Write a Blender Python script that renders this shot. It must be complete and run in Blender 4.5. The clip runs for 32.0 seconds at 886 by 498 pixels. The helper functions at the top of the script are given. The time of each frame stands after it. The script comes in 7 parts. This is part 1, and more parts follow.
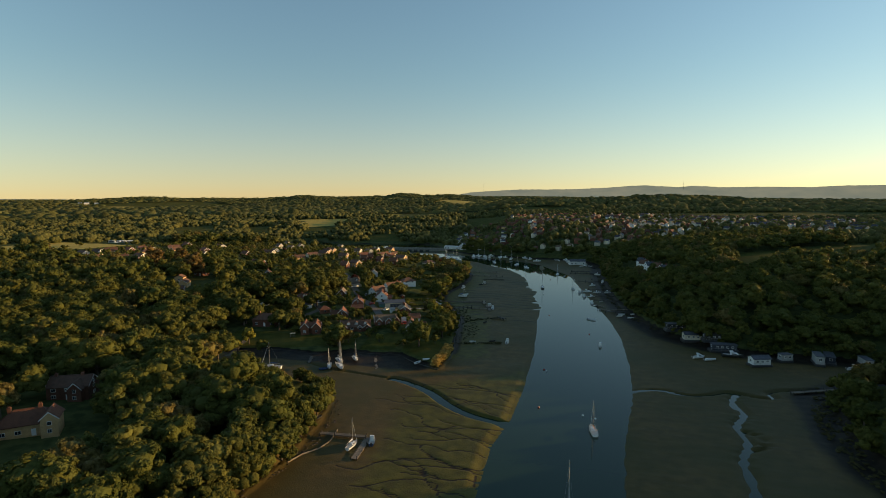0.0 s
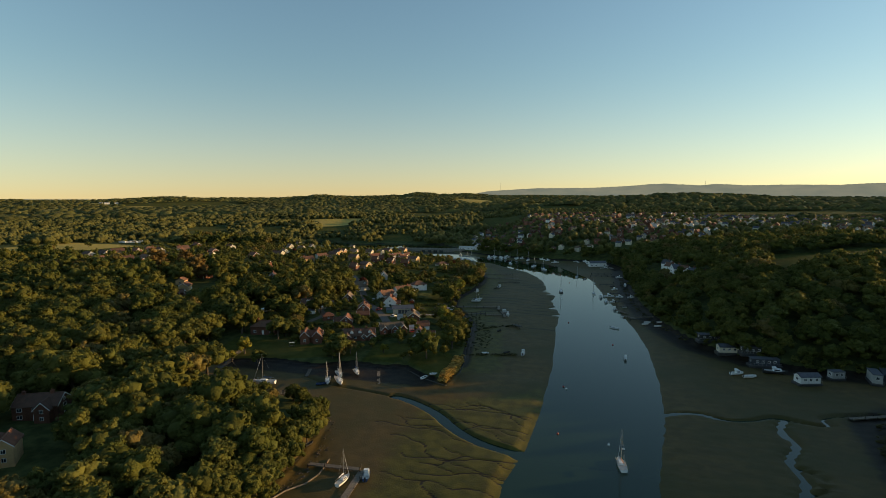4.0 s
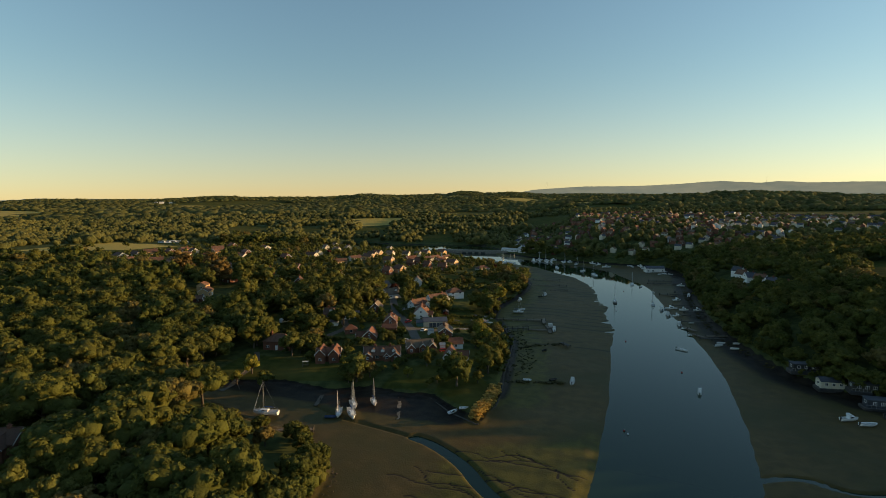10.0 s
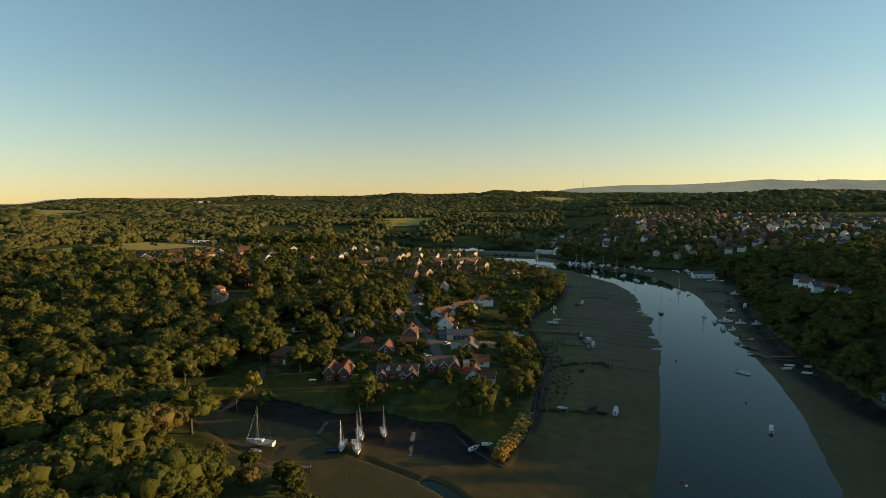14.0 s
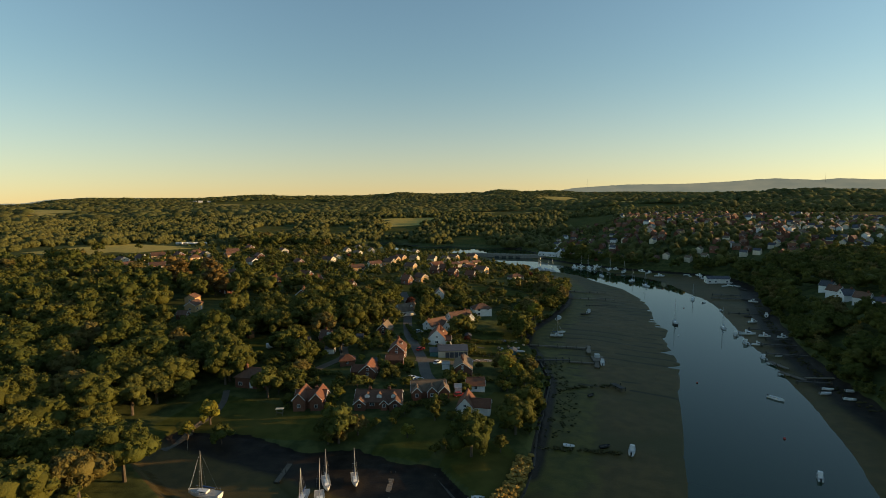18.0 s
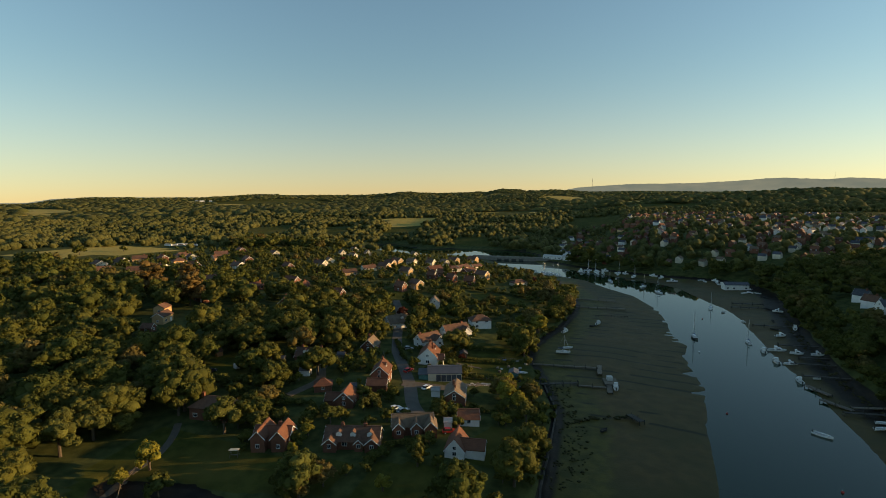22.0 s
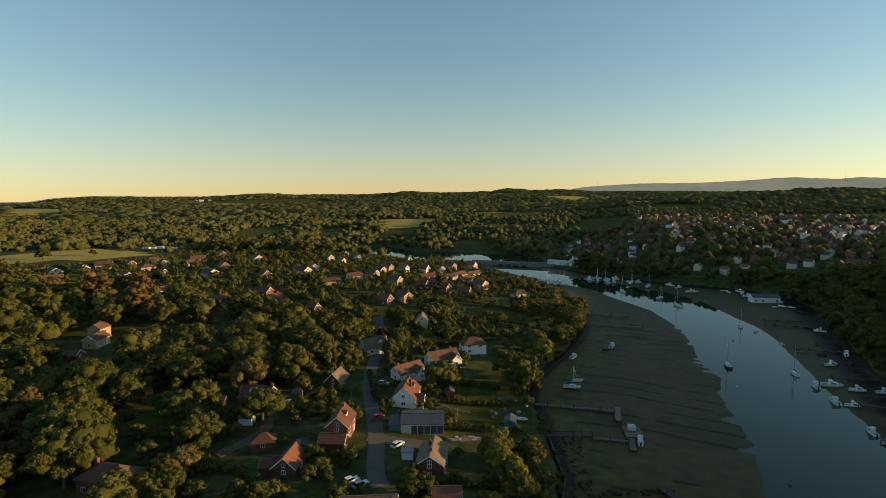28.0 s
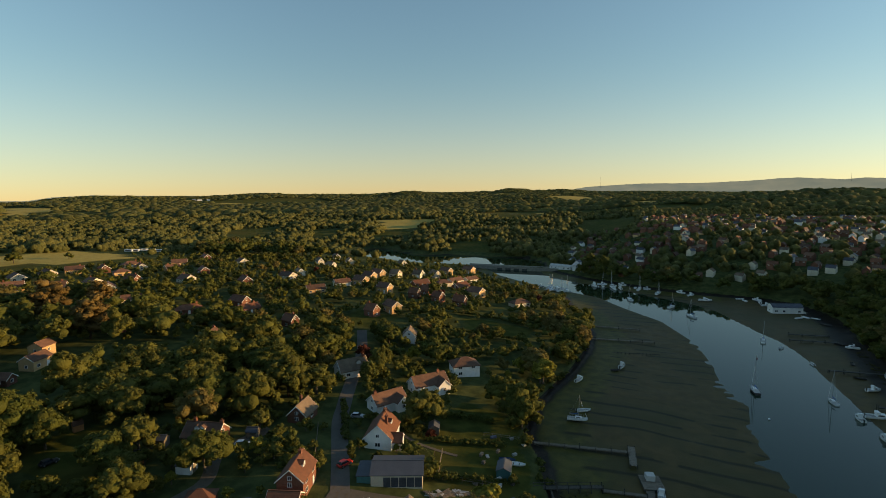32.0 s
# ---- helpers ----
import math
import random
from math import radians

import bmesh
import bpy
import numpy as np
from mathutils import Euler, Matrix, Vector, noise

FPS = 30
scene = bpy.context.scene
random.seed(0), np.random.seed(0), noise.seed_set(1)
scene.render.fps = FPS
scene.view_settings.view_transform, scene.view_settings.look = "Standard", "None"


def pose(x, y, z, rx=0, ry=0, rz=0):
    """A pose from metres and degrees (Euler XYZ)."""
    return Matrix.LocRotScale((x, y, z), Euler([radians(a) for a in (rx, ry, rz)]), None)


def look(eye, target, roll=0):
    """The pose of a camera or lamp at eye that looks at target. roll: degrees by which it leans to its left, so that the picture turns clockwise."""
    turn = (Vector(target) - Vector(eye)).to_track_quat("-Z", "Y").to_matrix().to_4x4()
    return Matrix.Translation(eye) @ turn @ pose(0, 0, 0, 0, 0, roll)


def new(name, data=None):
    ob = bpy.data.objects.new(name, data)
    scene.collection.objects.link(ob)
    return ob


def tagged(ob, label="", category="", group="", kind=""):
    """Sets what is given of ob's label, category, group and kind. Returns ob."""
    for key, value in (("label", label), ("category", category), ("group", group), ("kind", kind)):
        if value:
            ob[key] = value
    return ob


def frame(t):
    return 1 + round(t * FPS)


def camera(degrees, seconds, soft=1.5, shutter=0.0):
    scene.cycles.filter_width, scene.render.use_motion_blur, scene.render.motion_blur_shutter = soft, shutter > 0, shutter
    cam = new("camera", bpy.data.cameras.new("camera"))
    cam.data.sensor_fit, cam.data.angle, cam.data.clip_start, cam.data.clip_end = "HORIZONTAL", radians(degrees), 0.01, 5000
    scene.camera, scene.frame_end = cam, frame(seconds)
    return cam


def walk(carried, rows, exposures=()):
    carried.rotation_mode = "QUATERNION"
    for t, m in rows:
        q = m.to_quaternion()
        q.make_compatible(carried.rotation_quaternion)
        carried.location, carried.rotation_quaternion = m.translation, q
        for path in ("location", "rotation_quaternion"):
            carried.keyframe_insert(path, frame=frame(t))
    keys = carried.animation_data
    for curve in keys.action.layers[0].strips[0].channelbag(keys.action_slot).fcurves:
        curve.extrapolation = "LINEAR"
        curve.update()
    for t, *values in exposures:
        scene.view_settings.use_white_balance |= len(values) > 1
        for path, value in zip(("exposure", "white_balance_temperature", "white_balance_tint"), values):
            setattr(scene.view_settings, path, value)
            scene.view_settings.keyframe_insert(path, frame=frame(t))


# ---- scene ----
cam = camera(81.0, 32.0, soft=0.75)
EXPOSURE = (1.18, 8300.0, 11.0)
PATH = [
    (0.0, 0.55, -0.04, 76.06, 84.01, -0.06, 9.46),
    (0.5, 0.62, 2.45, 76.03, 84.00, -0.04, 10.38),
    (1.0, 0.66, 4.99, 76.01, 83.98, -0.02, 10.38),
    (1.5, 0.67, 7.56, 75.98, 83.97, 0.00, 10.37),
    (2.0, 0.66, 10.18, 75.96, 83.96, 0.02, 10.43),
    (2.5, 0.62, 12.83, 75.94, 83.95, 0.04, 10.40),
    (4.5, 0.21, 23.78, 75.86, 83.90, 0.12, 11.56),
    (5.0, 0.05, 26.61, 75.84, 83.89, 0.13, 12.06),
    (5.5, -0.14, 29.47, 75.83, 83.88, 0.15, 14.48),
    (6.0, -0.34, 32.36, 75.81, 83.87, 0.17, 15.13),
    (6.5, -0.57, 35.28, 75.80, 83.86, 0.18, 15.03),
    (7.0, -0.82, 38.23, 75.78, 83.85, 0.20, 15.05),
    (7.5, -1.10, 41.22, 75.77, 83.84, 0.21, 15.03),
    (8.0, -1.39, 44.23, 75.76, 83.83, 0.23, 15.01),
    (8.5, -1.70, 47.27, 75.75, 83.82, 0.24, 15.06),
    (9.0, -2.03, 50.34, 75.74, 83.81, 0.25, 15.17),
    (9.5, -2.38, 53.44, 75.73, 83.80, 0.26, 16.08),
    (10.0, -2.74, 56.57, 75.72, 83.79, 0.28, 16.28),
    (10.5, -3.13, 59.71, 75.72, 83.78, 0.29, 16.34),
    (11.0, -3.53, 62.89, 75.71, 83.77, 0.30, 16.46),
    (11.5, -3.94, 66.09, 75.71, 83.76, 0.31, 16.44),
    (12.0, -4.37, 69.31, 75.70, 83.75, 0.32, 16.64),
    (12.5, -4.82, 72.55, 75.70, 83.74, 0.33, 18.73),
    (13.0, -5.28, 75.82, 75.70, 83.74, 0.33, 19.88),
    (13.5, -5.76, 79.11, 75.70, 83.73, 0.34, 19.99),
    (14.0, -6.24, 82.41, 75.70, 83.72, 0.35, 20.06),
    (14.5, -6.74, 85.74, 75.70, 83.71, 0.36, 20.09),
    (16.5, -8.86, 99.21, 75.72, 83.68, 0.38, 20.23),
    (17.0, -9.41, 102.62, 75.72, 83.67, 0.38, 20.29),
    (17.5, -9.97, 106.04, 75.73, 83.66, 0.38, 20.36),
    (18.0, -10.55, 109.47, 75.74, 83.66, 0.39, 20.41),
    (18.5, -11.13, 112.92, 75.75, 83.65, 0.39, 20.47),
    (19.0, -11.71, 116.37, 75.76, 83.64, 0.39, 20.56),
    (19.5, -12.31, 119.84, 75.77, 83.64, 0.39, 20.66),
    (20.0, -12.91, 123.31, 75.78, 83.63, 0.39, 20.75),
    (20.5, -13.51, 126.79, 75.80, 83.62, 0.39, 20.79),
    (21.0, -14.12, 130.28, 75.81, 83.62, 0.39, 20.83),
    (21.5, -14.74, 133.77, 75.83, 83.61, 0.39, 20.90),
    (22.0, -15.36, 137.27, 75.84, 83.60, 0.39, 20.91),
    (22.5, -15.98, 140.77, 75.86, 83.60, 0.38, 20.93),
    (23.0, -16.61, 144.27, 75.88, 83.59, 0.38, 20.96),
    (23.5, -17.24, 147.78, 75.90, 83.59, 0.38, 21.00),
    (24.0, -17.86, 151.29, 75.92, 83.58, 0.37, 21.06),
    (24.5, -18.49, 154.79, 75.94, 83.57, 0.37, 21.11),
    (25.0, -19.13, 158.29, 75.96, 83.57, 0.36, 21.13),
    (25.5, -19.76, 161.80, 75.99, 83.56, 0.35, 21.20),
    (27.5, -22.27, 175.75, 76.09, 83.54, 0.33, 21.39),
    (28.0, -22.89, 179.22, 76.12, 83.54, 0.32, 21.41),
    (28.5, -23.50, 182.68, 76.15, 83.54, 0.31, 21.46),
    (29.0, -24.12, 186.13, 76.18, 83.53, 0.30, 21.46),
    (29.5, -24.73, 189.57, 76.21, 83.53, 0.29, 21.54),
    (30.0, -25.33, 192.99, 76.24, 83.52, 0.28, 21.58),
    (30.5, -25.93, 196.40, 76.28, 83.52, 0.26, 21.60),
    (31.0, -26.52, 199.80, 76.31, 83.52, 0.25, 21.58),
    (31.5, -27.10, 203.18, 76.35, 83.51, 0.24, 21.64),
    (32.0, -27.68, 206.54, 76.38, 83.51, 0.23, 21.65),
]
walk(cam, [(t, pose(*row)) for t, *row in PATH], [(0.0, *EXPOSURE), (32.0, *EXPOSURE)])

# ---- world and sun ----
SUN_AZIMUTH, SUN_HEIGHT = 67.0, 7.6  # degrees clockwise from +y, and above the horizon
world = bpy.data.worlds.new("evening_sky")
scene.world = world
world.use_nodes = True
wn = world.node_tree.nodes
sky = wn.new("ShaderNodeTexSky")
sky.sky_type, sky.sun_disc = "NISHITA", False
sky.sun_elevation, sky.sun_rotation = radians(SUN_HEIGHT), radians(SUN_AZIMUTH)
sky.altitude, sky.air_density, sky.dust_density, sky.ozone_density = 200, 1.4, 0.35, 3.9
# the sky is read a little above the true direction, so that the haze of the horizon stays thin
way, lift = wn.new("ShaderNodeTexCoord"), wn.new("ShaderNodeMapping")
lift.inputs["Location"].default_value = (0, 0, 0.05)
world.node_tree.links.new(way.outputs["Generated"], lift.inputs["Vector"])
world.node_tree.links.new(lift.outputs[0], sky.inputs[0])
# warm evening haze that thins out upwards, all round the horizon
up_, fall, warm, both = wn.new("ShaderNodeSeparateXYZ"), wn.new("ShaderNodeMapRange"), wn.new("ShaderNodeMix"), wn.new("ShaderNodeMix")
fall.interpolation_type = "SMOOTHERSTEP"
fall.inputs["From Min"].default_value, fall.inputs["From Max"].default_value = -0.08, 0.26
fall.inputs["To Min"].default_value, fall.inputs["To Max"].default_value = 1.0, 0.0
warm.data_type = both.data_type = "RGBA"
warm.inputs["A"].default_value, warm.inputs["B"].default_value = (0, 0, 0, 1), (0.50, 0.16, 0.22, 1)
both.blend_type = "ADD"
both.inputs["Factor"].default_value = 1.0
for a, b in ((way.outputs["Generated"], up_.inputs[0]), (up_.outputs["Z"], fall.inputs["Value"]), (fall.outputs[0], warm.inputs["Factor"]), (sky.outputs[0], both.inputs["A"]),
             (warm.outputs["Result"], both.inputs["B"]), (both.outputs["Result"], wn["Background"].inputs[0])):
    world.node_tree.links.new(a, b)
wn["Background"].inputs[1].default_value = 0.120
sun = new("sun", bpy.data.lights.new("sun", "SUN"))
sun.data.energy, sun.data.angle, sun.data.color = 2.7, radians(0.6), (1.0, 0.71, 0.39)
az, el = radians(SUN_AZIMUTH), radians(SUN_HEIGHT)
sun.matrix_world = look((400, 300, 200), (400 - math.sin(az) * math.cos(el), 300 - math.cos(az) * math.cos(el), 200 - math.sin(el)))


# ---- materials ----
def material(name, a, b, rough=0.8, scale=0.5, fine=6.0, bump=0.3, metal=0.0, spread=0.25, courses=0.0, spec=0.5):
    """A surface that varies between the colours a and b at two scales, with grain in its relief; courses: height of its rows."""
    m = bpy.data.materials.new(name)
    m.use_nodes = True
    n, l = m.node_tree.nodes, m.node_tree.links
    p = n["Principled BSDF"]
    p.inputs["Roughness"].default_value, p.inputs["Metallic"].default_value = rough, metal
    p.inputs["Specular IOR Level"].default_value = spec
    co = n.new("ShaderNodeTexCoord")
    big, small = n.new("ShaderNodeTexNoise"), n.new("ShaderNodeTexNoise")
    big.inputs["Scale"].default_value, small.inputs["Scale"].default_value = scale, fine
    big.inputs["Detail"].default_value, small.inputs["Detail"].default_value = 4, 3
    for t in (big, small):
        l.new(co.outputs["Object"], t.inputs["Vector"])
    mix = n.new("ShaderNodeMix")
    mix.data_type = "RGBA"
    mix.inputs["A"].default_value, mix.inputs["B"].default_value = (*a, 1), (*b, 1)
    ramp = n.new("ShaderNodeMapRange")
    ramp.inputs["From Min"].default_value, ramp.inputs["From Max"].default_value = 0.35, 0.65
    add = n.new("ShaderNodeMath")
    add.operation = "MULTIPLY_ADD"
    add.inputs[1].default_value = 0.45
    l.new(small.outputs["Fac"], add.inputs[0])
    half = n.new("ShaderNodeMath")
    half.operation = "MULTIPLY"
    half.inputs[1].default_value = 0.55
    l.new(big.outputs["Fac"], half.inputs[0])
    l.new(half.outputs[0], add.inputs[2])
    l.new(add.outputs[0], ramp.inputs["Value"])
    l.new(ramp.outputs[0], mix.inputs["Factor"])
    info = n.new("ShaderNodeObjectInfo")
    hsv = n.new("ShaderNodeHueSaturation")
    vary = n.new("ShaderNodeMapRange")
    vary.inputs["To Min"].default_value, vary.inputs["To Max"].default_value = 1 - spread, 1 + spread
    l.new(info.outputs["Random"], vary.inputs["Value"])
    l.new(vary.outputs[0], hsv.inputs["Value"])
    l.new(mix.outputs["Result"], hsv.inputs["Color"])
    l.new(hsv.outputs[0], p.inputs["Base Color"])
    bm = n.new("ShaderNodeBump")
    bm.inputs["Strength"].default_value, bm.inputs["Distance"].default_value = bump, 0.05
    l.new(small.outputs["Fac"], bm.inputs["Height"])
    if courses:
        wave = n.new("ShaderNodeTexWave")
        wave.wave_type, wave.bands_direction, wave.wave_profile = "BANDS", "Z", "SAW"
        wave.inputs["Scale"].default_value = 0.314 / courses
        wave.inputs["Distortion"].default_value = 0.4
        l.new(co.outputs["Object"], wave.inputs["Vector"])
        second = n.new("ShaderNodeBump")
        second.inputs["Strength"].default_value, second.inputs["Distance"].default_value = 0.7, 0.06
        l.new(wave.outputs["Fac"], second.inputs["Height"])
        l.new(bm.outputs[0], second.inputs["Normal"])
        l.new(second.outputs[0], p.inputs["Normal"])
    else:
        l.new(bm.outputs[0], p.inputs["Normal"])
    return m


def foliage(name, a, b, glow=0.46, tint=False, relief=0.5, grain=1.3, deep=(1.66, 1.46, 1.36)):
    """Leaves: colours differ from tree to tree and from clump to clump, and some light passes through."""
    m = bpy.data.materials.new(name)
    m.use_nodes = True
    n, l = m.node_tree.nodes, m.node_tree.links
    p = n["Principled BSDF"]
    p.inputs["Roughness"].default_value, p.inputs["Specular IOR Level"].default_value = 0.7, 0.1
    a, b = [v * k for v, k in zip(a, deep)], [v * k for v, k in zip(b, deep)]
    info, geo = n.new("ShaderNodeObjectInfo"), n.new("ShaderNodeNewGeometry")
    co = n.new("ShaderNodeTexCoord")
    tex = n.new("ShaderNodeTexNoise")
    tex.inputs["Scale"].default_value = 0.35
    l.new(co.outputs["Object"], tex.inputs["Vector"])
    mix = n.new("ShaderNodeMix")
    mix.data_type = "RGBA"
    mix.inputs["A"].default_value, mix.inputs["B"].default_value = (*a, 1), (*b, 1)
    s1 = n.new("ShaderNodeMath")
    s1.operation = "MULTIPLY_ADD"
    s1.inputs[1].default_value = 0.6
    if tint:
        at = n.new("ShaderNodeAttribute")
        at.attribute_name = "tint"
        l.new(at.outputs["Fac"], s1.inputs[0])
    else:
        l.new(info.outputs["Random"], s1.inputs[0])
    s2 = n.new("ShaderNodeMath")
    s2.operation = "MULTIPLY"
    s2.inputs[1].default_value = 0.4
    l.new(tex.outputs["Fac"], s2.inputs[0])
    l.new(s2.outputs[0], s1.inputs[2])
    l.new(s1.outputs[0], mix.inputs["Factor"])
    hsv = n.new("ShaderNodeHueSaturation")
    vary = n.new("ShaderNodeMapRange")
    vary.inputs["To Min"].default_value, vary.inputs["To Max"].default_value = 0.72, 1.28
    l.new(geo.outputs["Random Per Island"], vary.inputs["Value"])
    l.new(vary.outputs[0], hsv.inputs["Value"])
    l.new(mix.outputs["Result"], hsv.inputs["Color"])
    l.new(hsv.outputs[0], p.inputs["Base Color"])
    tr = n.new("ShaderNodeBsdfTranslucent")
    l.new(hsv.outputs[0], tr.inputs["Color"])
    if relief:  # the leafy unevenness of crowns too far off for single leaves
        tuft, bump = n.new("ShaderNodeTexNoise"), n.new("ShaderNodeBump")
        tuft.inputs["Scale"].default_value, tuft.inputs["Detail"].default_value = grain, 4
        l.new(co.outputs["Object"], tuft.inputs["Vector"])
        bump.inputs["Strength"].default_value, bump.inputs["Distance"].default_value = 1.0, relief
        l.new(tuft.outputs["Fac"], bump.inputs["Height"])
        l.new(bump.outputs[0], p.inputs["Normal"])
        l.new(bump.outputs[0], tr.inputs["Normal"])
    ms = n.new("ShaderNodeMixShader")
    ms.inputs[0].default_value = glow
    l.new(p.outputs[0], ms.inputs[1])
    l.new(tr.outputs[0], ms.inputs[2])
    l.new(ms.outputs[0], n["Material Output"].inputs["Surface"])
    return m


M = {
    "oak": foliage("oak_leaves", (0.047, 0.068, 0.018), (0.088, 0.096, 0.025)),
    "ash": foliage("ash_leaves", (0.060, 0.085, 0.025), (0.110, 0.116, 0.034)),
    "olive": foliage("olive_leaves", (0.102, 0.102, 0.033), (0.135, 0.117, 0.046)),
    "lime": foliage("young_leaves", (0.140, 0.156, 0.032), (0.185, 0.190, 0.040)),
    "copper": foliage("copper_leaves", (0.050, 0.018, 0.012), (0.075, 0.026, 0.016), 0.25),
    "cedar": foliage("cedar_needles", (0.070, 0.054, 0.020), (0.105, 0.076, 0.028), 0.2),
    "hedge": foliage("hedge_leaves", (0.048, 0.068, 0.018), (0.100, 0.108, 0.028)),
    "reed": foliage("reed_stems", (0.26, 0.20, 0.06), (0.34, 0.26, 0.08)),
    "weed": foliage("seaweed_clumps", (0.030, 0.032, 0.014), (0.050, 0.046, 0.018), 0.1),
    "bark": material("bark", (0.07, 0.05, 0.035), (0.13, 0.10, 0.07), 0.9, 1.2, 14, 0.8),
    "brick": material("red_brick", (0.15, 0.055, 0.032), (0.23, 0.090, 0.050), 0.85, 0.8, 9, 0.4, courses=0.15),
    "buff": material("buff_brick", (0.45, 0.27, 0.13), (0.58, 0.37, 0.18), 0.85, 0.8, 9, 0.4, courses=0.15),
    "white": material("white_render", (0.66, 0.63, 0.58), (0.80, 0.78, 0.74), 0.75, 0.5, 5, 0.2, spread=0.1),
    "cream": material("cream_render", (0.55, 0.46, 0.33), (0.68, 0.60, 0.46), 0.75, 0.5, 5, 0.2, spread=0.12),
    "clay": material("red_clay_tiles", (0.115, 0.040, 0.020), (0.185, 0.068, 0.032), 0.8, 0.7, 7, 0.5, courses=0.30),
    "russet": material("weathered_brown_tiles", (0.095, 0.048, 0.030), (0.17, 0.080, 0.048), 0.85, 0.7, 7, 0.5, courses=0.30),
    "tile": material("grey_brown_tiles", (0.11, 0.074, 0.048), (0.20, 0.138, 0.088), 0.85, 0.7, 7, 0.5, courses=0.30),
    "slate": material("dark_slate", (0.035, 0.040, 0.050), (0.070, 0.075, 0.090), 0.6, 0.7, 7, 0.4, courses=0.25),
    "felt": material("grey_roof_sheet", (0.05, 0.055, 0.065), (0.075, 0.08, 0.09), 0.65, 0.4, 5, 0.2),
    "trim": material("white_paint", (0.70, 0.69, 0.66), (0.82, 0.81, 0.78), 0.5, 1, 8, 0.1, spread=0.05),
    "timber": material("weathered_timber", (0.11, 0.085, 0.06), (0.21, 0.17, 0.125), 0.85, 1.5, 18, 0.5),
    "dark_timber": material("wet_dark_timber", (0.030, 0.026, 0.020), (0.065, 0.055, 0.042), 0.7, 1.5, 18, 0.5),
    "shed": material("orange_shed_boards", (0.40, 0.15, 0.05), (0.50, 0.22, 0.08), 0.8, 1.5, 18, 0.3),
    "teal": material("teal_painted_wall", (0.03, 0.13, 0.13), (0.05, 0.18, 0.17), 0.6, 1, 8, 0.1),
    "stone": material("grey_stone", (0.20, 0.18, 0.15), (0.34, 0.31, 0.26), 0.9, 0.8, 6, 0.8),
    "concrete": material("pale_concrete", (0.30, 0.28, 0.25), (0.42, 0.40, 0.36), 0.85, 0.8, 8, 0.3),
    "asphalt": material("worn_asphalt", (0.105, 0.092, 0.074), (0.155, 0.135, 0.108), 0.9, 0.25, 4, 0.3),
    "gravel": material("pale_gravel", (0.080, 0.066, 0.048), (0.125, 0.102, 0.072), 0.95, 0.6, 12, 0.5),
    "hull": material("white_gelcoat", (0.70, 0.70, 0.68), (0.80, 0.80, 0.78), 0.3, 0.6, 4, 0.05, spread=0.08),
    "navy": material("blue_hull_paint", (0.02, 0.045, 0.11), (0.035, 0.07, 0.15), 0.35, 0.6, 4, 0.05),
    "deck": material("grey_deck", (0.36, 0.35, 0.32), (0.46, 0.44, 0.40), 0.7, 1, 8, 0.15),
    "canvas": material("blue_canvas", (0.03, 0.09, 0.22), (0.05, 0.13, 0.30), 0.9, 1, 10, 0.3),
    "dark_hull": material("dark_hull_paint", (0.025, 0.024, 0.026), (0.06, 0.055, 0.05), 0.5, 0.8, 6, 0.15),
    "metal": material("grey_metal", (0.45, 0.45, 0.45), (0.55, 0.55, 0.54), 0.4, 1, 9, 0.05, metal=0.7),
    "red": material("red_paint", (0.42, 0.025, 0.020), (0.50, 0.04, 0.03), 0.4, 1, 8, 0.05),
    "tyre": material("black_rubber", (0.015, 0.015, 0.015), (0.03, 0.03, 0.03), 0.85, 3, 20, 0.2),
    "silver": material("silver_car_paint", (0.50, 0.51, 0.53), (0.56, 0.57, 0.59), 0.3, 1, 8, 0.02, metal=0.4),
    "wood_a": foliage("woodland_leaves", (0.047, 0.068, 0.018), (0.094, 0.101, 0.027), 0.46, True),
    "wood_b": foliage("olive_woodland_leaves", (0.090, 0.090, 0.029), (0.123, 0.107, 0.042), 0.46, True),
    "wood_c": foliage("pale_woodland_leaves", (0.120, 0.138, 0.026), (0.160, 0.168, 0.032), 0.46, True),
    "canopy_far": foliage("far_woodland", (0.074, 0.088, 0.034), (0.142, 0.144, 0.056), 0.58, True, 1.2, 0.42, (1.62, 1.52, 1.35)),
}
pane = bpy.data.materials.new("window_glass")
pane.use_nodes = True
pb = pane.node_tree.nodes["Principled BSDF"]
pb.inputs["Base Color"].default_value, pb.inputs["Roughness"].default_value = (0.02, 0.024, 0.028, 1), 0.06
M["glass"] = pane

water_mat = bpy.data.materials.new("still_tidal_water")
water_mat.use_nodes = True
n, l = water_mat.node_tree.nodes, water_mat.node_tree.links
p = n["Principled BSDF"]
p.inputs["Base Color"].default_value, p.inputs["Roughness"].default_value, p.inputs["IOR"].default_value = (0.014, 0.034, 0.018, 1), 0.03, 1.30
co, t1, t2 = n.new("ShaderNodeTexCoord"), n.new("ShaderNodeTexNoise"), n.new("ShaderNodeTexNoise")
t1.inputs["Scale"].default_value, t2.inputs["Scale"].default_value = 0.9, 0.05
for t in (t1, t2):
    l.new(co.outputs["Object"], t.inputs["Vector"])
prod = n.new("ShaderNodeMath")
prod.operation = "MULTIPLY"
l.new(t1.outputs["Fac"], prod.inputs[0])
l.new(t2.outputs["Fac"], prod.inputs[1])
wb = n.new("ShaderNodeBump")
wb.inputs["Strength"].default_value, wb.inputs["Distance"].default_value = 0.10, 0.03
l.new(prod.outputs[0], wb.inputs["Height"])
l.new(wb.outputs[0], p.inputs["Normal"])
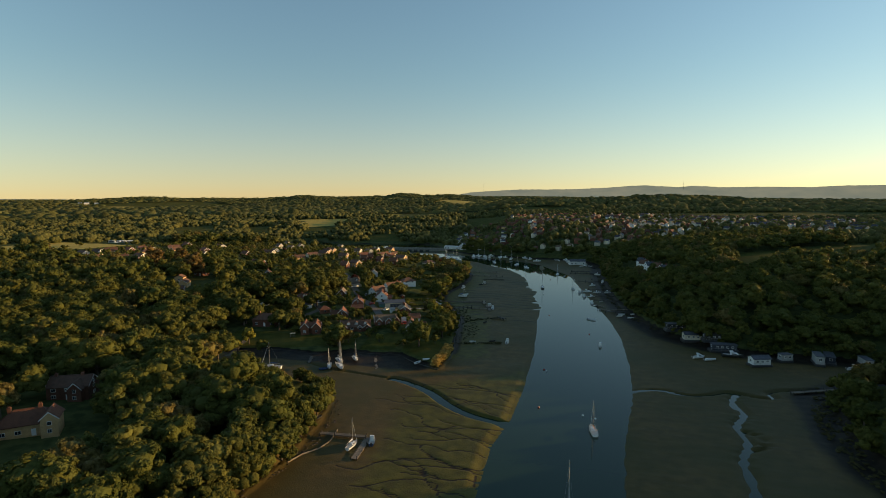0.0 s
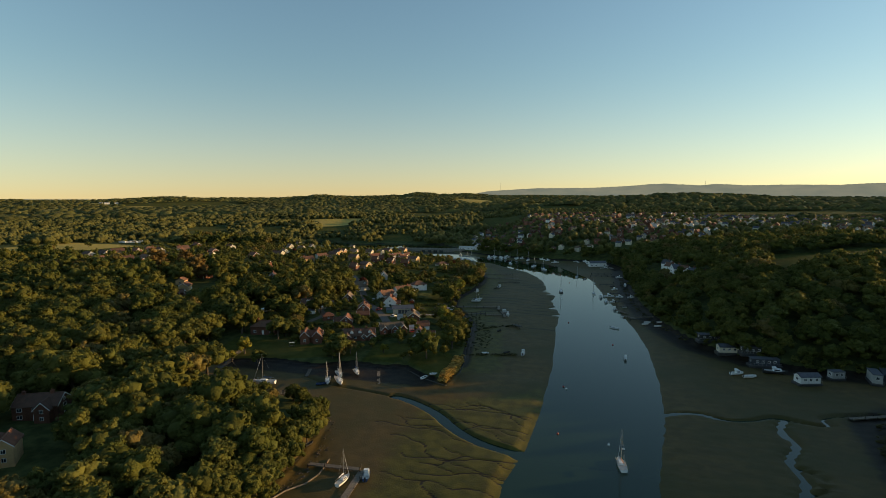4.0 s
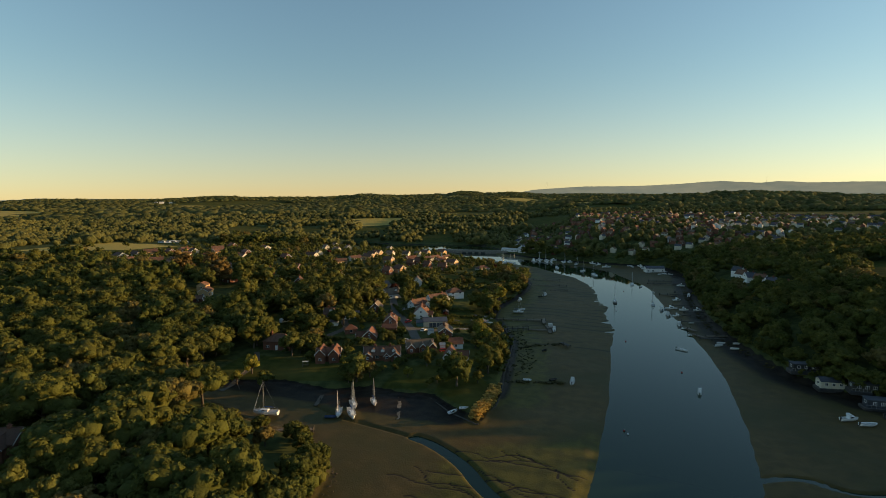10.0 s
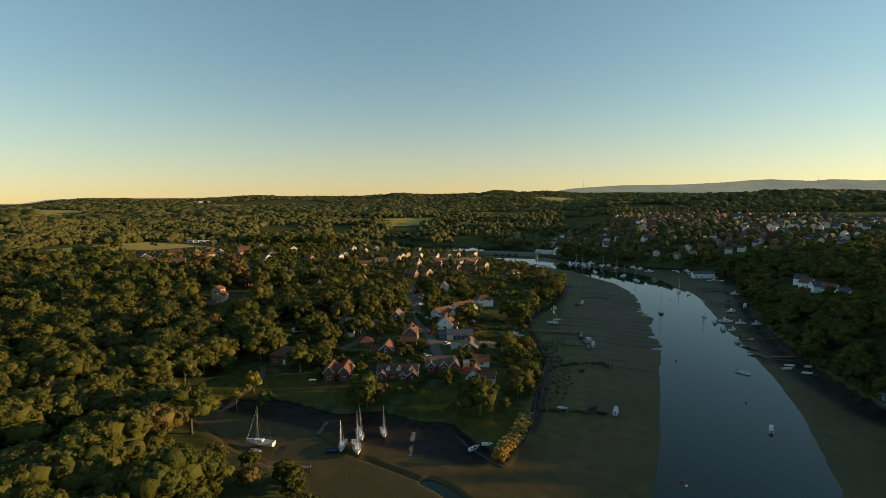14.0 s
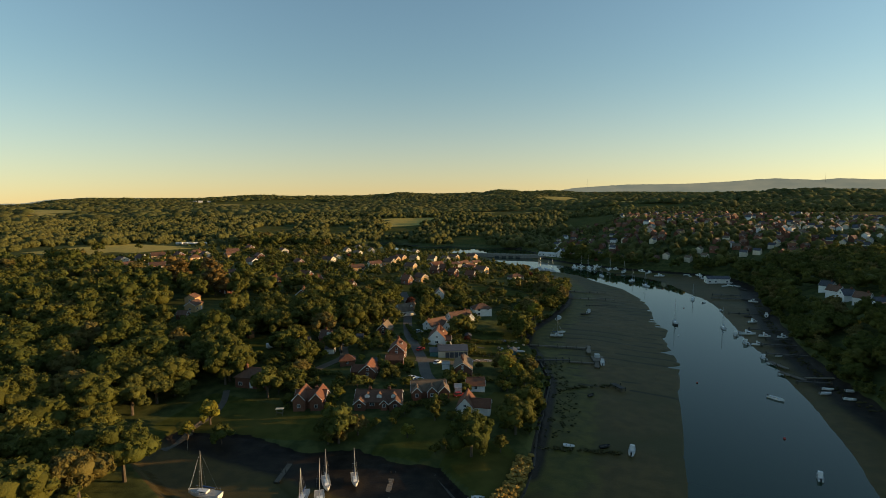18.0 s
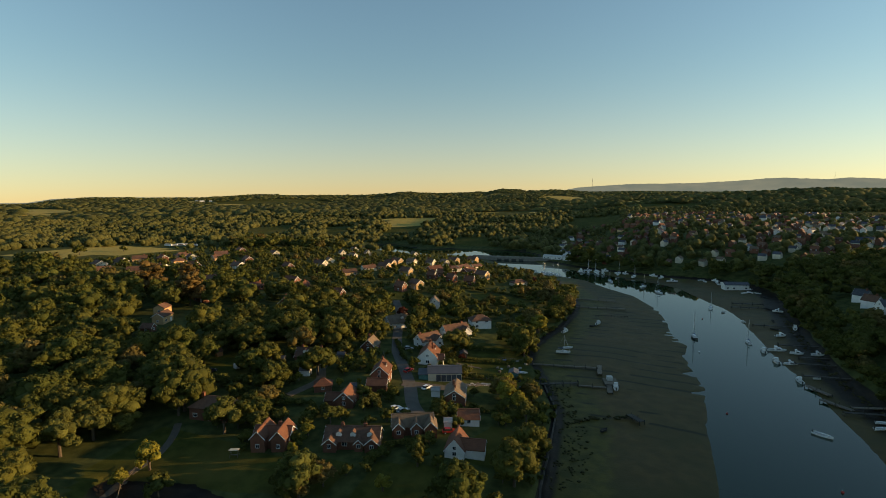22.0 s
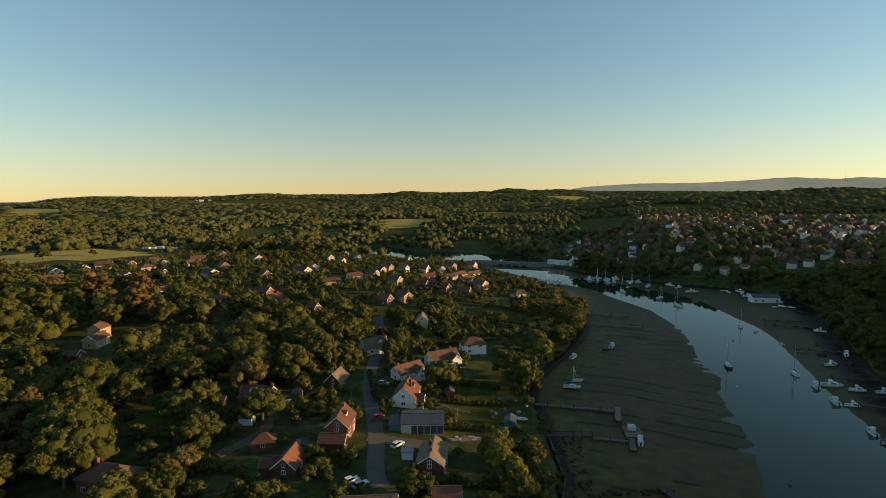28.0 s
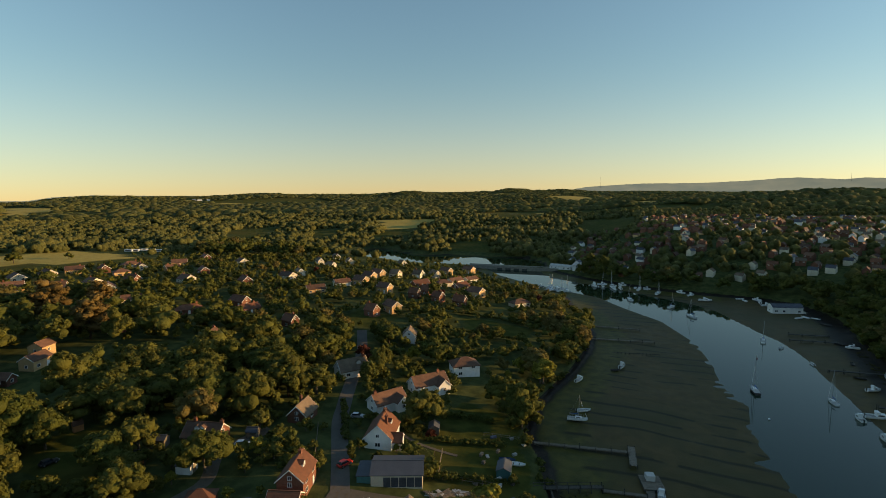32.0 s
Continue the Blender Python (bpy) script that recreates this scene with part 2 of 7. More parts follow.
M["water"] = water_mat

# ground: soil, lawn, field, mud and weed by the zones of the plan, broken up by noise
gm = bpy.data.materials.new("ground_cover")
gm.use_nodes = True
n, l = gm.node_tree.nodes, gm.node_tree.links
p = n["Principled BSDF"]
co = n.new("ShaderNodeTexCoord")


def ground_noise(scale, detail=5):
    t = n.new("ShaderNodeTexNoise")
    t.inputs["Scale"].default_value, t.inputs["Detail"].default_value = scale, detail
    l.new(co.outputs["Object"], t.inputs["Vector"])
    return t.outputs["Fac"]


def two(a, b, fac, lo=0.38, hi=0.62):
    r = n.new("ShaderNodeMapRange")
    r.inputs["From Min"].default_value, r.inputs["From Max"].default_value = lo, hi
    l.new(fac, r.inputs["Value"])
    x = n.new("ShaderNodeMix")
    x.data_type = "RGBA"
    for key, v in (("A", a), ("B", b)):
        if isinstance(v, tuple):
            x.inputs[key].default_value = (*v, 1)
        else:
            l.new(v, x.inputs[key])
    l.new(r.outputs[0], x.inputs["Factor"])
    return x.outputs["Result"]


n_big, n_mid, n_fine = ground_noise(0.035), ground_noise(0.25), ground_noise(2.2)
zone, zone2 = n.new("ShaderNodeAttribute"), n.new("ShaderNodeAttribute")
zone.attribute_name, zone2.attribute_name = "zone", "zone_more"
sep, sep2 = n.new("ShaderNodeSeparateColor"), n.new("ShaderNodeSeparateColor")
l.new(zone.outputs["Color"], sep.inputs[0])
l.new(zone2.outputs["Color"], sep2.inputs[0])
soil = two((0.045, 0.056, 0.020), (0.085, 0.095, 0.032), n_mid)
lawn = two(two((0.044, 0.052, 0.012), (0.076, 0.080, 0.018), n_mid), (0.110, 0.088, 0.024), n_big, 0.45, 0.8)
field = two((0.36, 0.27, 0.075), (0.44, 0.33, 0.095), n_mid)
mud = two(two((0.080, 0.055, 0.020), (0.114, 0.075, 0.026), n_mid), (0.068, 0.056, 0.019), n_big)
weed = two((0.060, 0.057, 0.014), (0.100, 0.086, 0.020), n_mid)
dark = two((0.016, 0.012, 0.009), (0.032, 0.024, 0.016), n_mid)
col = two(soil, lawn, sep.outputs[1], 0.3, 0.7)
col = two(col, field, sep.outputs[2], 0.4, 0.6)


def rough_mask(out, push):
    a = n.new("ShaderNodeMath")
    a.operation = "MULTIPLY_ADD"
    a.inputs[1].default_value = push
    l.new(n_mid, a.inputs[0])
    s = n.new("ShaderNodeMath")
    s.operation = "SUBTRACT"
    s.inputs[1].default_value = push / 2
    l.new(out, a.inputs[2])
    l.new(a.outputs[0], s.inputs[0])
    return s.outputs[0]


muds = two(mud, weed, rough_mask(sep2.outputs[0], 1.0), 0.35, 0.75)
# curved wet ripple lines on the upper mud
rip = n.new("ShaderNodeTexWave")
rip.wave_type, rip.bands_direction = "BANDS", "Y"
rip.inputs["Scale"].default_value, rip.inputs["Distortion"].default_value = 0.036, 15.0
rip.inputs["Detail"].default_value, rip.inputs["Detail Scale"].default_value = 3.0, 0.22
l.new(co.outputs["Object"], rip.inputs["Vector"])
lines = n.new("ShaderNodeMath")
lines.operation = "MULTIPLY"
l.new(rip.outputs["Fac"], lines.inputs[0])
patchy = n.new("ShaderNodeMapRange")
patchy.inputs["From Min"].default_value, patchy.inputs["From Max"].default_value = 0.32, 0.50
l.new(n_big, patchy.inputs["Value"])
fade = n.new("ShaderNodeMath")
fade.operation = "MULTIPLY"
l.new(patchy.outputs[0], fade.inputs[0])
l.new(sep2.outputs[2], fade.inputs[1])
l.new(fade.outputs[0], lines.inputs[1])
muds = two(muds, (0.030, 0.025, 0.011), lines.outputs[0], 0.84, 1.0)
muds = two(muds, dark, rough_mask(sep2.outputs[1], 0.8), 0.35, 0.7)
col = two(col, muds, sep.outputs[0], 0.45, 0.55)
l.new(col, p.inputs["Base Color"])
wet = n.new("ShaderNodeMapRange")
wet.inputs["To Min"].default_value, wet.inputs["To Max"].default_value = 0.95, 0.55
l.new(sep.outputs[0], wet.inputs["Value"])
l.new(wet.outputs[0], p.inputs["Roughness"])
sheen = n.new("ShaderNodeMapRange")
sheen.inputs["To Min"].default_value, sheen.inputs["To Max"].default_value = 0.03, 0.08
l.new(sep.outputs[0], sheen.inputs["Value"])
l.new(sheen.outputs[0], p.inputs["Specular IOR Level"])
b1 = n.new("ShaderNodeBump")
b1.inputs["Strength"].default_value, b1.inputs["Distance"].default_value = 0.5, 0.14
l.new(n_fine, b1.inputs["Height"])
l.new(b1.outputs[0], p.inputs["Normal"])
M["ground"] = gm


# far hills: grey-green slopes, the glow of hazy evening air put in as emission
hm = bpy.data.materials.new("hazy_far_hills")
hm.use_nodes = True
hp = hm.node_tree.nodes["Principled BSDF"]
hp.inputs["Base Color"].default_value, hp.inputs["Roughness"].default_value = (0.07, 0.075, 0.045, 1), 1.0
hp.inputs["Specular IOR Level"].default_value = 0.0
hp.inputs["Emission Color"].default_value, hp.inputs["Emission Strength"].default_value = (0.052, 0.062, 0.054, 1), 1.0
hn, hl = hm.node_tree.nodes, hm.node_tree.links
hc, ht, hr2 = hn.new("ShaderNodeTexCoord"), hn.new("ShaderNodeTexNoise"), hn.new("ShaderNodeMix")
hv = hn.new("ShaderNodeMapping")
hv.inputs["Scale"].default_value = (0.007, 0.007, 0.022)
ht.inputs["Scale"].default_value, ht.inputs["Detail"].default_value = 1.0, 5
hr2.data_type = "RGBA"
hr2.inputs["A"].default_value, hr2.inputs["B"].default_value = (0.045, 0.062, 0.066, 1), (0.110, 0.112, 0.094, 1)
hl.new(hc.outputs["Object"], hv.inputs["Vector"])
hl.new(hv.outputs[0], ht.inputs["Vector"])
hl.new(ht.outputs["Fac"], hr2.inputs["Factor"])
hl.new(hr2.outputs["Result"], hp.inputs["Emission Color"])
M["far_hill"] = hm


# ---- shape of the land ----
# tidal basin, clockwise from the near end of the west shore; level of the water is 0
WEST = [(-110, -560), (-84, -100), (-80, 20), (-74, 70), (-70, 112), (-67, 129), (-68, 157), (-71, 175), (-88, 190), (-112, 197), (-138, 208), (-142, 224),
        (-120, 230), (-97, 226), (-84, 233), (-70, 230), (-59, 232), (-49, 223), (-37, 216), (-35, 243), (-38, 282), (-40, 308),
        (-48, 330), (-53, 345), (-60, 358), (-62, 380), (-58, 404), (-55, 420), (-52, 453), (-54, 484), (-62, 512), (-72, 540),
        (-80, 572), (-100, 590), (-132, 612), (-165, 645), (-186, 688)]
EAST = [(-110, 690), (-96, 675), (-74, 655), (-33, 632), (-10, 622), (12, 616), (32, 612), (50, 606), (64, 594), (72, 569),
        (74, 544), (70, 515), (68, 480), (66, 450), (64, 420), (63, 390), (64, 355), (68, 320), (75, 290), (90, 270), (110, 259),
        (140, 257), (165, 248), (162, 228), (128, 217), (108, 204), (104, 188), (98, 168), (97, 150), (106, 110), (120, 60), (130, 20), (140, -100), (170, -560)]
BASIN = WEST + EAST
LAGOON = [(-178, 692), (-224, 693), (-262, 690), (-300, 712), (-326, 716), (-374, 752), (-366, 798), (-332, 804), (-296, 770),
          (-262, 762), (-249, 776), (-208, 780), (-147, 770), (-127, 742), (-118, 706)]
CHANNEL = [(-30, -550), (-20, -100), (-18, 20), (-16, 100), (-12, 124), (-10, 151), (-5, 170), (-1, 199), (4, 252), (6, 311), (9, 351), (5, 385), (7, 409), (1, 430),
           (0, 451), (-4, 485), (-19, 526), (-42, 556), (-59, 583), (-90, 603), (-118, 622), (-150, 652), (-176, 690), (-120, 688),
           (-112, 668), (-90, 645), (-50, 622), (-22, 600), (0, 584), (14, 566), (22, 541), (29, 521), (36, 504), (40, 485), (42, 445), (44, 400),
           (48, 358), (50, 313), (50, 281), (46, 234), (41, 200), (30, 154), (26, 129), (24, 100), (26, 20), (30, -100), (45, -550)]
CREEKS = [([(-96, 214), (-82, 207), (-68, 204), (-48, 199)], 0.9, 0.72),
          ([(-54, 201), (-48, 199), (-36, 190), (-29, 180), (-19, 171), (-6, 166)], 2.2, 2.6),
          ([(40, 203), (52, 208), (60, 202), (70, 204), (78, 209), (86, 203), (93, 204), (91, 211), (112, 216)], 1.0, 1.15),
          ([(79, 206), (74, 197), (76, 187), (68, 177), (69, 166), (61, 152), (60, 138), (52, 122)], 1.5, 1.3),
          ([(64, 158), (72, 162), (74, 169), (70, 173)], 0.7, 0.9)]


def rounded(line, times=2):
    """Cuts the corners of a chain, so that it bends smoothly."""
    for _ in range(times):
        out = [line[0]]
        for (ax, ay), (bx, by) in zip(line, line[1:]):
            out += [(ax * 0.75 + bx * 0.25, ay * 0.75 + by * 0.25), (ax * 0.25 + bx * 0.75, ay * 0.25 + by * 0.75)]
        line = out + [line[-1]]
    return line


CREEKS = [(rounded(line), wide, deep) for line, wide, deep in CREEKS]
# the skyline: bearings from the middle of the walk, and heights at 4.5 km
HILL_AZ = [-75, -61, -59.2, -57.6, -54.6, -50, -46.3, -42.8, -39.8, -36.8, -29.5, -26.6, -25.3, -23.5, -21.5, -16, -14.9, -12.8, -11.9,
           -7.3, -6.4, -1.3, 4.3, 8.1, 10.2, 11.9, 15.1, 16.6, 19, 23, 26, 28.5, 31, 55]
HILL_TOP = [8, 14, 15, 36, 49, 42, 39, 50, 62, 50, 51, 62, 73, 66, 60, 63, 82, 83, 71,
            84, 97, 121, 122, 135, 149, 154, 137, 148, 136, 138, 132, 142, 144, 140]
RNG = np.random.RandomState(7)
RILLS = []
for i in range(19):  # meandering drainage grooves on the mud of the bay
    px, py = -13 + RNG.rand() * 5 + 0.05 * (i * 5.4), 112 + i * 4.4 + RNG.rand() * 2.5
    base = math.pi * (0.92 + 0.08 * RNG.rand())
    head, turn_ = base, 0.0
    line = [(px, py)]
    for k in range(RNG.randint(14, 34)):
        turn_ = 0.5 * turn_ + RNG.normal(0, 0.34)
        head = base + 0.55 * (head - base) + turn_ * 0.8
        px, py = px + 1.6 * math.cos(head), py + 1.6 * math.sin(head)
        line.append((px, py))
    RILLS.append((line, 0.24 + 0.12 * RNG.rand(), 0.12))
    if i % 2 == 0:  # a side branch
        q = line[len(line) // 2]
        RILLS.append(([q, (q[0] - 2, q[1] + 1.6), (q[0] - 4.5, q[1] + 2.0), (q[0] - 6.5, q[1] + 4.0)], 0.25, 0.2))


def seg_distance(x, y, line, closed=False):
    """Distance of the points to a chain of straight pieces."""
    best = np.full(np.shape(x), 1e9)
    ends = list(zip(line, line[1:] + line[:1] if closed else line[1:]))
    for (ax, ay), (bx, by) in ends[:len(line) if closed else len(line) - 1]:
        dx, dy = bx - ax, by - ay
        s = np.clip(((x - ax) * dx + (y - ay) * dy) / (dx * dx + dy * dy), 0, 1)
        best = np.minimum(best, (x - ax - s * dx) ** 2 + (y - ay - s * dy) ** 2)
    return np.sqrt(best)


def groove(x, y, lines, reach):
    """Distance to the nearest of many grooves, as far as reach."""
    best = np.full(np.shape(x), 99.0)
    for line, wide, deep in lines:
        ax, ay = np.array(line).T
        near = (x > ax.min() - reach) & (x < ax.max() + reach) & (y > ay.min() - reach) & (y < ay.max() + reach)
        if np.any(near):
            best[near] = np.minimum(best[near], seg_distance(x[near], y[near], line))
    return best


def inside(x, y, poly):
    """Whether the points lie in the polygon."""
    odd = np.zeros(np.shape(x), bool)
    for (ax, ay), (bx, by) in zip(poly, poly[1:] + poly[:1]):
        if ay != by:
            odd ^= ((ay > y) != (by > y)) & (x < (bx - ax) * (y - ay) / (by - ay) + ax)
    return odd


def smooth(a, b, v):
    s = np.clip((v - a) / (b - a), 0, 1)
    return s * s * (3 - 2 * s)


def waves(x, y, size, seed):
    """A cheap rolling field between about -1 and 1."""
    r = np.random.RandomState(seed)
    out = 0
    for k in range(7):
        a, q, ph = r.rand() * 6.28, (0.6 + 1.1 * r.rand()) * 6.28 / size, r.rand() * 6.28
        out = out + np.sin((x * math.cos(a) + y * math.sin(a)) * q + ph + 0.7 * np.sin((x * math.sin(a) - y * math.cos(a)) * q * 0.6))
    return out / 3.2


def inlet(x, y):
    """How far the points lie inside the basin or the lagoon (negative: on land)."""
    d = seg_distance(x, y, BASIN, True)
    d = np.where(inside(x, y, BASIN), d, -d)
    e = seg_distance(x, y, LAGOON, True)
    return np.maximum(d, np.where(inside(x, y, LAGOON), e, -e))


def land(x, y):
    """Height of the ground."""
    x, y = np.asarray(x, float), np.asarray(y, float)
    d = inlet(x, y)
    up = np.maximum(-d, 0)
    east = smooth(-60, 40, x + 0.12 * np.maximum(y - 560, 0))
    rise = (1 - east) * 34 * (1 - np.exp(-up / 480)) + east * (26 * (1 - np.exp(-up / 70)) + 15 * (1 - np.exp(-up / 480)))
    near = 1.5 * smooth(0, 2.5, up) + rise + 1.3 * waves(x, y, 190, 3) * smooth(20, 120, up)
    az = np.degrees(np.arctan2(x, y - 100))
    r = np.hypot(x, y - 100)
    crest = np.minimum(np.interp(az, HILL_AZ, HILL_TOP), np.interp(az, [-10, -6, 8, 60], [90, 66, 58, 48])) - 11
    far = 20 + (crest - 20) * smooth(1700, 4000, r) ** 1.15 + 11 * waves(x, y, 1000, 8) * smooth(700, 1500, r) * smooth(4300, 3000, r) - 12 * smooth(4150, 4900, r)
    far = far + 30 * smooth(700, 1650, r) * smooth(-14, 4, az) * smooth(2900, 2000, r)  # the hill that carries the town
    w = smooth(700, 1500, r)
    dry = near * (1 - w) + far * w
    # mud: a gentle dome from the channel's edge to the shore
    c = seg_distance(x, y, CHANNEL, True)
    c = np.where(inside(x, y, CHANNEL) | inside(x, y, LAGOON), -c, c)
    # wet fingers that cut into the west edge of the mud
    c = c - 8.0 * smooth(0.15, 0.98, np.sin(y * 0.62 + 0.10 * x + 4.5 * waves(x, y, 60, 17))) * smooth(-0.5, 0.7, waves(x * 0.3, y, 26, 71)) * smooth(335, 350, y) * smooth(500, 470, y) * smooth(26, 14, x) * smooth(11, 0, np.abs(c))
    bay = smooth(236, 222, y) * smooth(10, -2, x)
    flat = (0.10 + 0.16 * smooth(0, 4, c) + 0.6 * smooth(0, 45, c)) * (1 - bay) + bay * (0.05 + 0.75 * smooth(0, 3.5, c)) + (0.05 * waves(x, y, 16, 11) + 0.04 * waves(x, y * 2.4, 9, 12)) * (1 - 0.75 * bay)
    bend = y + 0.012 * (x + 30) ** 2 + 3.0 * waves(x, y, 60, 14)
    ripple = ((0.04 + 0.04 * smooth(430, 470, y)) * np.sin(bend * 0.72 + 1.4 * waves(x, y, 40, 15)) * (0.4 + 0.6 * smooth(-0.6, 0.6, waves(x, y, 45, 16))) - 0.05 * smooth(430, 470, y)) * smooth(300, 330, y) * smooth(0, 2, c) * smooth(-50, -32, x) * smooth(50, 20, x)
    flat = np.where(c > 0, flat + ripple, np.maximum(-1.6, 0.10 + 0.22 * c))
    for line, wide, deep in CREEKS + RILLS:
        ax, ay = np.array(line).T
        box = (x > ax.min() - 6) & (x < ax.max() + 6) & (y > ay.min() - 6) & (y < ay.max() + 6)
        if np.any(box):
            q = np.full(np.shape(x), 99.0)
            q[box] = seg_distance(x[box], y[box], line)
            flat = flat - deep * (1 - smooth(wide * 0.4, wide * 1.25, q))
    return np.where(d > 0, flat + (1 - smooth(0, 2.0, d)) * 0.6, dry + 0.9)



# ---- building helpers ----
def part(name, bm, mat, parent=None, label=""):
    """Links a bmesh as one mesh object, under a thing or a part of it."""
    me = bpy.data.meshes.new(name)
    bm.to_mesh(me)
    bm.free()
    return shared(name, me, mat, parent, label)


def shared(name, me, mat, parent=None, label="", m=None):
    if mat and not me.materials:
        me.materials.append(M[mat])
    ob = new(name, me)
    if parent:
        ob.parent = parent
    if m:
        ob.matrix_basis = m
    return tagged(ob, label) if label else ob


def mesh_of(name, verts, faces):
    me = bpy.data.meshes.new(name)
    me.from_pydata([tuple(map(float, v)) for v in verts], [], [tuple(map(int, f)) for f in faces])
    me.update()
    return me


def box(bm, x0, x1, y0, y1, z0, z1, m=None, bevel=0.0):
    q = pose((x0 + x1) / 2, (y0 + y1) / 2, (z0 + z1) / 2) @ Matrix.Diagonal((x1 - x0, y1 - y0, z1 - z0, 1))
    made = bmesh.ops.create_cube(bm, size=1, matrix=(m @ q if m else q))
    if bevel:
        edges = {e for v in made["verts"] for e in v.link_edges}
        bmesh.ops.bevel(bm, geom=list(edges), offset=bevel, segments=1, affect="EDGES")
    return bm


def solid(bm, points, faces):
    vs = [bm.verts.new(q) for q in points]
    for f in faces:
        bm.faces.new([vs[i] for i in f])
    return bm


def rod(bm, a, b, r0, r1=None, sides=6):
    """A tapered round bar from a to b."""
    a, b = Vector(a), Vector(b)
    d = b - a
    q = Matrix.Translation((a + b) / 2) @ d.to_track_quat("Z", "Y").to_matrix().to_4x4()
    bmesh.ops.create_cone(bm, cap_ends=True, segments=sides, radius1=r0, radius2=r0 if r1 is None else r1, depth=d.length, matrix=q)
    return bm


def thing(name, label, category, m, group="", kind=""):
    """An empty at the base of a thing, to which its parts belong."""
    ob = new(name)
    ob.empty_display_size = 0.5
    ob.matrix_basis = m
    return tagged(ob, label, category, group, kind)


# ---- ground and water ----
def spread(lo, hi, step, first, last):
    """Lines that are even between lo and hi and widen outwards to first and last."""
    mid = list(np.arange(lo, hi, step))
    out, v, s = [], hi, step
    while v < last:
        out.append(v)
        s *= 1.09
        v += s
    pre, v, s = [], lo, step
    while v > first:
        s *= 1.09
        v -= s
        pre.append(v)
    return pre[::-1] + mid + out + [last]


xs = spread(-150, -78, 2.0, -4700, -78)[:-1] + list(np.arange(-78, 0, 0.72)) + spread(0, 130, 1.8, 0, 4700)
ys = [-2500, -1200, -600, -300, -120, -40, 0, 30, 50, 70, 85, 95] + list(np.arange(102, 206, 0.5)) + list(np.arange(206, 232, 1.0)) + spread(232, 660, 1.8, 232, 4850)
gx, gy = np.meshgrid(np.array(xs), np.array(ys))
gz = land(gx, gy)
rows_n, cols_n = gx.shape
grid_x, grid_y = np.array(xs), np.array(ys)


def ground_at(x, y):
    """Height of the ground sheet at a place."""
    i = int(np.clip(np.searchsorted(grid_x, x) - 1, 0, cols_n - 2))
    j = int(np.clip(np.searchsorted(grid_y, y) - 1, 0, rows_n - 2))
    u, v = (x - grid_x[i]) / (grid_x[i + 1] - grid_x[i]), (y - grid_y[j]) / (grid_y[j + 1] - grid_y[j])
    return float((gz[j, i] * (1 - u) + gz[j, i + 1] * u) * (1 - v) + (gz[j + 1, i] * (1 - u) + gz[j + 1, i + 1] * u) * v)


def on_ground(x, y, turn=0.0, lift=0.0):
    return pose(x, y, ground_at(x, y) + lift, 0, 0, turn)


verts = np.stack([gx.ravel(), gy.ravel(), gz.ravel()], 1)
ids = np.arange(rows_n * cols_n).reshape(rows_n, cols_n)
quads = np.stack([ids[:-1, :-1], ids[:-1, 1:], ids[1:, 1:], ids[1:, :-1]], -1).reshape(-1, 4)
me = bpy.data.meshes.new("ground")
me.vertices.add(len(verts))
me.vertices.foreach_set("co", verts.ravel())
me.loops.add(quads.size)
me.loops.foreach_set("vertex_index", quads.ravel())
me.polygons.add(len(quads))
me.polygons.foreach_set("loop_start", np.arange(0, quads.size, 4))
me.polygons.foreach_set("loop_total", np.full(len(quads), 4))
me.update()
me.polygons.foreach_set("use_smooth", np.ones(len(quads), bool))
LAWNS = [[(-143, 214), (-128, 231), (-104, 231), (-84, 237), (-84, 252), (-104, 248), (-118, 247), (-130, 250), (-150, 250), (-152, 226)],
         [(-58, 233), (-49, 226), (-40, 221), (-38, 243), (-44, 250), (-58, 245)],
         [(-63, 262), (-42, 262), (-42, 285), (-56, 286)],
         [(-80, 232), (-62, 234), (-62, 256), (-78, 255)],
         [(-88, 352), (-80, 330), (-70, 318), (-52, 318), (-54, 336), (-60, 346), (-64, 364), (-84, 368)],
         [(-80, 376), (-68, 372), (-64, 392), (-80, 394)],
         [(-68, 316), (-52, 322), (-54, 336), (-74, 330)],
         [(-121, 469), (-104, 470), (-82, 466), (-80, 450), (-98, 446), (-112, 449)],
         [(-175, 425), (-148, 425), (-148, 450), (-178, 452)],
         [(-180, 280), (-150, 283), (-150, 300), (-178, 305)],
         [(-205, 345), (-188, 348), (-190, 362), (-206, 360)],
         [(142, 392), (176, 388), (250, 415), (305, 510), (217, 480), (172, 474)],
         [(-1575, 1721), (-1480, 1800), (-1480, 2060), (-1632, 2204), (-1719, 2042), (-1780, 1924)],
         [(-449, 774), (-440, 830), (-487, 914), (-513, 889)],
         [(-526, 706), (-510, 780), (-583, 881), (-617, 819)],
         [(-389, 857), (-345, 915), (-391, 1008), (-435, 988)],
         [(-137, 948), (-46, 960), (-44, 1111), (-129, 1160)],
         [(-247, 786), (-197, 794), (-230, 872), (-271, 832)],
         [(-285, 1124), (-225, 1230), (-288, 1567), (-399, 1528)],
         [(-442, 422), (-424, 460), (-434, 540), (-473, 575), (-472, 541), (-464, 481), (-496, 451), (-520, 425), (-500, 400)]]
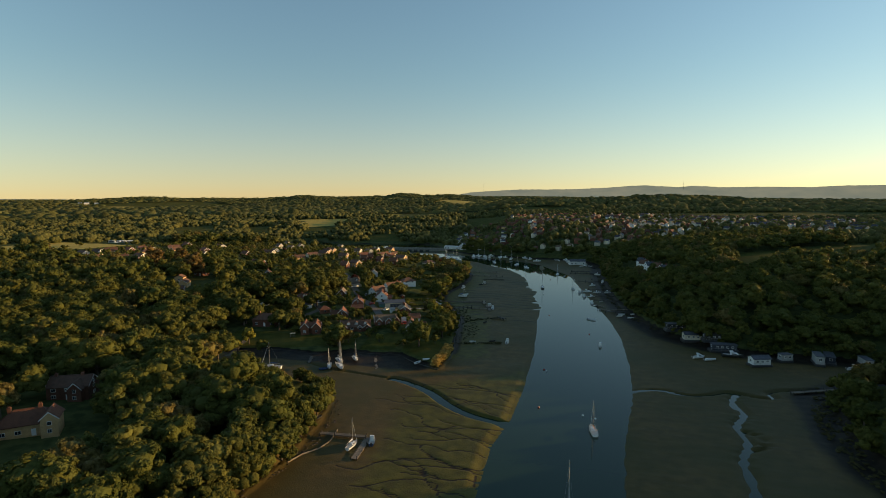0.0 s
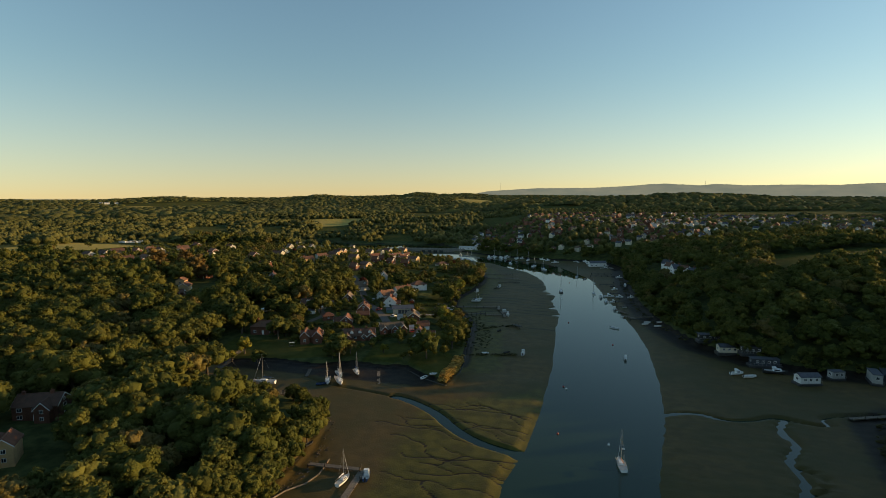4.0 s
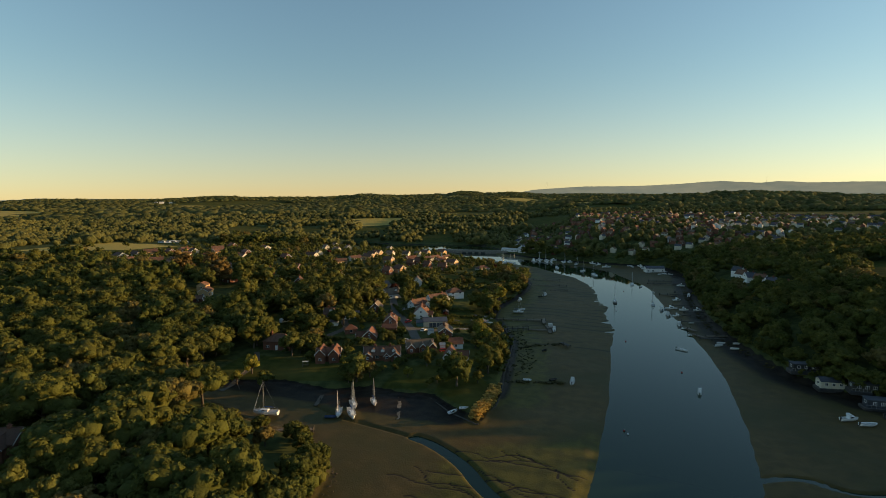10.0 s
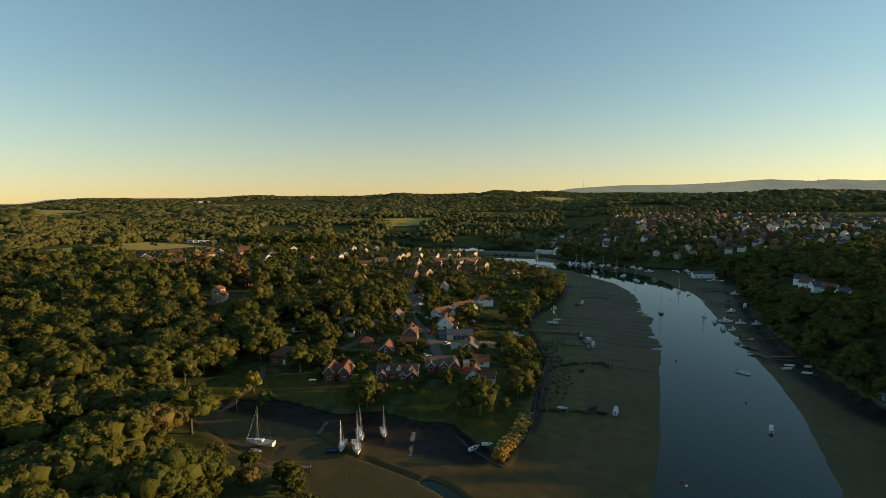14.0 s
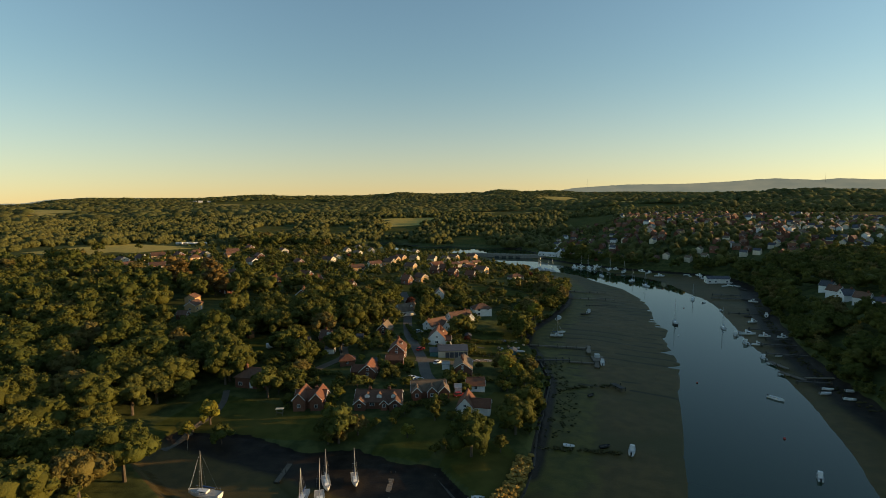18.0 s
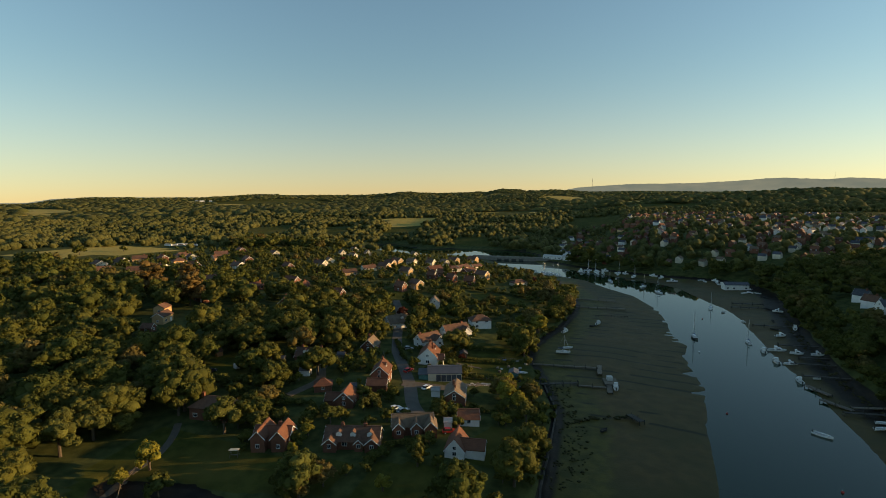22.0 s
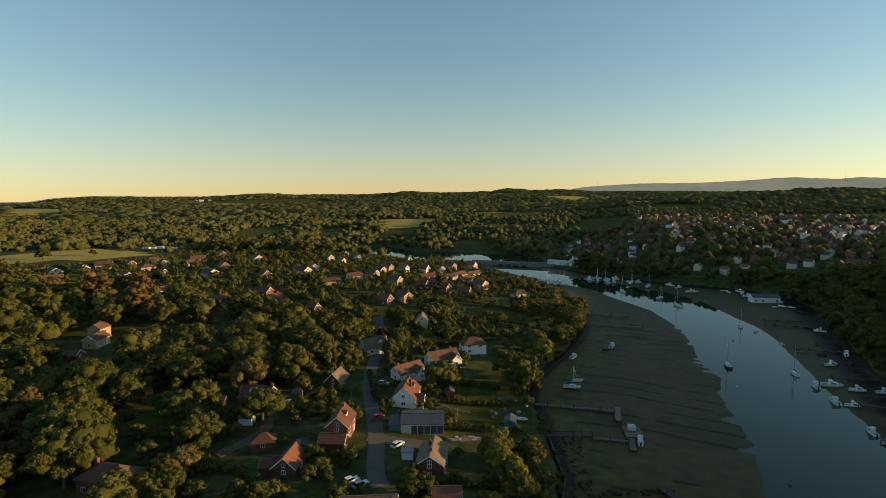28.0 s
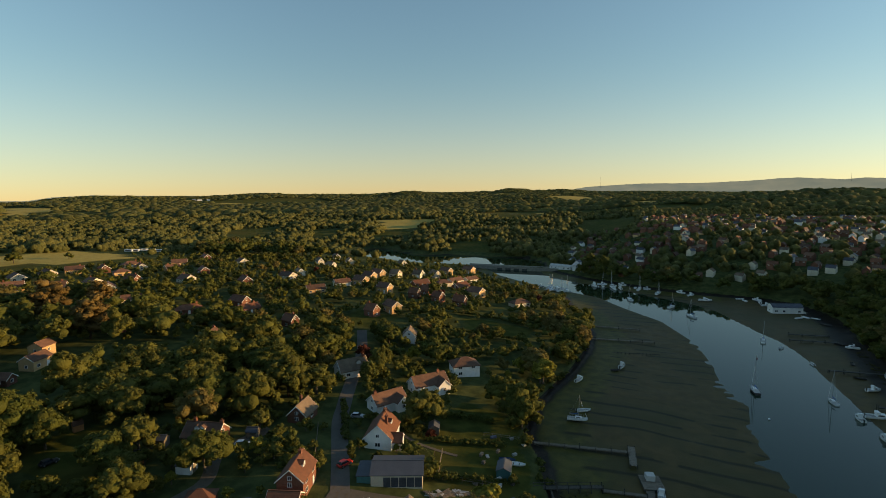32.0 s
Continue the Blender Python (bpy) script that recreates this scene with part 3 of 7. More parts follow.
FIELDS = [[(-496, 451), (-464, 481), (-474, 540), (-528, 566), (-559, 531), (-575, 488), (-570, 440), (-520, 425)],
          [(-1199, 826), (-1180, 880), (-1650, 1390), (-1903, 1313), (-2079, 1293)],
          [(-431, 941), (-365, 1010), (-404, 1114), (-491, 1052)],
          [(-940, 2500), (-600, 2440), (-640, 2740), (-1050, 2783)],
          [(-420, 2330), (-235, 2280), (-272, 2714), (-450, 2720)]]


def zones(gx, gy):
    d = inlet(gx, gy)
    z1 = np.zeros(gx.shape + (4,))
    z2 = np.zeros(gx.shape + (4,))
    z1[..., 0] = smooth(-3.4, -2.0, d - np.where(gy < 215, 0, 1.5))
    for poly in LAWNS:
        z1[..., 1] = np.maximum(z1[..., 1], inside(gx, gy, poly) * 1.0)
    for poly in FIELDS:
        z1[..., 2] = np.maximum(z1[..., 2], inside(gx, gy, poly) * 1.0)
    r = np.hypot(gx, gy - 100)
    patch = waves(gx * 0.7, gy, 1000, 21) + 0.8 * waves(gx * 0.8, gy, 460, 22) + 0.4 * smooth(2500, 3700, r) * smooth(-10, 12, np.degrees(np.arctan2(gx, gy)))
    z1[..., 1] = np.maximum(z1[..., 1], ((patch > 0.95) & (r > 900)) * 1.0)
    z1[..., 2] = np.maximum(z1[..., 2], ((patch > 1.15) & (patch < 1.5) & (r > 1300)) * 0.8)
    # green weed on the upper mud of the west side, dark mud in the inner bay and along the east shore
    z2[..., 0] = np.where(gx < 20, smooth(26, 8, d) * smooth(222, 240, gy) + 0.75 * smooth(-54, -36, gx) * smooth(208, 190, gy - 0.5 * gx - 20) * smooth(0, 5, d), 0.35 * smooth(20, 4, d))
    z2[..., 1] = np.maximum(smooth(209, 219, gy + 0.08 * (gx + 80)) * smooth(-38, -46, gx) * smooth(242, 236, gy), np.where(gx > 40, smooth(18, 3, d), smooth(6, 0, d) * smooth(232, 240, gy)))
    z2[..., 1] = np.maximum(z2[..., 1], 0.95 * smooth(0.45, 0.12, groove(gx, gy, RILLS, 1.0)))
    z2[..., 2] = smooth(285, 305, gy) * smooth(30, 10, gx) * smooth(3, 12, d)
    z1[..., 3] = z2[..., 3] = 1
    return z1, z2


for key, field_values in zip(("zone", "zone_more"), zones(gx, gy)):
    me.attributes.new(key, "FLOAT_COLOR", "POINT").data.foreach_set("color", field_values.reshape(-1).astype(np.float32))
me.materials.append(M["ground"])
ground = tagged(new("ground", me), "wooded land, lawns and tidal mudflats along a creek", "ground", kind="structure")

bm = bmesh.new()
bmesh.ops.create_grid(bm, x_segments=4, y_segments=4, size=1, matrix=pose(-100, 160, 0) @ Matrix.Diagonal((310, 700, 1, 1)))
water = tagged(part("water", bm, "water"), "calm dark water of a tidal creek reflecting the sky", "water", kind="structure")


# ---- trees ----
def ico(div):
    bm = bmesh.new()
    bmesh.ops.create_icosphere(bm, subdivisions=div, radius=1)
    v = np.array([q.co[:] for q in bm.verts])
    f = np.array([[q.index for q in t.verts] for t in bm.faces])
    bm.free()
    return v, f


ICO = {1: ico(1)}
OCTA = (np.array([(1, 0, 0), (0, 1, 0), (-1, 0, 0), (0, -1, 0), (0, 0, 1), (0, 0, -1)], float),
        np.array([(0, 1, 4), (1, 2, 4), (2, 3, 4), (3, 0, 4), (1, 0, 5), (2, 1, 5), (3, 2, 5), (0, 3, 5)]))
GOLD = (1 + 5 ** 0.5) / 2
ICO[0] = (np.array([(-1, GOLD, 0), (1, GOLD, 0), (-1, -GOLD, 0), (1, -GOLD, 0), (0, -1, GOLD), (0, 1, GOLD), (0, -1, -GOLD), (0, 1, -GOLD), (GOLD, 0, -1), (GOLD, 0, 1), (-GOLD, 0, -1), (-GOLD, 0, 1)]) / 1.902,
          np.array([(0, 11, 5), (0, 5, 1), (0, 1, 7), (0, 7, 10), (0, 10, 11), (1, 5, 9), (5, 11, 4), (11, 10, 2), (10, 7, 6), (7, 1, 8), (3, 9, 4), (3, 4, 2), (3, 2, 6), (3, 6, 8), (3, 8, 9), (4, 9, 5), (2, 4, 11), (6, 2, 10), (8, 6, 7), (9, 8, 1)]))


def crown_mesh(name, seed, lobes, tufts, leaves, leaf, fine=True):
    """A crown of uneven lobes set with billowing tufts and many small sprays of leaves. lobes: (x, y, z, rx, rz)."""
    r = np.random.RandomState(seed)
    V, F, count = [], [], 0
    soft = []
    L = np.array(lobes, float)
    share = L[:, 3] ** 2 / (L[:, 3] ** 2).sum()
    bv, bf = ICO[1] if fine else ICO[0]
    tv, tf = ICO[0] if fine else OCTA
    size = math.sqrt((L[:, 3] ** 2).sum() * 2.2 / max(tufts, 1)) * 0.62

    def outside(m, i, lo, hi, keep_in):
        d = r.normal(size=(m, 3))
        d[:, 2] = np.abs(d[:, 2]) * np.where(r.rand(m) < 0.76, 1, -0.7)
        d /= np.linalg.norm(d, axis=1)[:, None]
        c = d * (L[i, 3], L[i, 3], L[i, 4]) * (lo + (hi - lo) * r.rand(m, 1) ** 1.4) + L[i, :3]
        keep = np.ones(m, bool)
        for j in range(len(L)):
            if j != i:
                keep &= (((c - L[j, :3]) / (L[j, 3], L[j, 3], L[j, 4])) ** 2).sum(1) > keep_in
        return c[keep], d[keep]

    for i, (x, y, z, rx, rz) in enumerate(L):
        k = 0.84 * (1 + 0.10 * np.sin(bv @ r.normal(0, 3.5, 3) + r.rand() * 6))[:, None]
        V.append(bv * k * (rx, rx, rz) + (x, y, z))
        F += [list(q + count) for q in bf]
        count += len(bv)
        soft.append((len(F) - len(bf), len(F)))
        c, d = outside(int(round(tufts * share[i] * 1.5)), i, 0.66, 0.92, 0.60)
        each = int(leaves / max(tufts, 1))
        for p_, q_ in zip(c, d):
            w = size * (0.6 + 0.7 * r.rand())
            V.append(tv * (1 + 0.25 * r.normal(size=(len(tv), 1))) * (w * 0.8, w * 0.8, w * 0.6) + p_)
            soft.append((len(F), len(F) + len(tf)))
            F += [list(q + count) for q in tf]
            count += len(tv)
            # sprays of leaves over the outer side of the tuft
            n_ = r.normal(size=(each, 3)) + q_ * 1.1 + (0, 0, 0.4)
            n_ /= np.linalg.norm(n_, axis=1)[:, None]
            at = p_ + n_ * (w, w, w * 0.78) * (0.84 + 0.22 * r.rand(each, 1))
            nrm = n_ * 0.6 + q_ * 0.5 + r.normal(0, 0.34, n_.shape)
            nrm /= np.linalg.norm(nrm, axis=1)[:, None]
            t = np.cross(nrm, r.normal(size=nrm.shape))
            t /= np.linalg.norm(t, axis=1)[:, None]
            b = np.cross(nrm, t)
            s = leaf * (0.5 + 0.8 * r.rand(each, 1))
            quad = [at + t * s * 0.6 + b * s * 0.15, at + b * s * 0.5 + nrm * s * 0.15, at - t * s * 0.55 + b * s * 0.1, at - b * s * 0.5 + nrm * s * 0.1]
            V.append(np.stack(quad, 1).reshape(-1, 3))
            F += [[count + 4 * q, count + 4 * q + 1, count + 4 * q + 2, count + 4 * q + 3] for q in range(each)]
            count += 4 * each
    me = mesh_of(name, np.concatenate(V), F)
    flags = np.zeros(len(F), bool)
    for a, b in soft:
        flags[a:b] = True
    me.polygons.foreach_set("use_smooth", flags)
    return me


def broad_lobes(seed, R, H, n):
    r = np.random.RandomState(seed)
    out = [(0, 0, H * 0.60, R * 0.62, H * 0.30)]
    for i in range(n):
        a, u = i * 2.4 + r.rand() * 0.7, math.sqrt((i + 0.7) / n)
        q = R * (0.34 + 0.10 * r.rand())
        out.append((R * 0.66 * u * math.cos(a), R * 0.66 * u * math.sin(a), H * (0.84 - 0.42 * u ** 1.6 + 0.06 * r.normal()), q, q * (0.72 + 0.2 * r.rand())))
    return out


def tall_lobes(seed, R, H, n):
    r = np.random.RandomState(seed)
    out = []
    for i in range(n):
        u = (i + 0.5) / n
        w = R * (0.45 + 0.55 * math.sin(math.pi * (0.25 + 0.7 * u)))
        a = i * 2.4
        out.append((w * 0.35 * math.cos(a), w * 0.35 * math.sin(a), H * (0.22 + 0.72 * u), w * 0.66, H * 0.62 / n + w * 0.25))
    return out


def cedar_lobes(seed, R, H, n):
    r = np.random.RandomState(seed)
    out = []
    for i in range(n):
        u = (i + 0.5) / n
        a, w = i * 2.4 + r.rand(), R * (1 - 0.55 * u)
        out.append((w * 0.55 * math.cos(a), w * 0.55 * math.sin(a), H * (0.28 + 0.66 * u), w * 0.55, H * 0.075 + 0.4))
    return out


def trunk_mesh(seed, R, H, r0):
    r = np.random.RandomState(seed)
    bm = bmesh.new()
    rod(bm, (0, 0, -0.8), (0, 0, H * 0.3), r0, r0 * 0.75, 7)
    rod(bm, (0, 0, H * 0.3), (0.3, 0.2, H * 0.72), r0 * 0.75, r0 * 0.2, 6)
    for k in range(4):
        a = k * 1.57 + r.rand()
        rod(bm, (0, 0, H * (0.22 + 0.05 * k)), (R * 0.55 * math.cos(a), R * 0.55 * math.sin(a), H * (0.5 + 0.05 * k)), r0 * 0.42, r0 * 0.12, 5)
    me = bpy.data.meshes.new("trunk")
    bm.to_mesh(me)
    bm.free()
    return me


KINDS = {
    # kind: (shape, leaves' material, radius, height, lobes, label)
    "oak": (broad_lobes, "oak", 8.0, 12.5, 12, "broad oak with dense dark-green summer leaves"),
    "ash": (broad_lobes, "ash", 6.2, 12.0, 9, "rounded mid-green broadleaf tree in full leaf"),
    "olive": (broad_lobes, "olive", 6.6, 11.5, 9, "rounded olive-green tree catching the low sun"),
    "tall": (tall_lobes, "ash", 3.6, 13.0, 7, "tall narrow green tree with an uneven crown"),
    "willow": (broad_lobes, "lime", 4.4, 9.0, 8, "yellow-green willow with fresh light leaves"),
    "copper": (broad_lobes, "copper", 4.6, 9.0, 8, "copper beech with dark purple-brown leaves"),
    "cedar": (cedar_lobes, "cedar", 8.0, 17.0, 12, "large brownish cedar with layered flat branches"),
    "bush": (broad_lobes, "hedge", 2.6, 3.6, 5, "rounded green garden shrub"),
}
GROWN = {}  # (kind, detail): list of (crown mesh, trunk mesh)


def grown(kind, detail):
    if (kind, detail) not in GROWN:
        shape, mat, R, H, nl, label = KINDS[kind]
        made = []
        for v in range({"oak": 6, "ash": 4, "olive": 3}.get(kind, 2)):
            seed = 100 * v + len(kind) * 7 + detail
            tufts, leaves, size = {2: (84, 1700, 0.58), 1: (56, 900, 0.72), 0: (18, 180, 1.15)}[detail]
            if kind == "bush":
                tufts, leaves, size = tufts // 3, leaves // 5, size * 0.6
            lob = shape(seed + 3, R, H, nl if detail == 2 else max(5, nl * 2 // 3) if detail else 5)
            made.append((crown_mesh("crown", seed, lob, tufts, leaves, size, detail == 2), trunk_mesh(seed, R, H, 0.16 if kind == "bush" else 0.45)))
        GROWN[kind, detail] = made
    return GROWN[kind, detail]


def placing(x, y, size, r):
    return on_ground(x, y, r.uniform(0, 360)) @ Matrix.Diagonal((size * r.uniform(0.93, 1.07), size * r.uniform(0.93, 1.07), size * r.uniform(0.9, 1.1), 1))


def tree(kind, x, y, size=1.0, r=random, group=""):
    """A tree or shrub of its own."""
    crown, trunk = r.choice(grown(kind, 2))
    name = "shrub" if kind == "bush" else "tree"
    t = thing(name, KINDS[kind][5], name, placing(x, y, size, r), group or ("garden shrubs" if kind == "bush" else "trees near the creek"))
    shared("crown", crown, KINDS[kind][1], t)
    shared("trunk", trunk, "bark", t)
    return t


def joined(name, label, rows, r, category="woodland", detail=1):
    """Many trees too far off to count, joined into one; rows: (kind, x, y, size). Colours differ by the tint of each tree."""
    V, F, T, count, mats, idx = [], [], [], 0, [], []
    cache, smooth_faces = {}, []
    for kind, x, y, size in rows:
        crown = r.choice(grown(kind, detail))[0]
        if crown.name not in cache:
            v = np.empty(len(crown.vertices) * 3)
            crown.vertices.foreach_get("co", v)
            cache[crown.name] = (v.reshape(-1, 3), [tuple(q.vertices) for q in crown.polygons], [q.use_smooth for q in crown.polygons])
        v, f, g = cache[crown.name]
        smooth_faces += g
        m = np.array(placing(x, y, size, r))
        V.append(v @ m[:3, :3].T + m[:3, 3])
        F += [tuple(i + count for i in q) for q in f]
        T.append(np.full(len(v), r.random()))
        key = {"oak": "wood_a", "ash": "wood_a", "tall": "wood_a", "olive": "wood_b", "bush": "wood_a", "copper": "copper", "willow": "wood_c", "cedar": "cedar"}[kind]
        if key not in mats:
            mats.append(key)
        idx += [mats.index(key)] * len(f)
        count += len(v)
    me = bpy.data.meshes.new(name)
    me.from_pydata(np.concatenate(V), [], F)
    me.attributes.new("tint", "FLOAT", "POINT").data.foreach_set("value", np.concatenate(T).astype(np.float32))
    for key in mats:
        me.materials.append(M[key])
    me.polygons.foreach_set("material_index", idx)
    me.polygons.foreach_set("use_smooth", smooth_faces)
    return tagged(new(name, me), label, category, kind="stuff")


# ---- houses ----
TAKEN = []  # (x, y, radius) that trees keep clear of
FRAME_MESH = {}


def window_meshes(w, h):
    """A white frame with glazing bars, and its pane, in the plane y = 0, facing -y."""
    key = (round(w, 2), round(h, 2))
    if key not in FRAME_MESH:
        bm = bmesh.new()
        us, vs = (-w / 2, -w / 2 + 0.09, -0.035, 0.035, w / 2 - 0.09, w / 2), (0, 0.09, h - 0.09, h)
        grid = [[bm.verts.new((u, 0.02, v)) for u in us] for v in vs]
        for q in range(3):
            for p_ in range(5):
                if not (q == 1 and p_ in (1, 3)):
                    bm.faces.new((grid[q][p_], grid[q][p_ + 1], grid[q + 1][p_ + 1], grid[q + 1][p_]))
        grown_ = bmesh.ops.extrude_face_region(bm, geom=bm.faces[:])
        bmesh.ops.translate(bm, vec=(0, -0.11, 0), verts=[q for q in grown_["geom"] if isinstance(q, bmesh.types.BMVert)])
        bmesh.ops.recalc_face_normals(bm, faces=bm.faces)
        a = bpy.data.meshes.new("window_frame")
        bm.to_mesh(a)
        bm.free()
        bm = bmesh.new()
        box(bm, -w / 2 + 0.085, w / 2 - 0.085, -0.05, 0.01, 0.085, h - 0.085)
        b = bpy.data.meshes.new("pane")
        bm.to_mesh(b)
        bm.free()
        FRAME_MESH[key] = (a, b)
    return FRAME_MESH[key]


def window(parent, x, y, z, turn, w=1.2, h=1.2, panes=True):
    a, b = window_meshes(w, h)
    f = shared("window", a, "trim", parent, "", pose(x, y, z, 0, 0, turn))
    if panes:
        shared("pane", b, "glass", f, "dark glass pane")
    return f


def gable_block(parent, x, y, turn, L, W, he, hr, wall, roof, names=("wall", "roof"), over=0.35, trim=True, base=-1.2):
    """A walled block with a pitched roof; its ridge runs along its own x."""
    m = pose(x, y, 0, 0, 0, turn)
    bm = bmesh.new()
    a, b = L / 2, W / 2
    solid(bm, [(-a, -b, base), (a, -b, base), (a, b, base), (-a, b, base), (-a, -b, he), (a, -b, he), (a, b, he), (-a, b, he), (-a, 0, he + hr), (a, 0, he + hr)],
          [(3, 2, 1, 0), (0, 1, 5, 4), (2, 3, 7, 6), (1, 2, 6, 9, 5), (3, 0, 4, 8, 7), (4, 5, 9, 8), (6, 7, 8, 9)])
    part(names[0], bm, wall, parent).matrix_basis = m
    bm = bmesh.new()
    t, k = 0.2, hr / b
    yo, xo = b + over, a + over * 0.8
    for s in (-1, 1):
        pts = []
        for xx in (-xo, xo):
            pts += [(xx, 0, he + hr + 0.02), (xx, 0, he + hr + t), (xx, s * yo, he - over * k + t), (xx, s * yo, he - over * k + 0.02)]
        solid(bm, pts, [(0, 1, 2, 3), (7, 6, 5, 4), (1, 5, 6, 2), (0, 3, 7, 4), (3, 2, 6, 7), (0, 4, 5, 1)])
    box(bm, -xo, xo, -0.16, 0.16, he + hr + t - 0.06, he + hr + t + 0.1)
    bmesh.ops.recalc_face_normals(bm, faces=bm.faces)
    r = part(names[1], bm, roof, parent)
    r.matrix_basis = m
    if trim:
        for sx in (-1, 1):
            bm = bmesh.new()
            for s in (-1, 1):
                x0, x1 = sx * xo, sx * (xo + 0.05)
                pts = []
                for xx in (x0, x1):
                    pts += [(xx, 0, he + hr - 0.12), (xx, 0, he + hr + t - 0.03), (xx, s * yo, he - over * k + t - 0.03), (xx, s * yo, he - over * k - 0.12)]
                solid(bm, pts, [(0, 1, 2, 3), (7, 6, 5, 4), (1, 5, 6, 2), (0, 3, 7, 4), (3, 2, 6, 7), (0, 4, 5, 1)])
            bmesh.ops.recalc_face_normals(bm, faces=bm.faces)
            part("bargeboard", bm, "trim", parent, "white painted bargeboard").matrix_basis = m
    return m


def hip_block(parent, x, y, turn, L, W, he, hr, wall, roof, over=0.4, names=("wall", "roof"), base=-1.2):
    m = pose(x, y, 0, 0, 0, turn)
    bm = bmesh.new()
    box(bm, -L / 2, L / 2, -W / 2, W / 2, base, he)
    part(names[0], bm, wall, parent).matrix_basis = m
    bm = bmesh.new()
    a, b, c = L / 2 + over, W / 2 + over, max(0.2, (L - W) / 2)
    z = he - over * hr / (W / 2) + 0.25
    solid(bm, [(-a, -b, z), (a, -b, z), (a, b, z), (-a, b, z), (-c, 0, he + hr), (c, 0, he + hr), (-a, -b, z - 0.2), (a, -b, z - 0.2), (a, b, z - 0.2), (-a, b, z - 0.2)],
          [(0, 1, 5, 4), (1, 2, 5), (2, 3, 4, 5), (3, 0, 4), (6, 7, 1, 0), (7, 8, 2, 1), (8, 9, 3, 2), (9, 6, 0, 3), (9, 8, 7, 6)])
    for p0, p1 in (((-c, 0), (c, 0)),):
        box(bm, p0[0], p1[0], -0.15, 0.15, he + hr - 0.05, he + hr + 0.1)
    part(names[1], bm, roof, parent).matrix_basis = m
    return m


def chimney(parent, m, x, y, z0, z1, mat="brick"):
    bm = bmesh.new()
    box(bm, -0.45, 0.45, -0.35, 0.35, z0, z1)
    box(bm, -0.53, 0.53, -0.43, 0.43, z1 - 0.25, z1 - 0.05)
    c = part("chimney", bm, mat, parent)
    c.matrix_basis = m @ pose(x, y, 0)
    for s in (-0.2, 0.2):
        bm = bmesh.new()
        rod(bm, (s, 0, z1), (s, 0, z1 + 0.45), 0.13, 0.10, 8)
        part("chimney_pot", bm, "clay", c)
    return c


def dormer(parent, m, x, y, z, w=1.6, h=1.3, depth=2.4, wall="white", roof="russet"):
    """A small gabled dormer that faces -y of its block, its front at (x, y, z)."""
    q = m @ pose(x, y + depth / 2, z)
    bm = bmesh.new()
    a, b = w / 2, depth / 2
    solid(bm, [(-a, -b, 0), (a, -b, 0), (a, b, 0), (-a, b, 0), (-a, -b, h), (a, -b, h), (a, b, h), (-a, b, h), (0, -b, h + 0.6), (0, b, h + 0.6)],
          [(3, 2, 1, 0), (0, 1, 5, 8, 4), (2, 3, 7, 9, 6), (1, 2, 6, 5), (3, 0, 4, 7), (4, 8, 9, 7), (5, 6, 9, 8)])
    d = part("dormer", bm, wall, parent, "small dormer with a pale front")
    d.matrix_basis = q
    bm = bmesh.new()
    for s in (-1, 1):
        pts = []
        for yy in (-b - 0.15, b):
            pts += [(0, yy, h + 0.62), (0, yy, h + 0.74), (s * (a + 0.18), yy, h + 0.02), (s * (a + 0.18), yy, h - 0.10)]
        solid(bm, pts, [(0, 1, 2, 3), (7, 6, 5, 4), (1, 5, 6, 2), (0, 3, 7, 4), (3, 2, 6, 7), (0, 4, 5, 1)])
    bmesh.ops.recalc_face_normals(bm, faces=bm.faces)
    part("dormer_roof", bm, roof, d)
    a1, b1 = window_meshes(w * 0.62, h * 0.8)
    shared("dormer_window", a1, "trim", d, "", pose(0, -b - 0.004, 0.15))
    return d


def door(parent, x, y, z, turn, mat="trim"):
    bm = bmesh.new()
    box(bm, -0.46, 0.46, -0.06, 0.02, 0.0, 2.05)
    box(bm, -0.56, -0.463, -0.10, 0.02, 0.0, 2.15)
    box(bm, 0.463, 0.56, -0.10, 0.02, 0.0, 2.15)
    d = part("door", bm, mat, parent)
    d.matrix_basis = pose(x, y, z, 0, 0, turn)
    return d


def openings(parent, m, L, W, he, sides="fblr", step=3.4, hr=0.0):
    """Windows on the sides of a block: f faces -y, b +y, l -x, r +x, in one or two storeys; a door in front."""
    levels = [0.85] if he < 3.9 else [0.85, 3.1]
    for s in sides:
        length = L if s in "fb" else W
        k = max(1, int((length - 1.0) / step))
        for z in levels:
            for i in range(k):
                u = (i + 0.5) / k * length - length / 2
                x, y, turn = {"f": (u, -W / 2 - 0.003, 0), "b": (u, W / 2 + 0.003, 180), "l": (-L / 2 - 0.003, u, -90), "r": (L / 2 + 0.003, u, 90)}[s]
                q = m @ pose(x, y, z, 0, 0, turn)
                if s == "f" and z < 1 and i == k // 2 and k > 1:
                    d = door(parent, 0, 0, 0, 0)
                    d.matrix_basis = m @ pose(x, y, 0, 0, 0, turn)
                    continue
                f = window(parent, 0, 0, 0, 0, 1.5 if length > 7 else 1.1, 1.2)
                f.matrix_basis = q
        if hr > 2.2 and s in "lr":
            x, turn = (-L / 2 - 0.003, -90) if s == "l" else (L / 2 + 0.003, 90)
            f = window(parent, 0, 0, 0, 0, 1.0, 1.0)
            f.matrix_basis = m @ pose(x, 0, he + 0.25, 0, 0, turn)


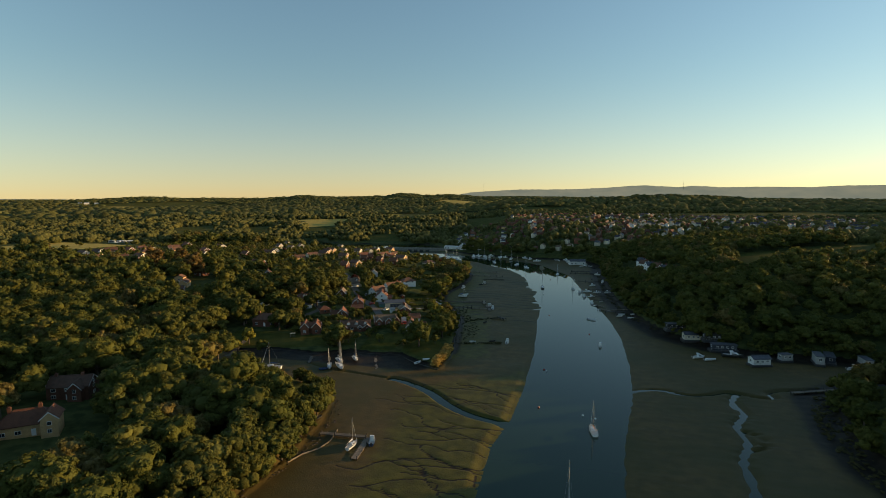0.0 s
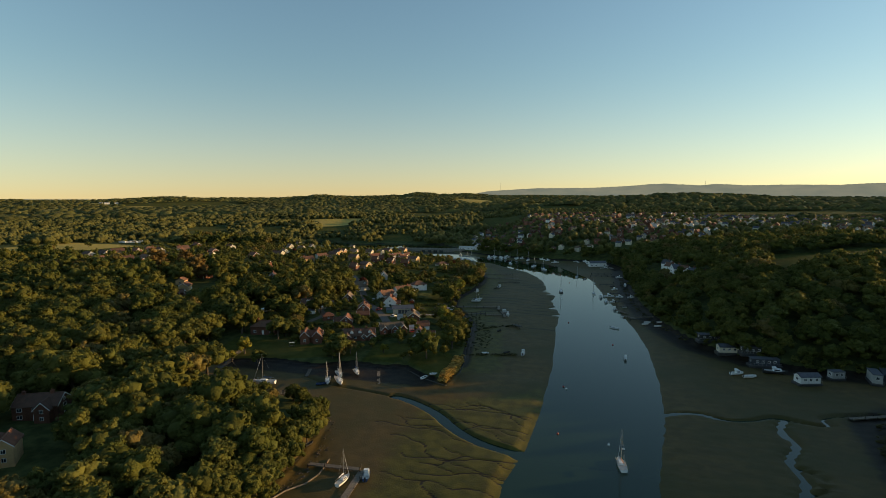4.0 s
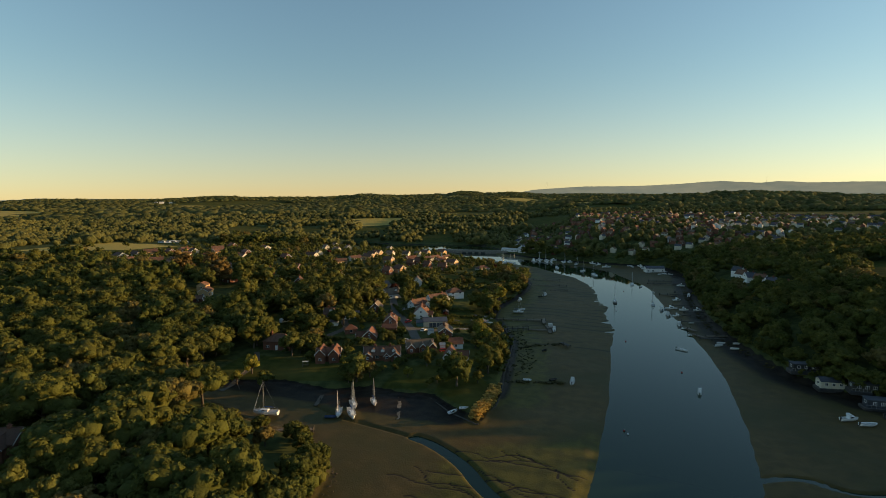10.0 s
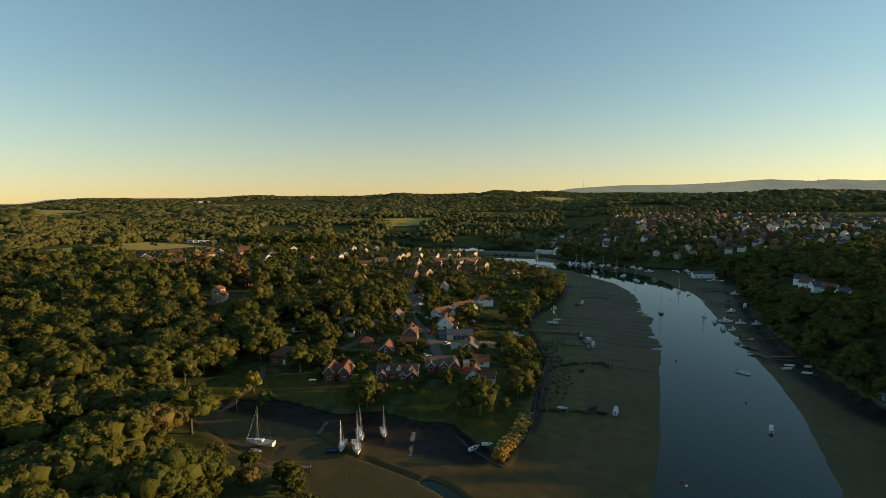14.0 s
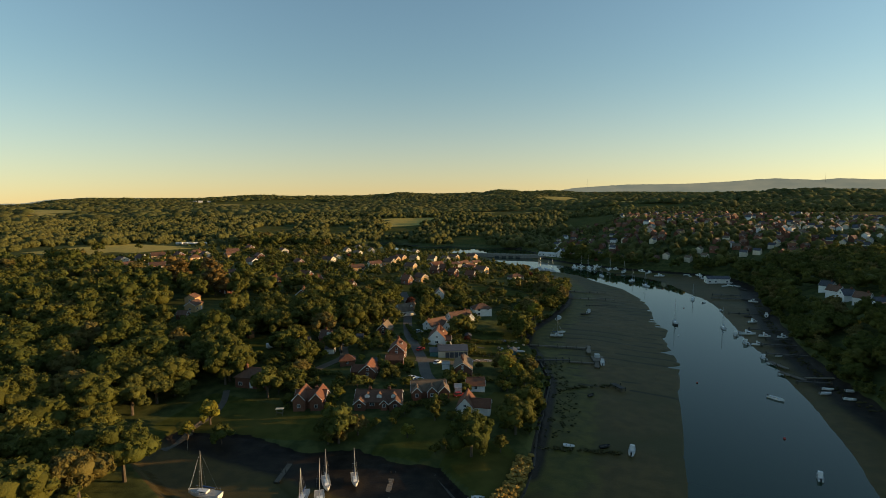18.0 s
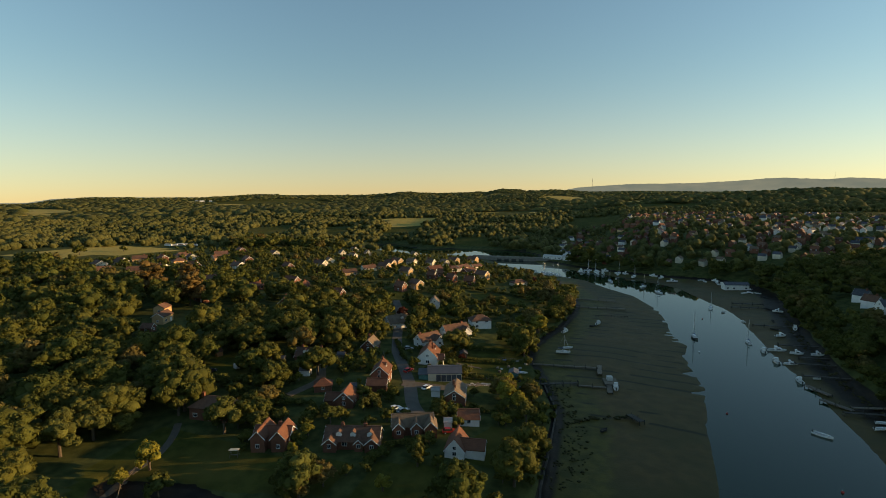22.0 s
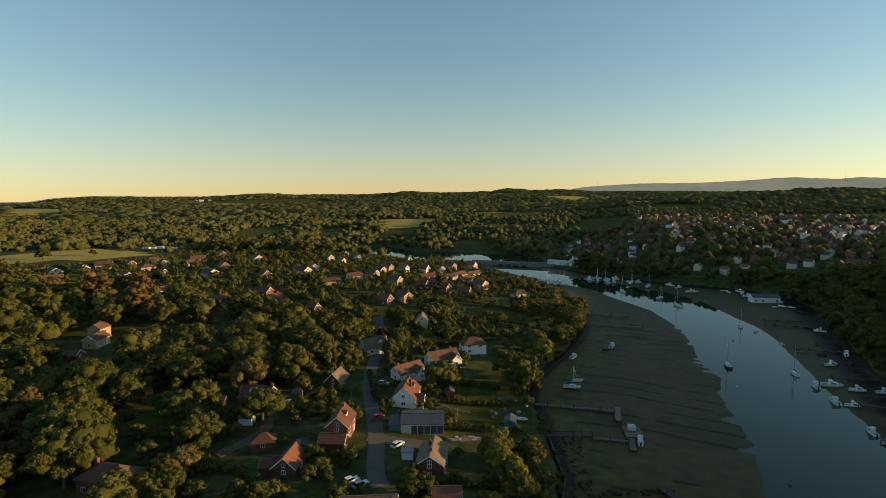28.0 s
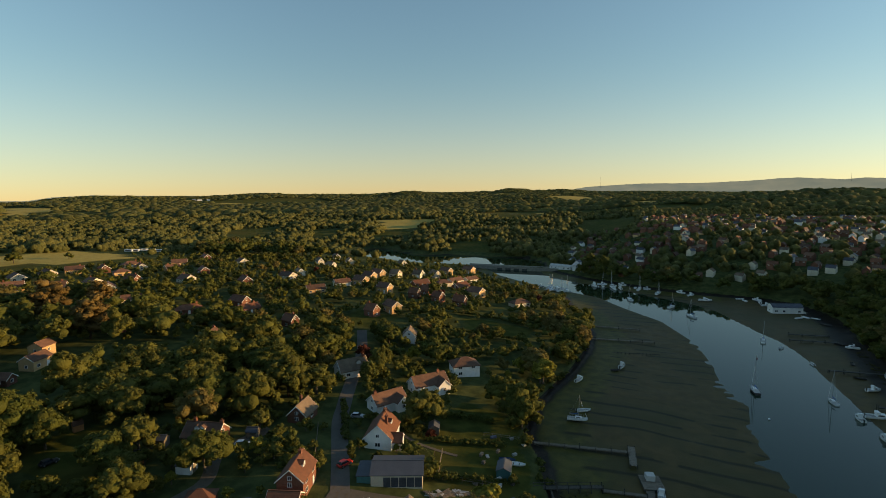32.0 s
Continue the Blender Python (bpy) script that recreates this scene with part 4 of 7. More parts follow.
def house(label, x, y, turn, L, W, he, hr, wall, roof, stacks=((0.3, 0),), hip=False, sides="flr", dormers=(), wings=(), trim=True, group="creekside houses", clear=True, dorm="white"):
    """A house on the ground; turn is the way of its ridge. wings: (x, y, turn, L, W, eaves, roof height)."""
    if clear:
        TAKEN.append((x, y, max(L, W) * 0.52 + 1.5))
    he, hr, L, W = max(2.3, he * 0.84), hr * 0.82, L * 0.86, W * 0.86
    wings = [(wx * 0.86, wy * 0.86, wt, wl * 0.86, ww * 0.86, max(2.2, we * 0.84), wr * 0.82) for wx, wy, wt, wl, ww, we, wr in wings]
    h = thing("house", label, "house", on_ground(x, y), group)
    block = hip_block if hip else gable_block
    kw = {} if hip else {"trim": trim}
    m = block(h, 0, 0, turn, L, W, he, hr, wall, roof, **kw)
    openings(h, m, L, W, he, sides, hr=0 if hip else hr)
    for u, v in stacks:
        chimney(h, m, u * L, v * W, he + hr * (1 - 2 * abs(v)) - 0.7, he + hr + 1.0)
    for u, v in dormers:
        dormer(h, m, u * L, v * W, he + hr * (1 - 2 * abs(v)) - 0.25, roof=roof, wall=dorm)
    c, s = math.cos(radians(turn)), math.sin(radians(turn))
    for wx, wy, wt, wl, ww, we, wr in wings:
        gx_, gy_ = wx * c - wy * s, wx * s + wy * c
        q = gable_block(h, gx_, gy_, turn + wt, wl, ww, we, wr, wall, roof, ("wing_wall", "wing_roof"), trim=trim)
        openings(h, q, wl, ww, we, "lr", hr=wr)
    return h


house("red brick house with twin tiled front gables", -112, 253, 18, 12, 8, 3.0, 3.0, "brick", "clay", ((0.15, 0.1),), sides="lr",
      wings=((-3.4, -1.2, 90, 10, 4.6, 4.4, 2.5), (3.4, -1.2, 90, 10, 4.6, 4.4, 2.5)))
house("long low brick cottage row with white dormers", -90, 260, 18, 18, 8, 2.7, 3.3, "brick", "russet", ((-0.2, 0), (0.22, 0)),
      dormers=((-0.24, -0.36), (0.02, -0.36), (0.33, -0.36)), wings=((-6.8, -3.4, 90, 5, 4.2, 2.5, 1.8), (7.0, -3.4, 90, 5, 4.6, 2.5, 2.0), (2.6, -3.6, 90, 3.4, 2.6, 2.4, 1.3)))
house("brick barn conversion with grey-brown tiles", -77, 272, 25, 14, 7.5, 3.0, 3.0, "brick", "tile", (),
      wings=((-4.8, -2.4, 90, 6, 3.4, 3.3, 1.8), (1.2, -2.4, 90, 6, 3.4, 3.3, 1.8), (6.0, -2.8, 90, 7, 4.0, 3.4, 2.2)))
house("white cottage with a steep red-brown roof", -61, 266, 100, 9.5, 6.2, 2.7, 3.8, "white", "clay", (), wings=((-0.6, -5.0, 90, 8.5, 5.4, 2.9, 2.2),))
house("small white outbuilding with a red tiled roof", -63.5, 284, 22, 7.5, 5.8, 2.7, 2.4, "white", "clay", ())
house("dark brick farmhouse with a brown hipped roof", -141, 260, 8, 15, 9, 4.6, 3.2, "brick", "russet", ((-0.3, 0),), hip=True)
house("small outbuilding with an orange hipped roof", -119, 288, 30, 7, 5.6, 2.5, 2.2, "brick", "clay", (), hip=True)
house("brick house with a clay tiled gable", -105, 281, 105, 9, 7, 3.0, 3.2, "brick", "clay", (), wings=((-1.5, 4.5, 90, 6, 5, 2.6, 2.2),))
house("tall red brick house with stepped tiled gables", -102.5, 301, 108, 11, 7.2, 5.4, 3.4, "brick", "clay", ((0.3, 0),), wings=((-8.6, 0.3, 90, 8, 5.4, 2.7, 1.9),), dormers=((0.0, -0.3),))
house("two-storey brick house with a pale tiled roof", -72, 296, 105, 12.5, 8, 4.8, 2.8, "brick", "tile", ((0.1, 0.1), (-0.25, 0.0)))
house("white gabled house with a red tiled roof", -96, 331, 105, 13, 9, 3.8, 4.6, "white", "clay", ((-0.1, -0.2), (0.3, 0.0)), wings=((-3.5, -5.0, 90, 5, 4.6, 2.6, 2.0),), dormers=((0.1, -0.33),))
house("white house with a brown tiled roof and gables", -105, 351, 60, 13, 7.5, 3.6, 3.2, "white", "russet", ((-0.4, 0),), wings=((3.6, -2.4, 90, 7, 4.8, 3.4, 2.2),))
house("white house with large brown roof planes", -99, 371, 50, 15, 8, 3.8, 3.4, "white", "russet", ((0.3, 0.0),), wings=((4.5, -3.0, 90, 7, 5.5, 3.4, 2.6),))
house("white two-storey house with a brown hipped roof", -93, 393, 35, 12, 9, 5.0, 3.0, "white", "russet", (), hip=True)
house("white chalet house with dormers", -130, 370, 55, 13, 8.5, 3.4, 4.0, "white", "tile", ((0.42, 0),), dormers=((0.18, -0.3),), dorm="white")
house("white house with a dark gable", -128, 417, 110, 9, 7, 4.2, 3.4, "white", "tile", ())
house("brick cottage with white bargeboards", -124, 332, 100, 9, 7, 2.9, 3.6, "brick", "tile", ((0.2, 0.2),))
house("brick bungalow with a wide white dormer", -140, 310, 14, 12, 8, 2.8, 3.4, "brick", "russet", ((-0.3, 0.05), (0.48, 0)), dormers=((-0.12, -0.3), (0.02, -0.3)))
house("buff brick house lit by the low sun", -237, 324, 108, 10, 6.8, 4.2, 2.2, "buff", "russet", ())
house("tall buff brick house with a brown roof", -245, 331, 108, 7.5, 6.8, 6.2, 2.0, "buff", "russet", (), trim=False)
house("small brick garage with a brown roof", -230, 310, 20, 6, 5, 2.4, 2.0, "brick", "russet", ())
house("orange brick house with a tall gable", -198, 369, 115, 12, 7.5, 5.2, 3.4, "brick", "russet", ((0.35, 0),), wings=((-2, -5, 90, 9, 6, 3, 2.2),))
house("brick mansion with a brown hipped roof and stone bay", -143, 124, 35, 17, 9, 4.2, 4.2, "buff", "clay", ((0.2, 0), (-0.3, 0)), hip=True, wings=((7, -3, 90, 8, 5, 6.0, 2.4),))
house("large house with weathered tiled gables among trees", -154, 150, 20, 15, 9, 5.6, 3.2, "brick", "russet", ((0.25, 0), (-0.38, 0)), wings=((3.5, -3.5, 90, 7, 5, 5.2, 2.6),))

TAKEN += [(-215, 334, 9), (-205, 340, 8), (-195, 345, 8), (50, 562, 10), (42, 570, 8), (-226, 314, 7), (-222, 328, 8), (-230, 318, 9), (-206, 374, 8), (-190, 366, 8)]

# boat shed with a low dark roof
shed = thing("boat_shed", "boat shed with a low dark sheet roof and teal wall", "shed", on_ground(-83.5, 316))
TAKEN.append((-83.5, 316, 8))
q = gable_block(shed, 0, 0, 22, 12.5, 9, 3.2, 1.1, "cream", "felt", trim=False)
for k in range(5):
    bm = bmesh.new()
    box(bm, -3.2 + k * 1.9, -1.5 + k * 1.9, -4.56, -4.49, 0.2, 2.6)
    part("shed_door", bm, "slate", shed, "dark glazed door").matrix_basis = q
bm = bmesh.new()
box(bm, -9.8, -6.27, -3.4, 3.4, -1.0, 2.4)
part("side_store", bm, "teal", shed, "teal painted side store").matrix_basis = q
bm = bmesh.new()
box(bm, -10.0, -6.26, -3.7, 3.7, 2.404, 2.55)
part("store_roof", bm, "felt", shed).matrix_basis = q

# village houses: places by street, then the look that each street has
HOMES = [
    ("cream rendered house with a wide sunlit gable", "cream", "russet", -22, 12.5, 9.5, 2.9, 3.0,
     [(-400, 409), (-404, 430), (-358, 429), (-333, 421), (-400, 496), (-320, 467), (-366, 569), (-276, 518)]),
    ("long buff brick house with a brown tiled roof", "buff", "russet", 58, 13.5, 8.5, 3.2, 2.9,
     [(-409, 451), (-359, 407), (-383, 467), (-377, 505), (-376, 393), (-414, 498), (-401, 533), (-225, 481)]),
    ("red brick house with a clay tiled roof", "brick", "clay", -18, 12.0, 8.0, 3.6, 3.2,
     [(-403, 468), (-348, 449), (-341, 502), (-415, 575), (-338, 400), (-281, 480), (-241, 432), (-252, 365)]),
    ("low brick house with a wide tiled roof", "brick", "clay", 62, 14.0, 8.0, 2.8, 2.8,
     [(-304, 377), (-227, 423), (-251, 406), (-176, 536), (-149, 545)]),
    ("narrow orange brick house with a tall sunlit gable", "brick", "clay", -12, 8.0, 6.0, 4.2, 3.4,
     [(-190, 411), (-164, 446), (-131, 493), (-146, 496), (-159, 509), (-162, 496)]),
    ("white rendered house with a steep gable", "cream", "tile", -28, 9.2, 7.2, 3.8, 3.2,
     [(-278, 535), (-307, 603), (-319, 648), (-289, 625), (-285, 588), (-210, 565), (-239, 635), (-196, 577), (-187, 589), (-351, 381)]),
    ("long white house with a low brown roof", "cream", "russet", 55, 13.5, 8.0, 3.2, 2.4,
     [(-290, 405), (-223, 509), (-164, 550), (-162, 569), (-155, 585), (-100, 516)]),
    ("brick house with a brown tiled roof", "buff", "russet", -20, 11.0, 8.0, 4.6, 3.0,
     [(-219, 540), (-221, 557), (-185, 500), (-158, 458), (-131, 525), (-214, 519), (-186, 612), (-174, 636)]),
]
r = random.Random(5)
for label, wall, roof, turn, L, W, he, hr, places in HOMES:
    for i, (x, y) in enumerate(places):
        house(label, x, y, turn + r.uniform(-14, 14), L * r.uniform(0.9, 1.08), W * r.uniform(0.92, 1.06), he, hr * r.uniform(0.9, 1.1), wall, roof,
              ((r.choice([-0.3, 0.3]), 0),) if r.random() < 0.6 else (), sides="fr" if i % 2 else "flr", group="village houses", hip=turn > 40 and i % 3 == 2)

# terrace of white houses on the wooded east bank
for k, (x, y, turn) in enumerate(((101, 486, -50), (100, 470, -48), (101, 455, 20), (104, 442, -42), (105, 426, 28), (108, 410, -45))):
    house("white rendered house with a steep gable on the wooded bank", x, y, turn, 8.5, 6.5, 4.4, 3.4, "white", "russet" if k % 2 else "slate", ((0.3, 0),), sides="lr", group="bank houses")
house("white boathouse on the far shore", 52, 574, 14, 20, 8, 4.5, 2.0, "white", "slate", ())

# ---- town on the far hillside ----
r = random.Random(11)
TOWN = [(-100, 712), (-60, 668), (-10, 636), (50, 622), (90, 604), (200, 604), (260, 610), (420, 640), (560, 800), (680, 1250), (480, 1500), (160, 1350), (-20, 1060), (-80, 960), (-110, 830)]
tx, ty = [], []
for j in range(60):
    for i in range(60):
        u, v = -120 + i * 14.0 + r.uniform(-5, 5), 560 + j * 19.0 + r.uniform(-7, 7)
        tx.append(u)
        ty.append(v)
tx, ty = np.array(tx), np.array(ty)
ok = inside(tx, ty, TOWN) & (inlet(tx, ty) < -7) & (waves(tx, ty, 130, 31) < 0.42)
spots = [(a, b) for a, b in zip(tx[ok], ty[ok])]
r.shuffle(spots)
templates = []
placed_homes = 0
for k in range(9):
    wall, roof = [("brick", "clay"), ("buff", "russet"), ("brick", "tile"), ("cream", "tile"), ("brick", "russet"), ("cream", "slate"), ("brick", "clay"), ("white", "slate"), ("brick", "russet")][k]
    word = {"brick": "red brick", "buff": "buff brick", "cream": "cream", "white": "white"}[wall]
    h = thing("house", f"{word} house on the hillside of the town", "house", pose(0, 0, 0), "town houses")
    L, W, he, hr = r.uniform(7.5, 10.5), r.uniform(5.8, 7), r.choice([2.5, 4.4, 4.4]), r.uniform(2.0, 2.6)
    q = gable_block(h, 0, 0, 0, L, W, he, hr, wall, roof, trim=False)
    if k % 2:
        chimney(h, q, 0.35 * L, 0, he + hr - 0.6, he + hr + 1.1)
    for u in (-0.28, 0.28):
        window(h, u * L, -W / 2 - 0.003, 0.9 if he < 4 else 2.9, 0, 1.5, 1.2, False)
    templates.append([h, False])
spots.sort(key=lambda q: math.hypot(q[0] + 28, q[1] - 207) + 60 * r.random())
rest = []
for a, b in spots[:680]:
    far_side = a > 150 and b < 900
    k = r.choice([5, 7, 3, 5, 8, 2]) if far_side else r.randrange(9)
    m = on_ground(a, b, r.choice([-35, 55, -25, 65]) + r.uniform(-12, 12)) @ Matrix.Diagonal((0.74, 0.74, 0.84, 1))
    TAKEN.append((a, b, 5.0))
    slot = templates[k]
    if not slot[1]:
        slot[0].matrix_basis, slot[1] = m, True
    elif len(rest) or placed_homes >= 205:
        rest.append((k, m))
    else:
        h = thing("house", slot[0]["label"], "house", m, "town houses")
        for o in slot[0].children:
            q = shared(o.name.split(".")[0], o.data, None, h, "", o.matrix_basis.copy())
            for s in o.children:
                shared(s.name.split(".")[0], s.data, None, q, "", s.matrix_basis.copy())
        placed_homes += 1
# the upper streets, too far off to count
V, F, idx, mats, count = [], [], [], [], 0
for k, m in rest:
    for o in templates[k][0].children:
        if o.name.startswith(("wall", "roof")):
            q = m @ o.matrix_basis
            V += [tuple(q @ v.co) for v in o.data.vertices]
            key = o.data.materials[0]
            if key not in mats:
                mats.append(key)
            for f in o.data.polygons:
                F.append(tuple(v + count for v in f.vertices))
                idx.append(mats.index(key))
            count += len(o.data.vertices)
me = bpy.data.meshes.new("upper_town")
me.from_pydata(V, [], F)
for key in mats:
    me.materials.append(key)
me.polygons.foreach_set("material_index", idx)
tagged(new("upper_town", me), "distant streets of small pale and brick houses on the hill", "houses", kind="stuff")


# ---- boats ----
def hull_shape(L, B, D, sheer=0.25, sides=4):
    """Points of a boat's shell and the faces of its skin; the bow points along +x, the keel lies at z = 0."""
    P, F, k = [], [], 2 * sides + 1
    stations = 11
    for i in range(stations):
        s = i / (stations - 1)
        w = B / 2 * min(1.0, (1.0 - max(0.0, (s - 0.45) / 0.55) ** 2.3)) * (0.80 + 0.20 * min(1, s / 0.3))
        w = max(w, 0.03)
        top = D * (1 + sheer * (s - 0.3) ** 2 * 1.6)
        low = D * 0.42 * max(0.0, (s - 0.7) / 0.3) ** 2
        x = -L / 2 + s * L
        for j in range(k):
            u = j / (k - 1) * 2 - 1
            a = abs(u)
            P.append((x, math.copysign(w * (1 - (1 - a) ** 2.2), u) if u else 0.0, low + (top - low) * a ** 1.7))
    for i in range(stations - 1):
        for j in range(k - 1):
            a = i * k + j
            F.append((a, a + 1, a + k + 1, a + k))
    F.append(tuple(range(k))[::-1])
    F.append(tuple((stations - 1) * k + j for j in range(k)))
    rim = [(i * k, i * k + k - 1) for i in range(stations)]
    return P, F, rim, k, stations


def hull_part(boat, L, B, D, mat, deck_mat="deck", drop=0.08):
    P, F, rim, k, n_ = hull_shape(L, B, D)
    bm = bmesh.new()
    solid(bm, P, F)
    bmesh.ops.recalc_face_normals(bm, faces=bm.faces)
    part("hull", bm, mat, boat)
    bm = bmesh.new()
    pts = []
    for a, b in rim:
        pts += [(P[a][0], P[a][1] * 0.97, P[a][2] - drop), (P[b][0], P[b][1] * 0.97, P[b][2] - drop)]
    solid(bm, pts, [(2 * i, 2 * i + 1, 2 * i + 3, 2 * i + 2) for i in range(len(rim) - 1)])
    bmesh.ops.recalc_face_normals(bm, faces=bm.faces)
    part("deck", bm, deck_mat, boat)


def cabin_part(boat, x0, x1, w, z0, h, mat="hull", name="cabin", rake=0.35):
    bm = bmesh.new()
    a = w / 2
    solid(bm, [(x0, -a, z0), (x1, -a * 0.8, z0), (x1, a * 0.8, z0), (x0, a, z0), (x0 + 0.1, -a * 0.85, z0 + h), (x1 - rake * (x1 - x0) * 0.5, -a * 0.68, z0 + h), (x1 - rake * (x1 - x0) * 0.5, a * 0.68, z0 + h), (x0 + 0.1, a * 0.85, z0 + h)],
          [(3, 2, 1, 0), (4, 5, 6, 7), (0, 1, 5, 4), (1, 2, 6, 5), (2, 3, 7, 6), (3, 0, 4, 7)])
    c = part(name, bm, mat, boat)
    for s in (-1, 1):
        bm = bmesh.new()
        y0, y1 = s * a * 0.93, s * a * 0.80
        solid(bm, [(x0 + 0.3, y0 + s * 0.03, z0 + h * 0.4), (x0 + (x1 - x0) * 0.68, y1 + s * 0.03, z0 + h * 0.4), (x0 + (x1 - x0) * 0.62, y1 * 0.93 + s * 0.03, z0 + h * 0.8), (x0 + 0.35, y0 * 0.94 + s * 0.03, z0 + h * 0.8)], [(0, 1, 2, 3)])
        part("cabin_window", bm, "glass", c, "dark cabin window")
    return c


def yacht(x, y, turn, L=10.0, mast=12.0, hull="hull", cover="canvas", z=None, heel=0.0, label="", group="moored yachts", keel=True):
    afloat = z is None
    z = -0.42 if afloat else z
    b = thing("yacht", label or "white sailing yacht with a bare mast and furled sail", "yacht", pose(x, y, z, heel, 0, turn), group)
    B, D = L * 0.31, L * 0.125
    hull_part(b, L, B, D + 0.25, hull)
    cabin_part(b, -L * 0.12, L * 0.24, B * 0.62, D + 0.2, 0.5)
    top = D + 0.3 + mast
    bm = bmesh.new()
    rod(bm, (L * 0.06, 0, D), (L * 0.06, 0, top), 0.10, 0.07, 6)
    part("mast", bm, "metal", b)
    bm = bmesh.new()
    rod(bm, (L * 0.06, -B * 0.28, D + mast * 0.55), (L * 0.06, B * 0.28, D + mast * 0.55), 0.035, 0.035, 4)
    part("spreader", bm, "metal", b)
    bm = bmesh.new()
    rod(bm, (L * 0.04, 0, D + 1.5), (-L * 0.36, 0, D + 1.45), 0.06, 0.06, 6)
    part("boom", bm, "metal", b)
    bm = bmesh.new()
    rod(bm, (L * 0.02, 0, D + 1.66), (-L * 0.34, 0, D + 1.58), 0.20, 0.11, 7)
    part("sail_cover", bm, cover, b, "furled sail under a cover")
    bm = bmesh.new()
    for e in ((L * 0.48, 0, D + 0.35), (-L * 0.48, 0, D + 0.3), (L * 0.04, B * 0.46, D + 0.2), (L * 0.04, -B * 0.46, D + 0.2)):
        rod(bm, e, (L * 0.06, 0, top - 0.2), 0.012, 0.012, 3)
    part("rigging", bm, "metal", b, "thin wire stays")
    bm = bmesh.new()
    rod(bm, (L * 0.46, 0, D + 0.45), (L * 0.10, 0, top - 1.4), 0.05, 0.03, 5)
    part("furled_jib", bm, "trim", b)
    for s in (-1, 1):
        bm = bmesh.new()
        for q in range(5):
            rod(bm, (-L * 0.4 + q * L * 0.18, s * B * 0.44, D + 0.2), (-L * 0.4 + q * L * 0.18, s * B * 0.44, D + 0.85), 0.02, 0.02, 4)
        rod(bm, (-L * 0.42, s * B * 0.44, D + 0.85), (L * 0.36, s * B * 0.40, D + 0.9), 0.018, 0.018, 4)
        part("guard_rail", bm, "metal", b)
    if keel and not afloat:
        bm = bmesh.new()
        box(bm, -L * 0.1, L * 0.12, -0.12, 0.12, -1.0, 0.35)
        part("keel", bm, "dark_hull", b)
    return b


def motor_boat(x, y, turn, L=7.0, z=None, hull="hull", label="", group="motor boats", cabin=True):
    z = -0.35 if z is None else z
    b = thing("motor_boat", label or "white motor cruiser with a small cabin", "boat", pose(x, y, z, 0, 0, turn), group)
    B, D = L * 0.36, L * 0.13 + 0.25
    hull_part(b, L, B, D, hull, drop=0.3)
    if cabin:
        cabin_part(b, -L * 0.10, L * 0.30, B * 0.72, D - 0.28, 1.0)
        bm = bmesh.new()
        box(bm, -L * 0.12, L * 0.02, -B * 0.34, B * 0.34, D + 0.72, D + 1.45)
        part("wheelhouse", bm, "hull", b)
        bm = bmesh.new()
        box(bm, L * 0.022, L * 0.026, -B * 0.30, B * 0.30, D + 0.85, D + 1.35)
        part("windscreen", bm, "glass", b)
    bm = bmesh.new()
    box(bm, -L * 0.52, -L * 0.47, -0.2, 0.2, D * 0.2, D + 0.35)
    part("outboard", bm, "tyre", b)
    return b


def dinghy(x, y, turn, L=3.4, z=None, hull="hull", label="", group="small dinghies"):
    z = -0.12 if z is None else z
    b = thing("dinghy", label or "small open dinghy", "boat", pose(x, y, z, 0, 0, turn), group)
    P, F, rim, k, n_ = hull_shape(L, L * 0.42, 0.62)
    bm = bmesh.new()
    solid(bm, P, F[:-2])
    bm.faces.new([bm.verts[:][j] for j in range(k)])
    inner = [bm.verts.new((q[0] * 0.95, q[1] * 0.9, q[2] * 0.92 + 0.09)) for q in P]
    for f in F[:-2]:
        bm.faces.new([inner[i] for i in f[::-1]])
    part("hull", bm, hull, b)
    for s in (-0.22, 0.12):
        bm = bmesh.new()
        box(bm, s * L - 0.12, s * L + 0.12, -L * 0.17, L * 0.17, 0.38, 0.43)
        part("thwart", bm, "timber", b)
    return b


def mud_at(x, y, lift=0.0):
    return max(ground_at(x, y), -0.1) + lift


# yachts dried out in the bay
yacht(-108, 201.5, 188, 9, 10.5, z=mud_at(-108, 201) + 0.5, label="white sailing yacht aground on a cradle in the bay", group="yachts in the bay")
yacht(-84.5, 209, -70, 6.8, 7.6, z=mud_at(-84, 209) + 0.35, group="yachts in the bay", label="white sloop aground with blue covers", heel=2)
yacht(-79.5, 208.5, -55, 8.4, 10.6, z=mud_at(-78, 208) + 0.45, group="yachts in the bay", label="large white yacht aground with a blue canvas cover", heel=-1.5)
yacht(-82.5, 216, -50, 6.8, 9.0, z=mud_at(-83, 216) + 0.35, group="yachts in the bay", cover="trim", label="white yacht aground behind two others")
yacht(-76.5, 220, -55, 6.2, 8.4, z=mud_at(-76, 221) + 0.35, group="yachts in the bay", label="small white yacht aground near the bank")
dinghy(-86, 206, 20, 4.0, mud_at(-86, 206), "navy", "blue tender pulled up beside the yachts")
dinghy(-107, 198.5, 5, 3.6, mud_at(-107, 198), label="white dinghy on the mud beside a yacht")
dinghy(-47.5, 221, 60, 4.2, mud_at(-47, 220), label="white dinghy pulled up below the sea wall")
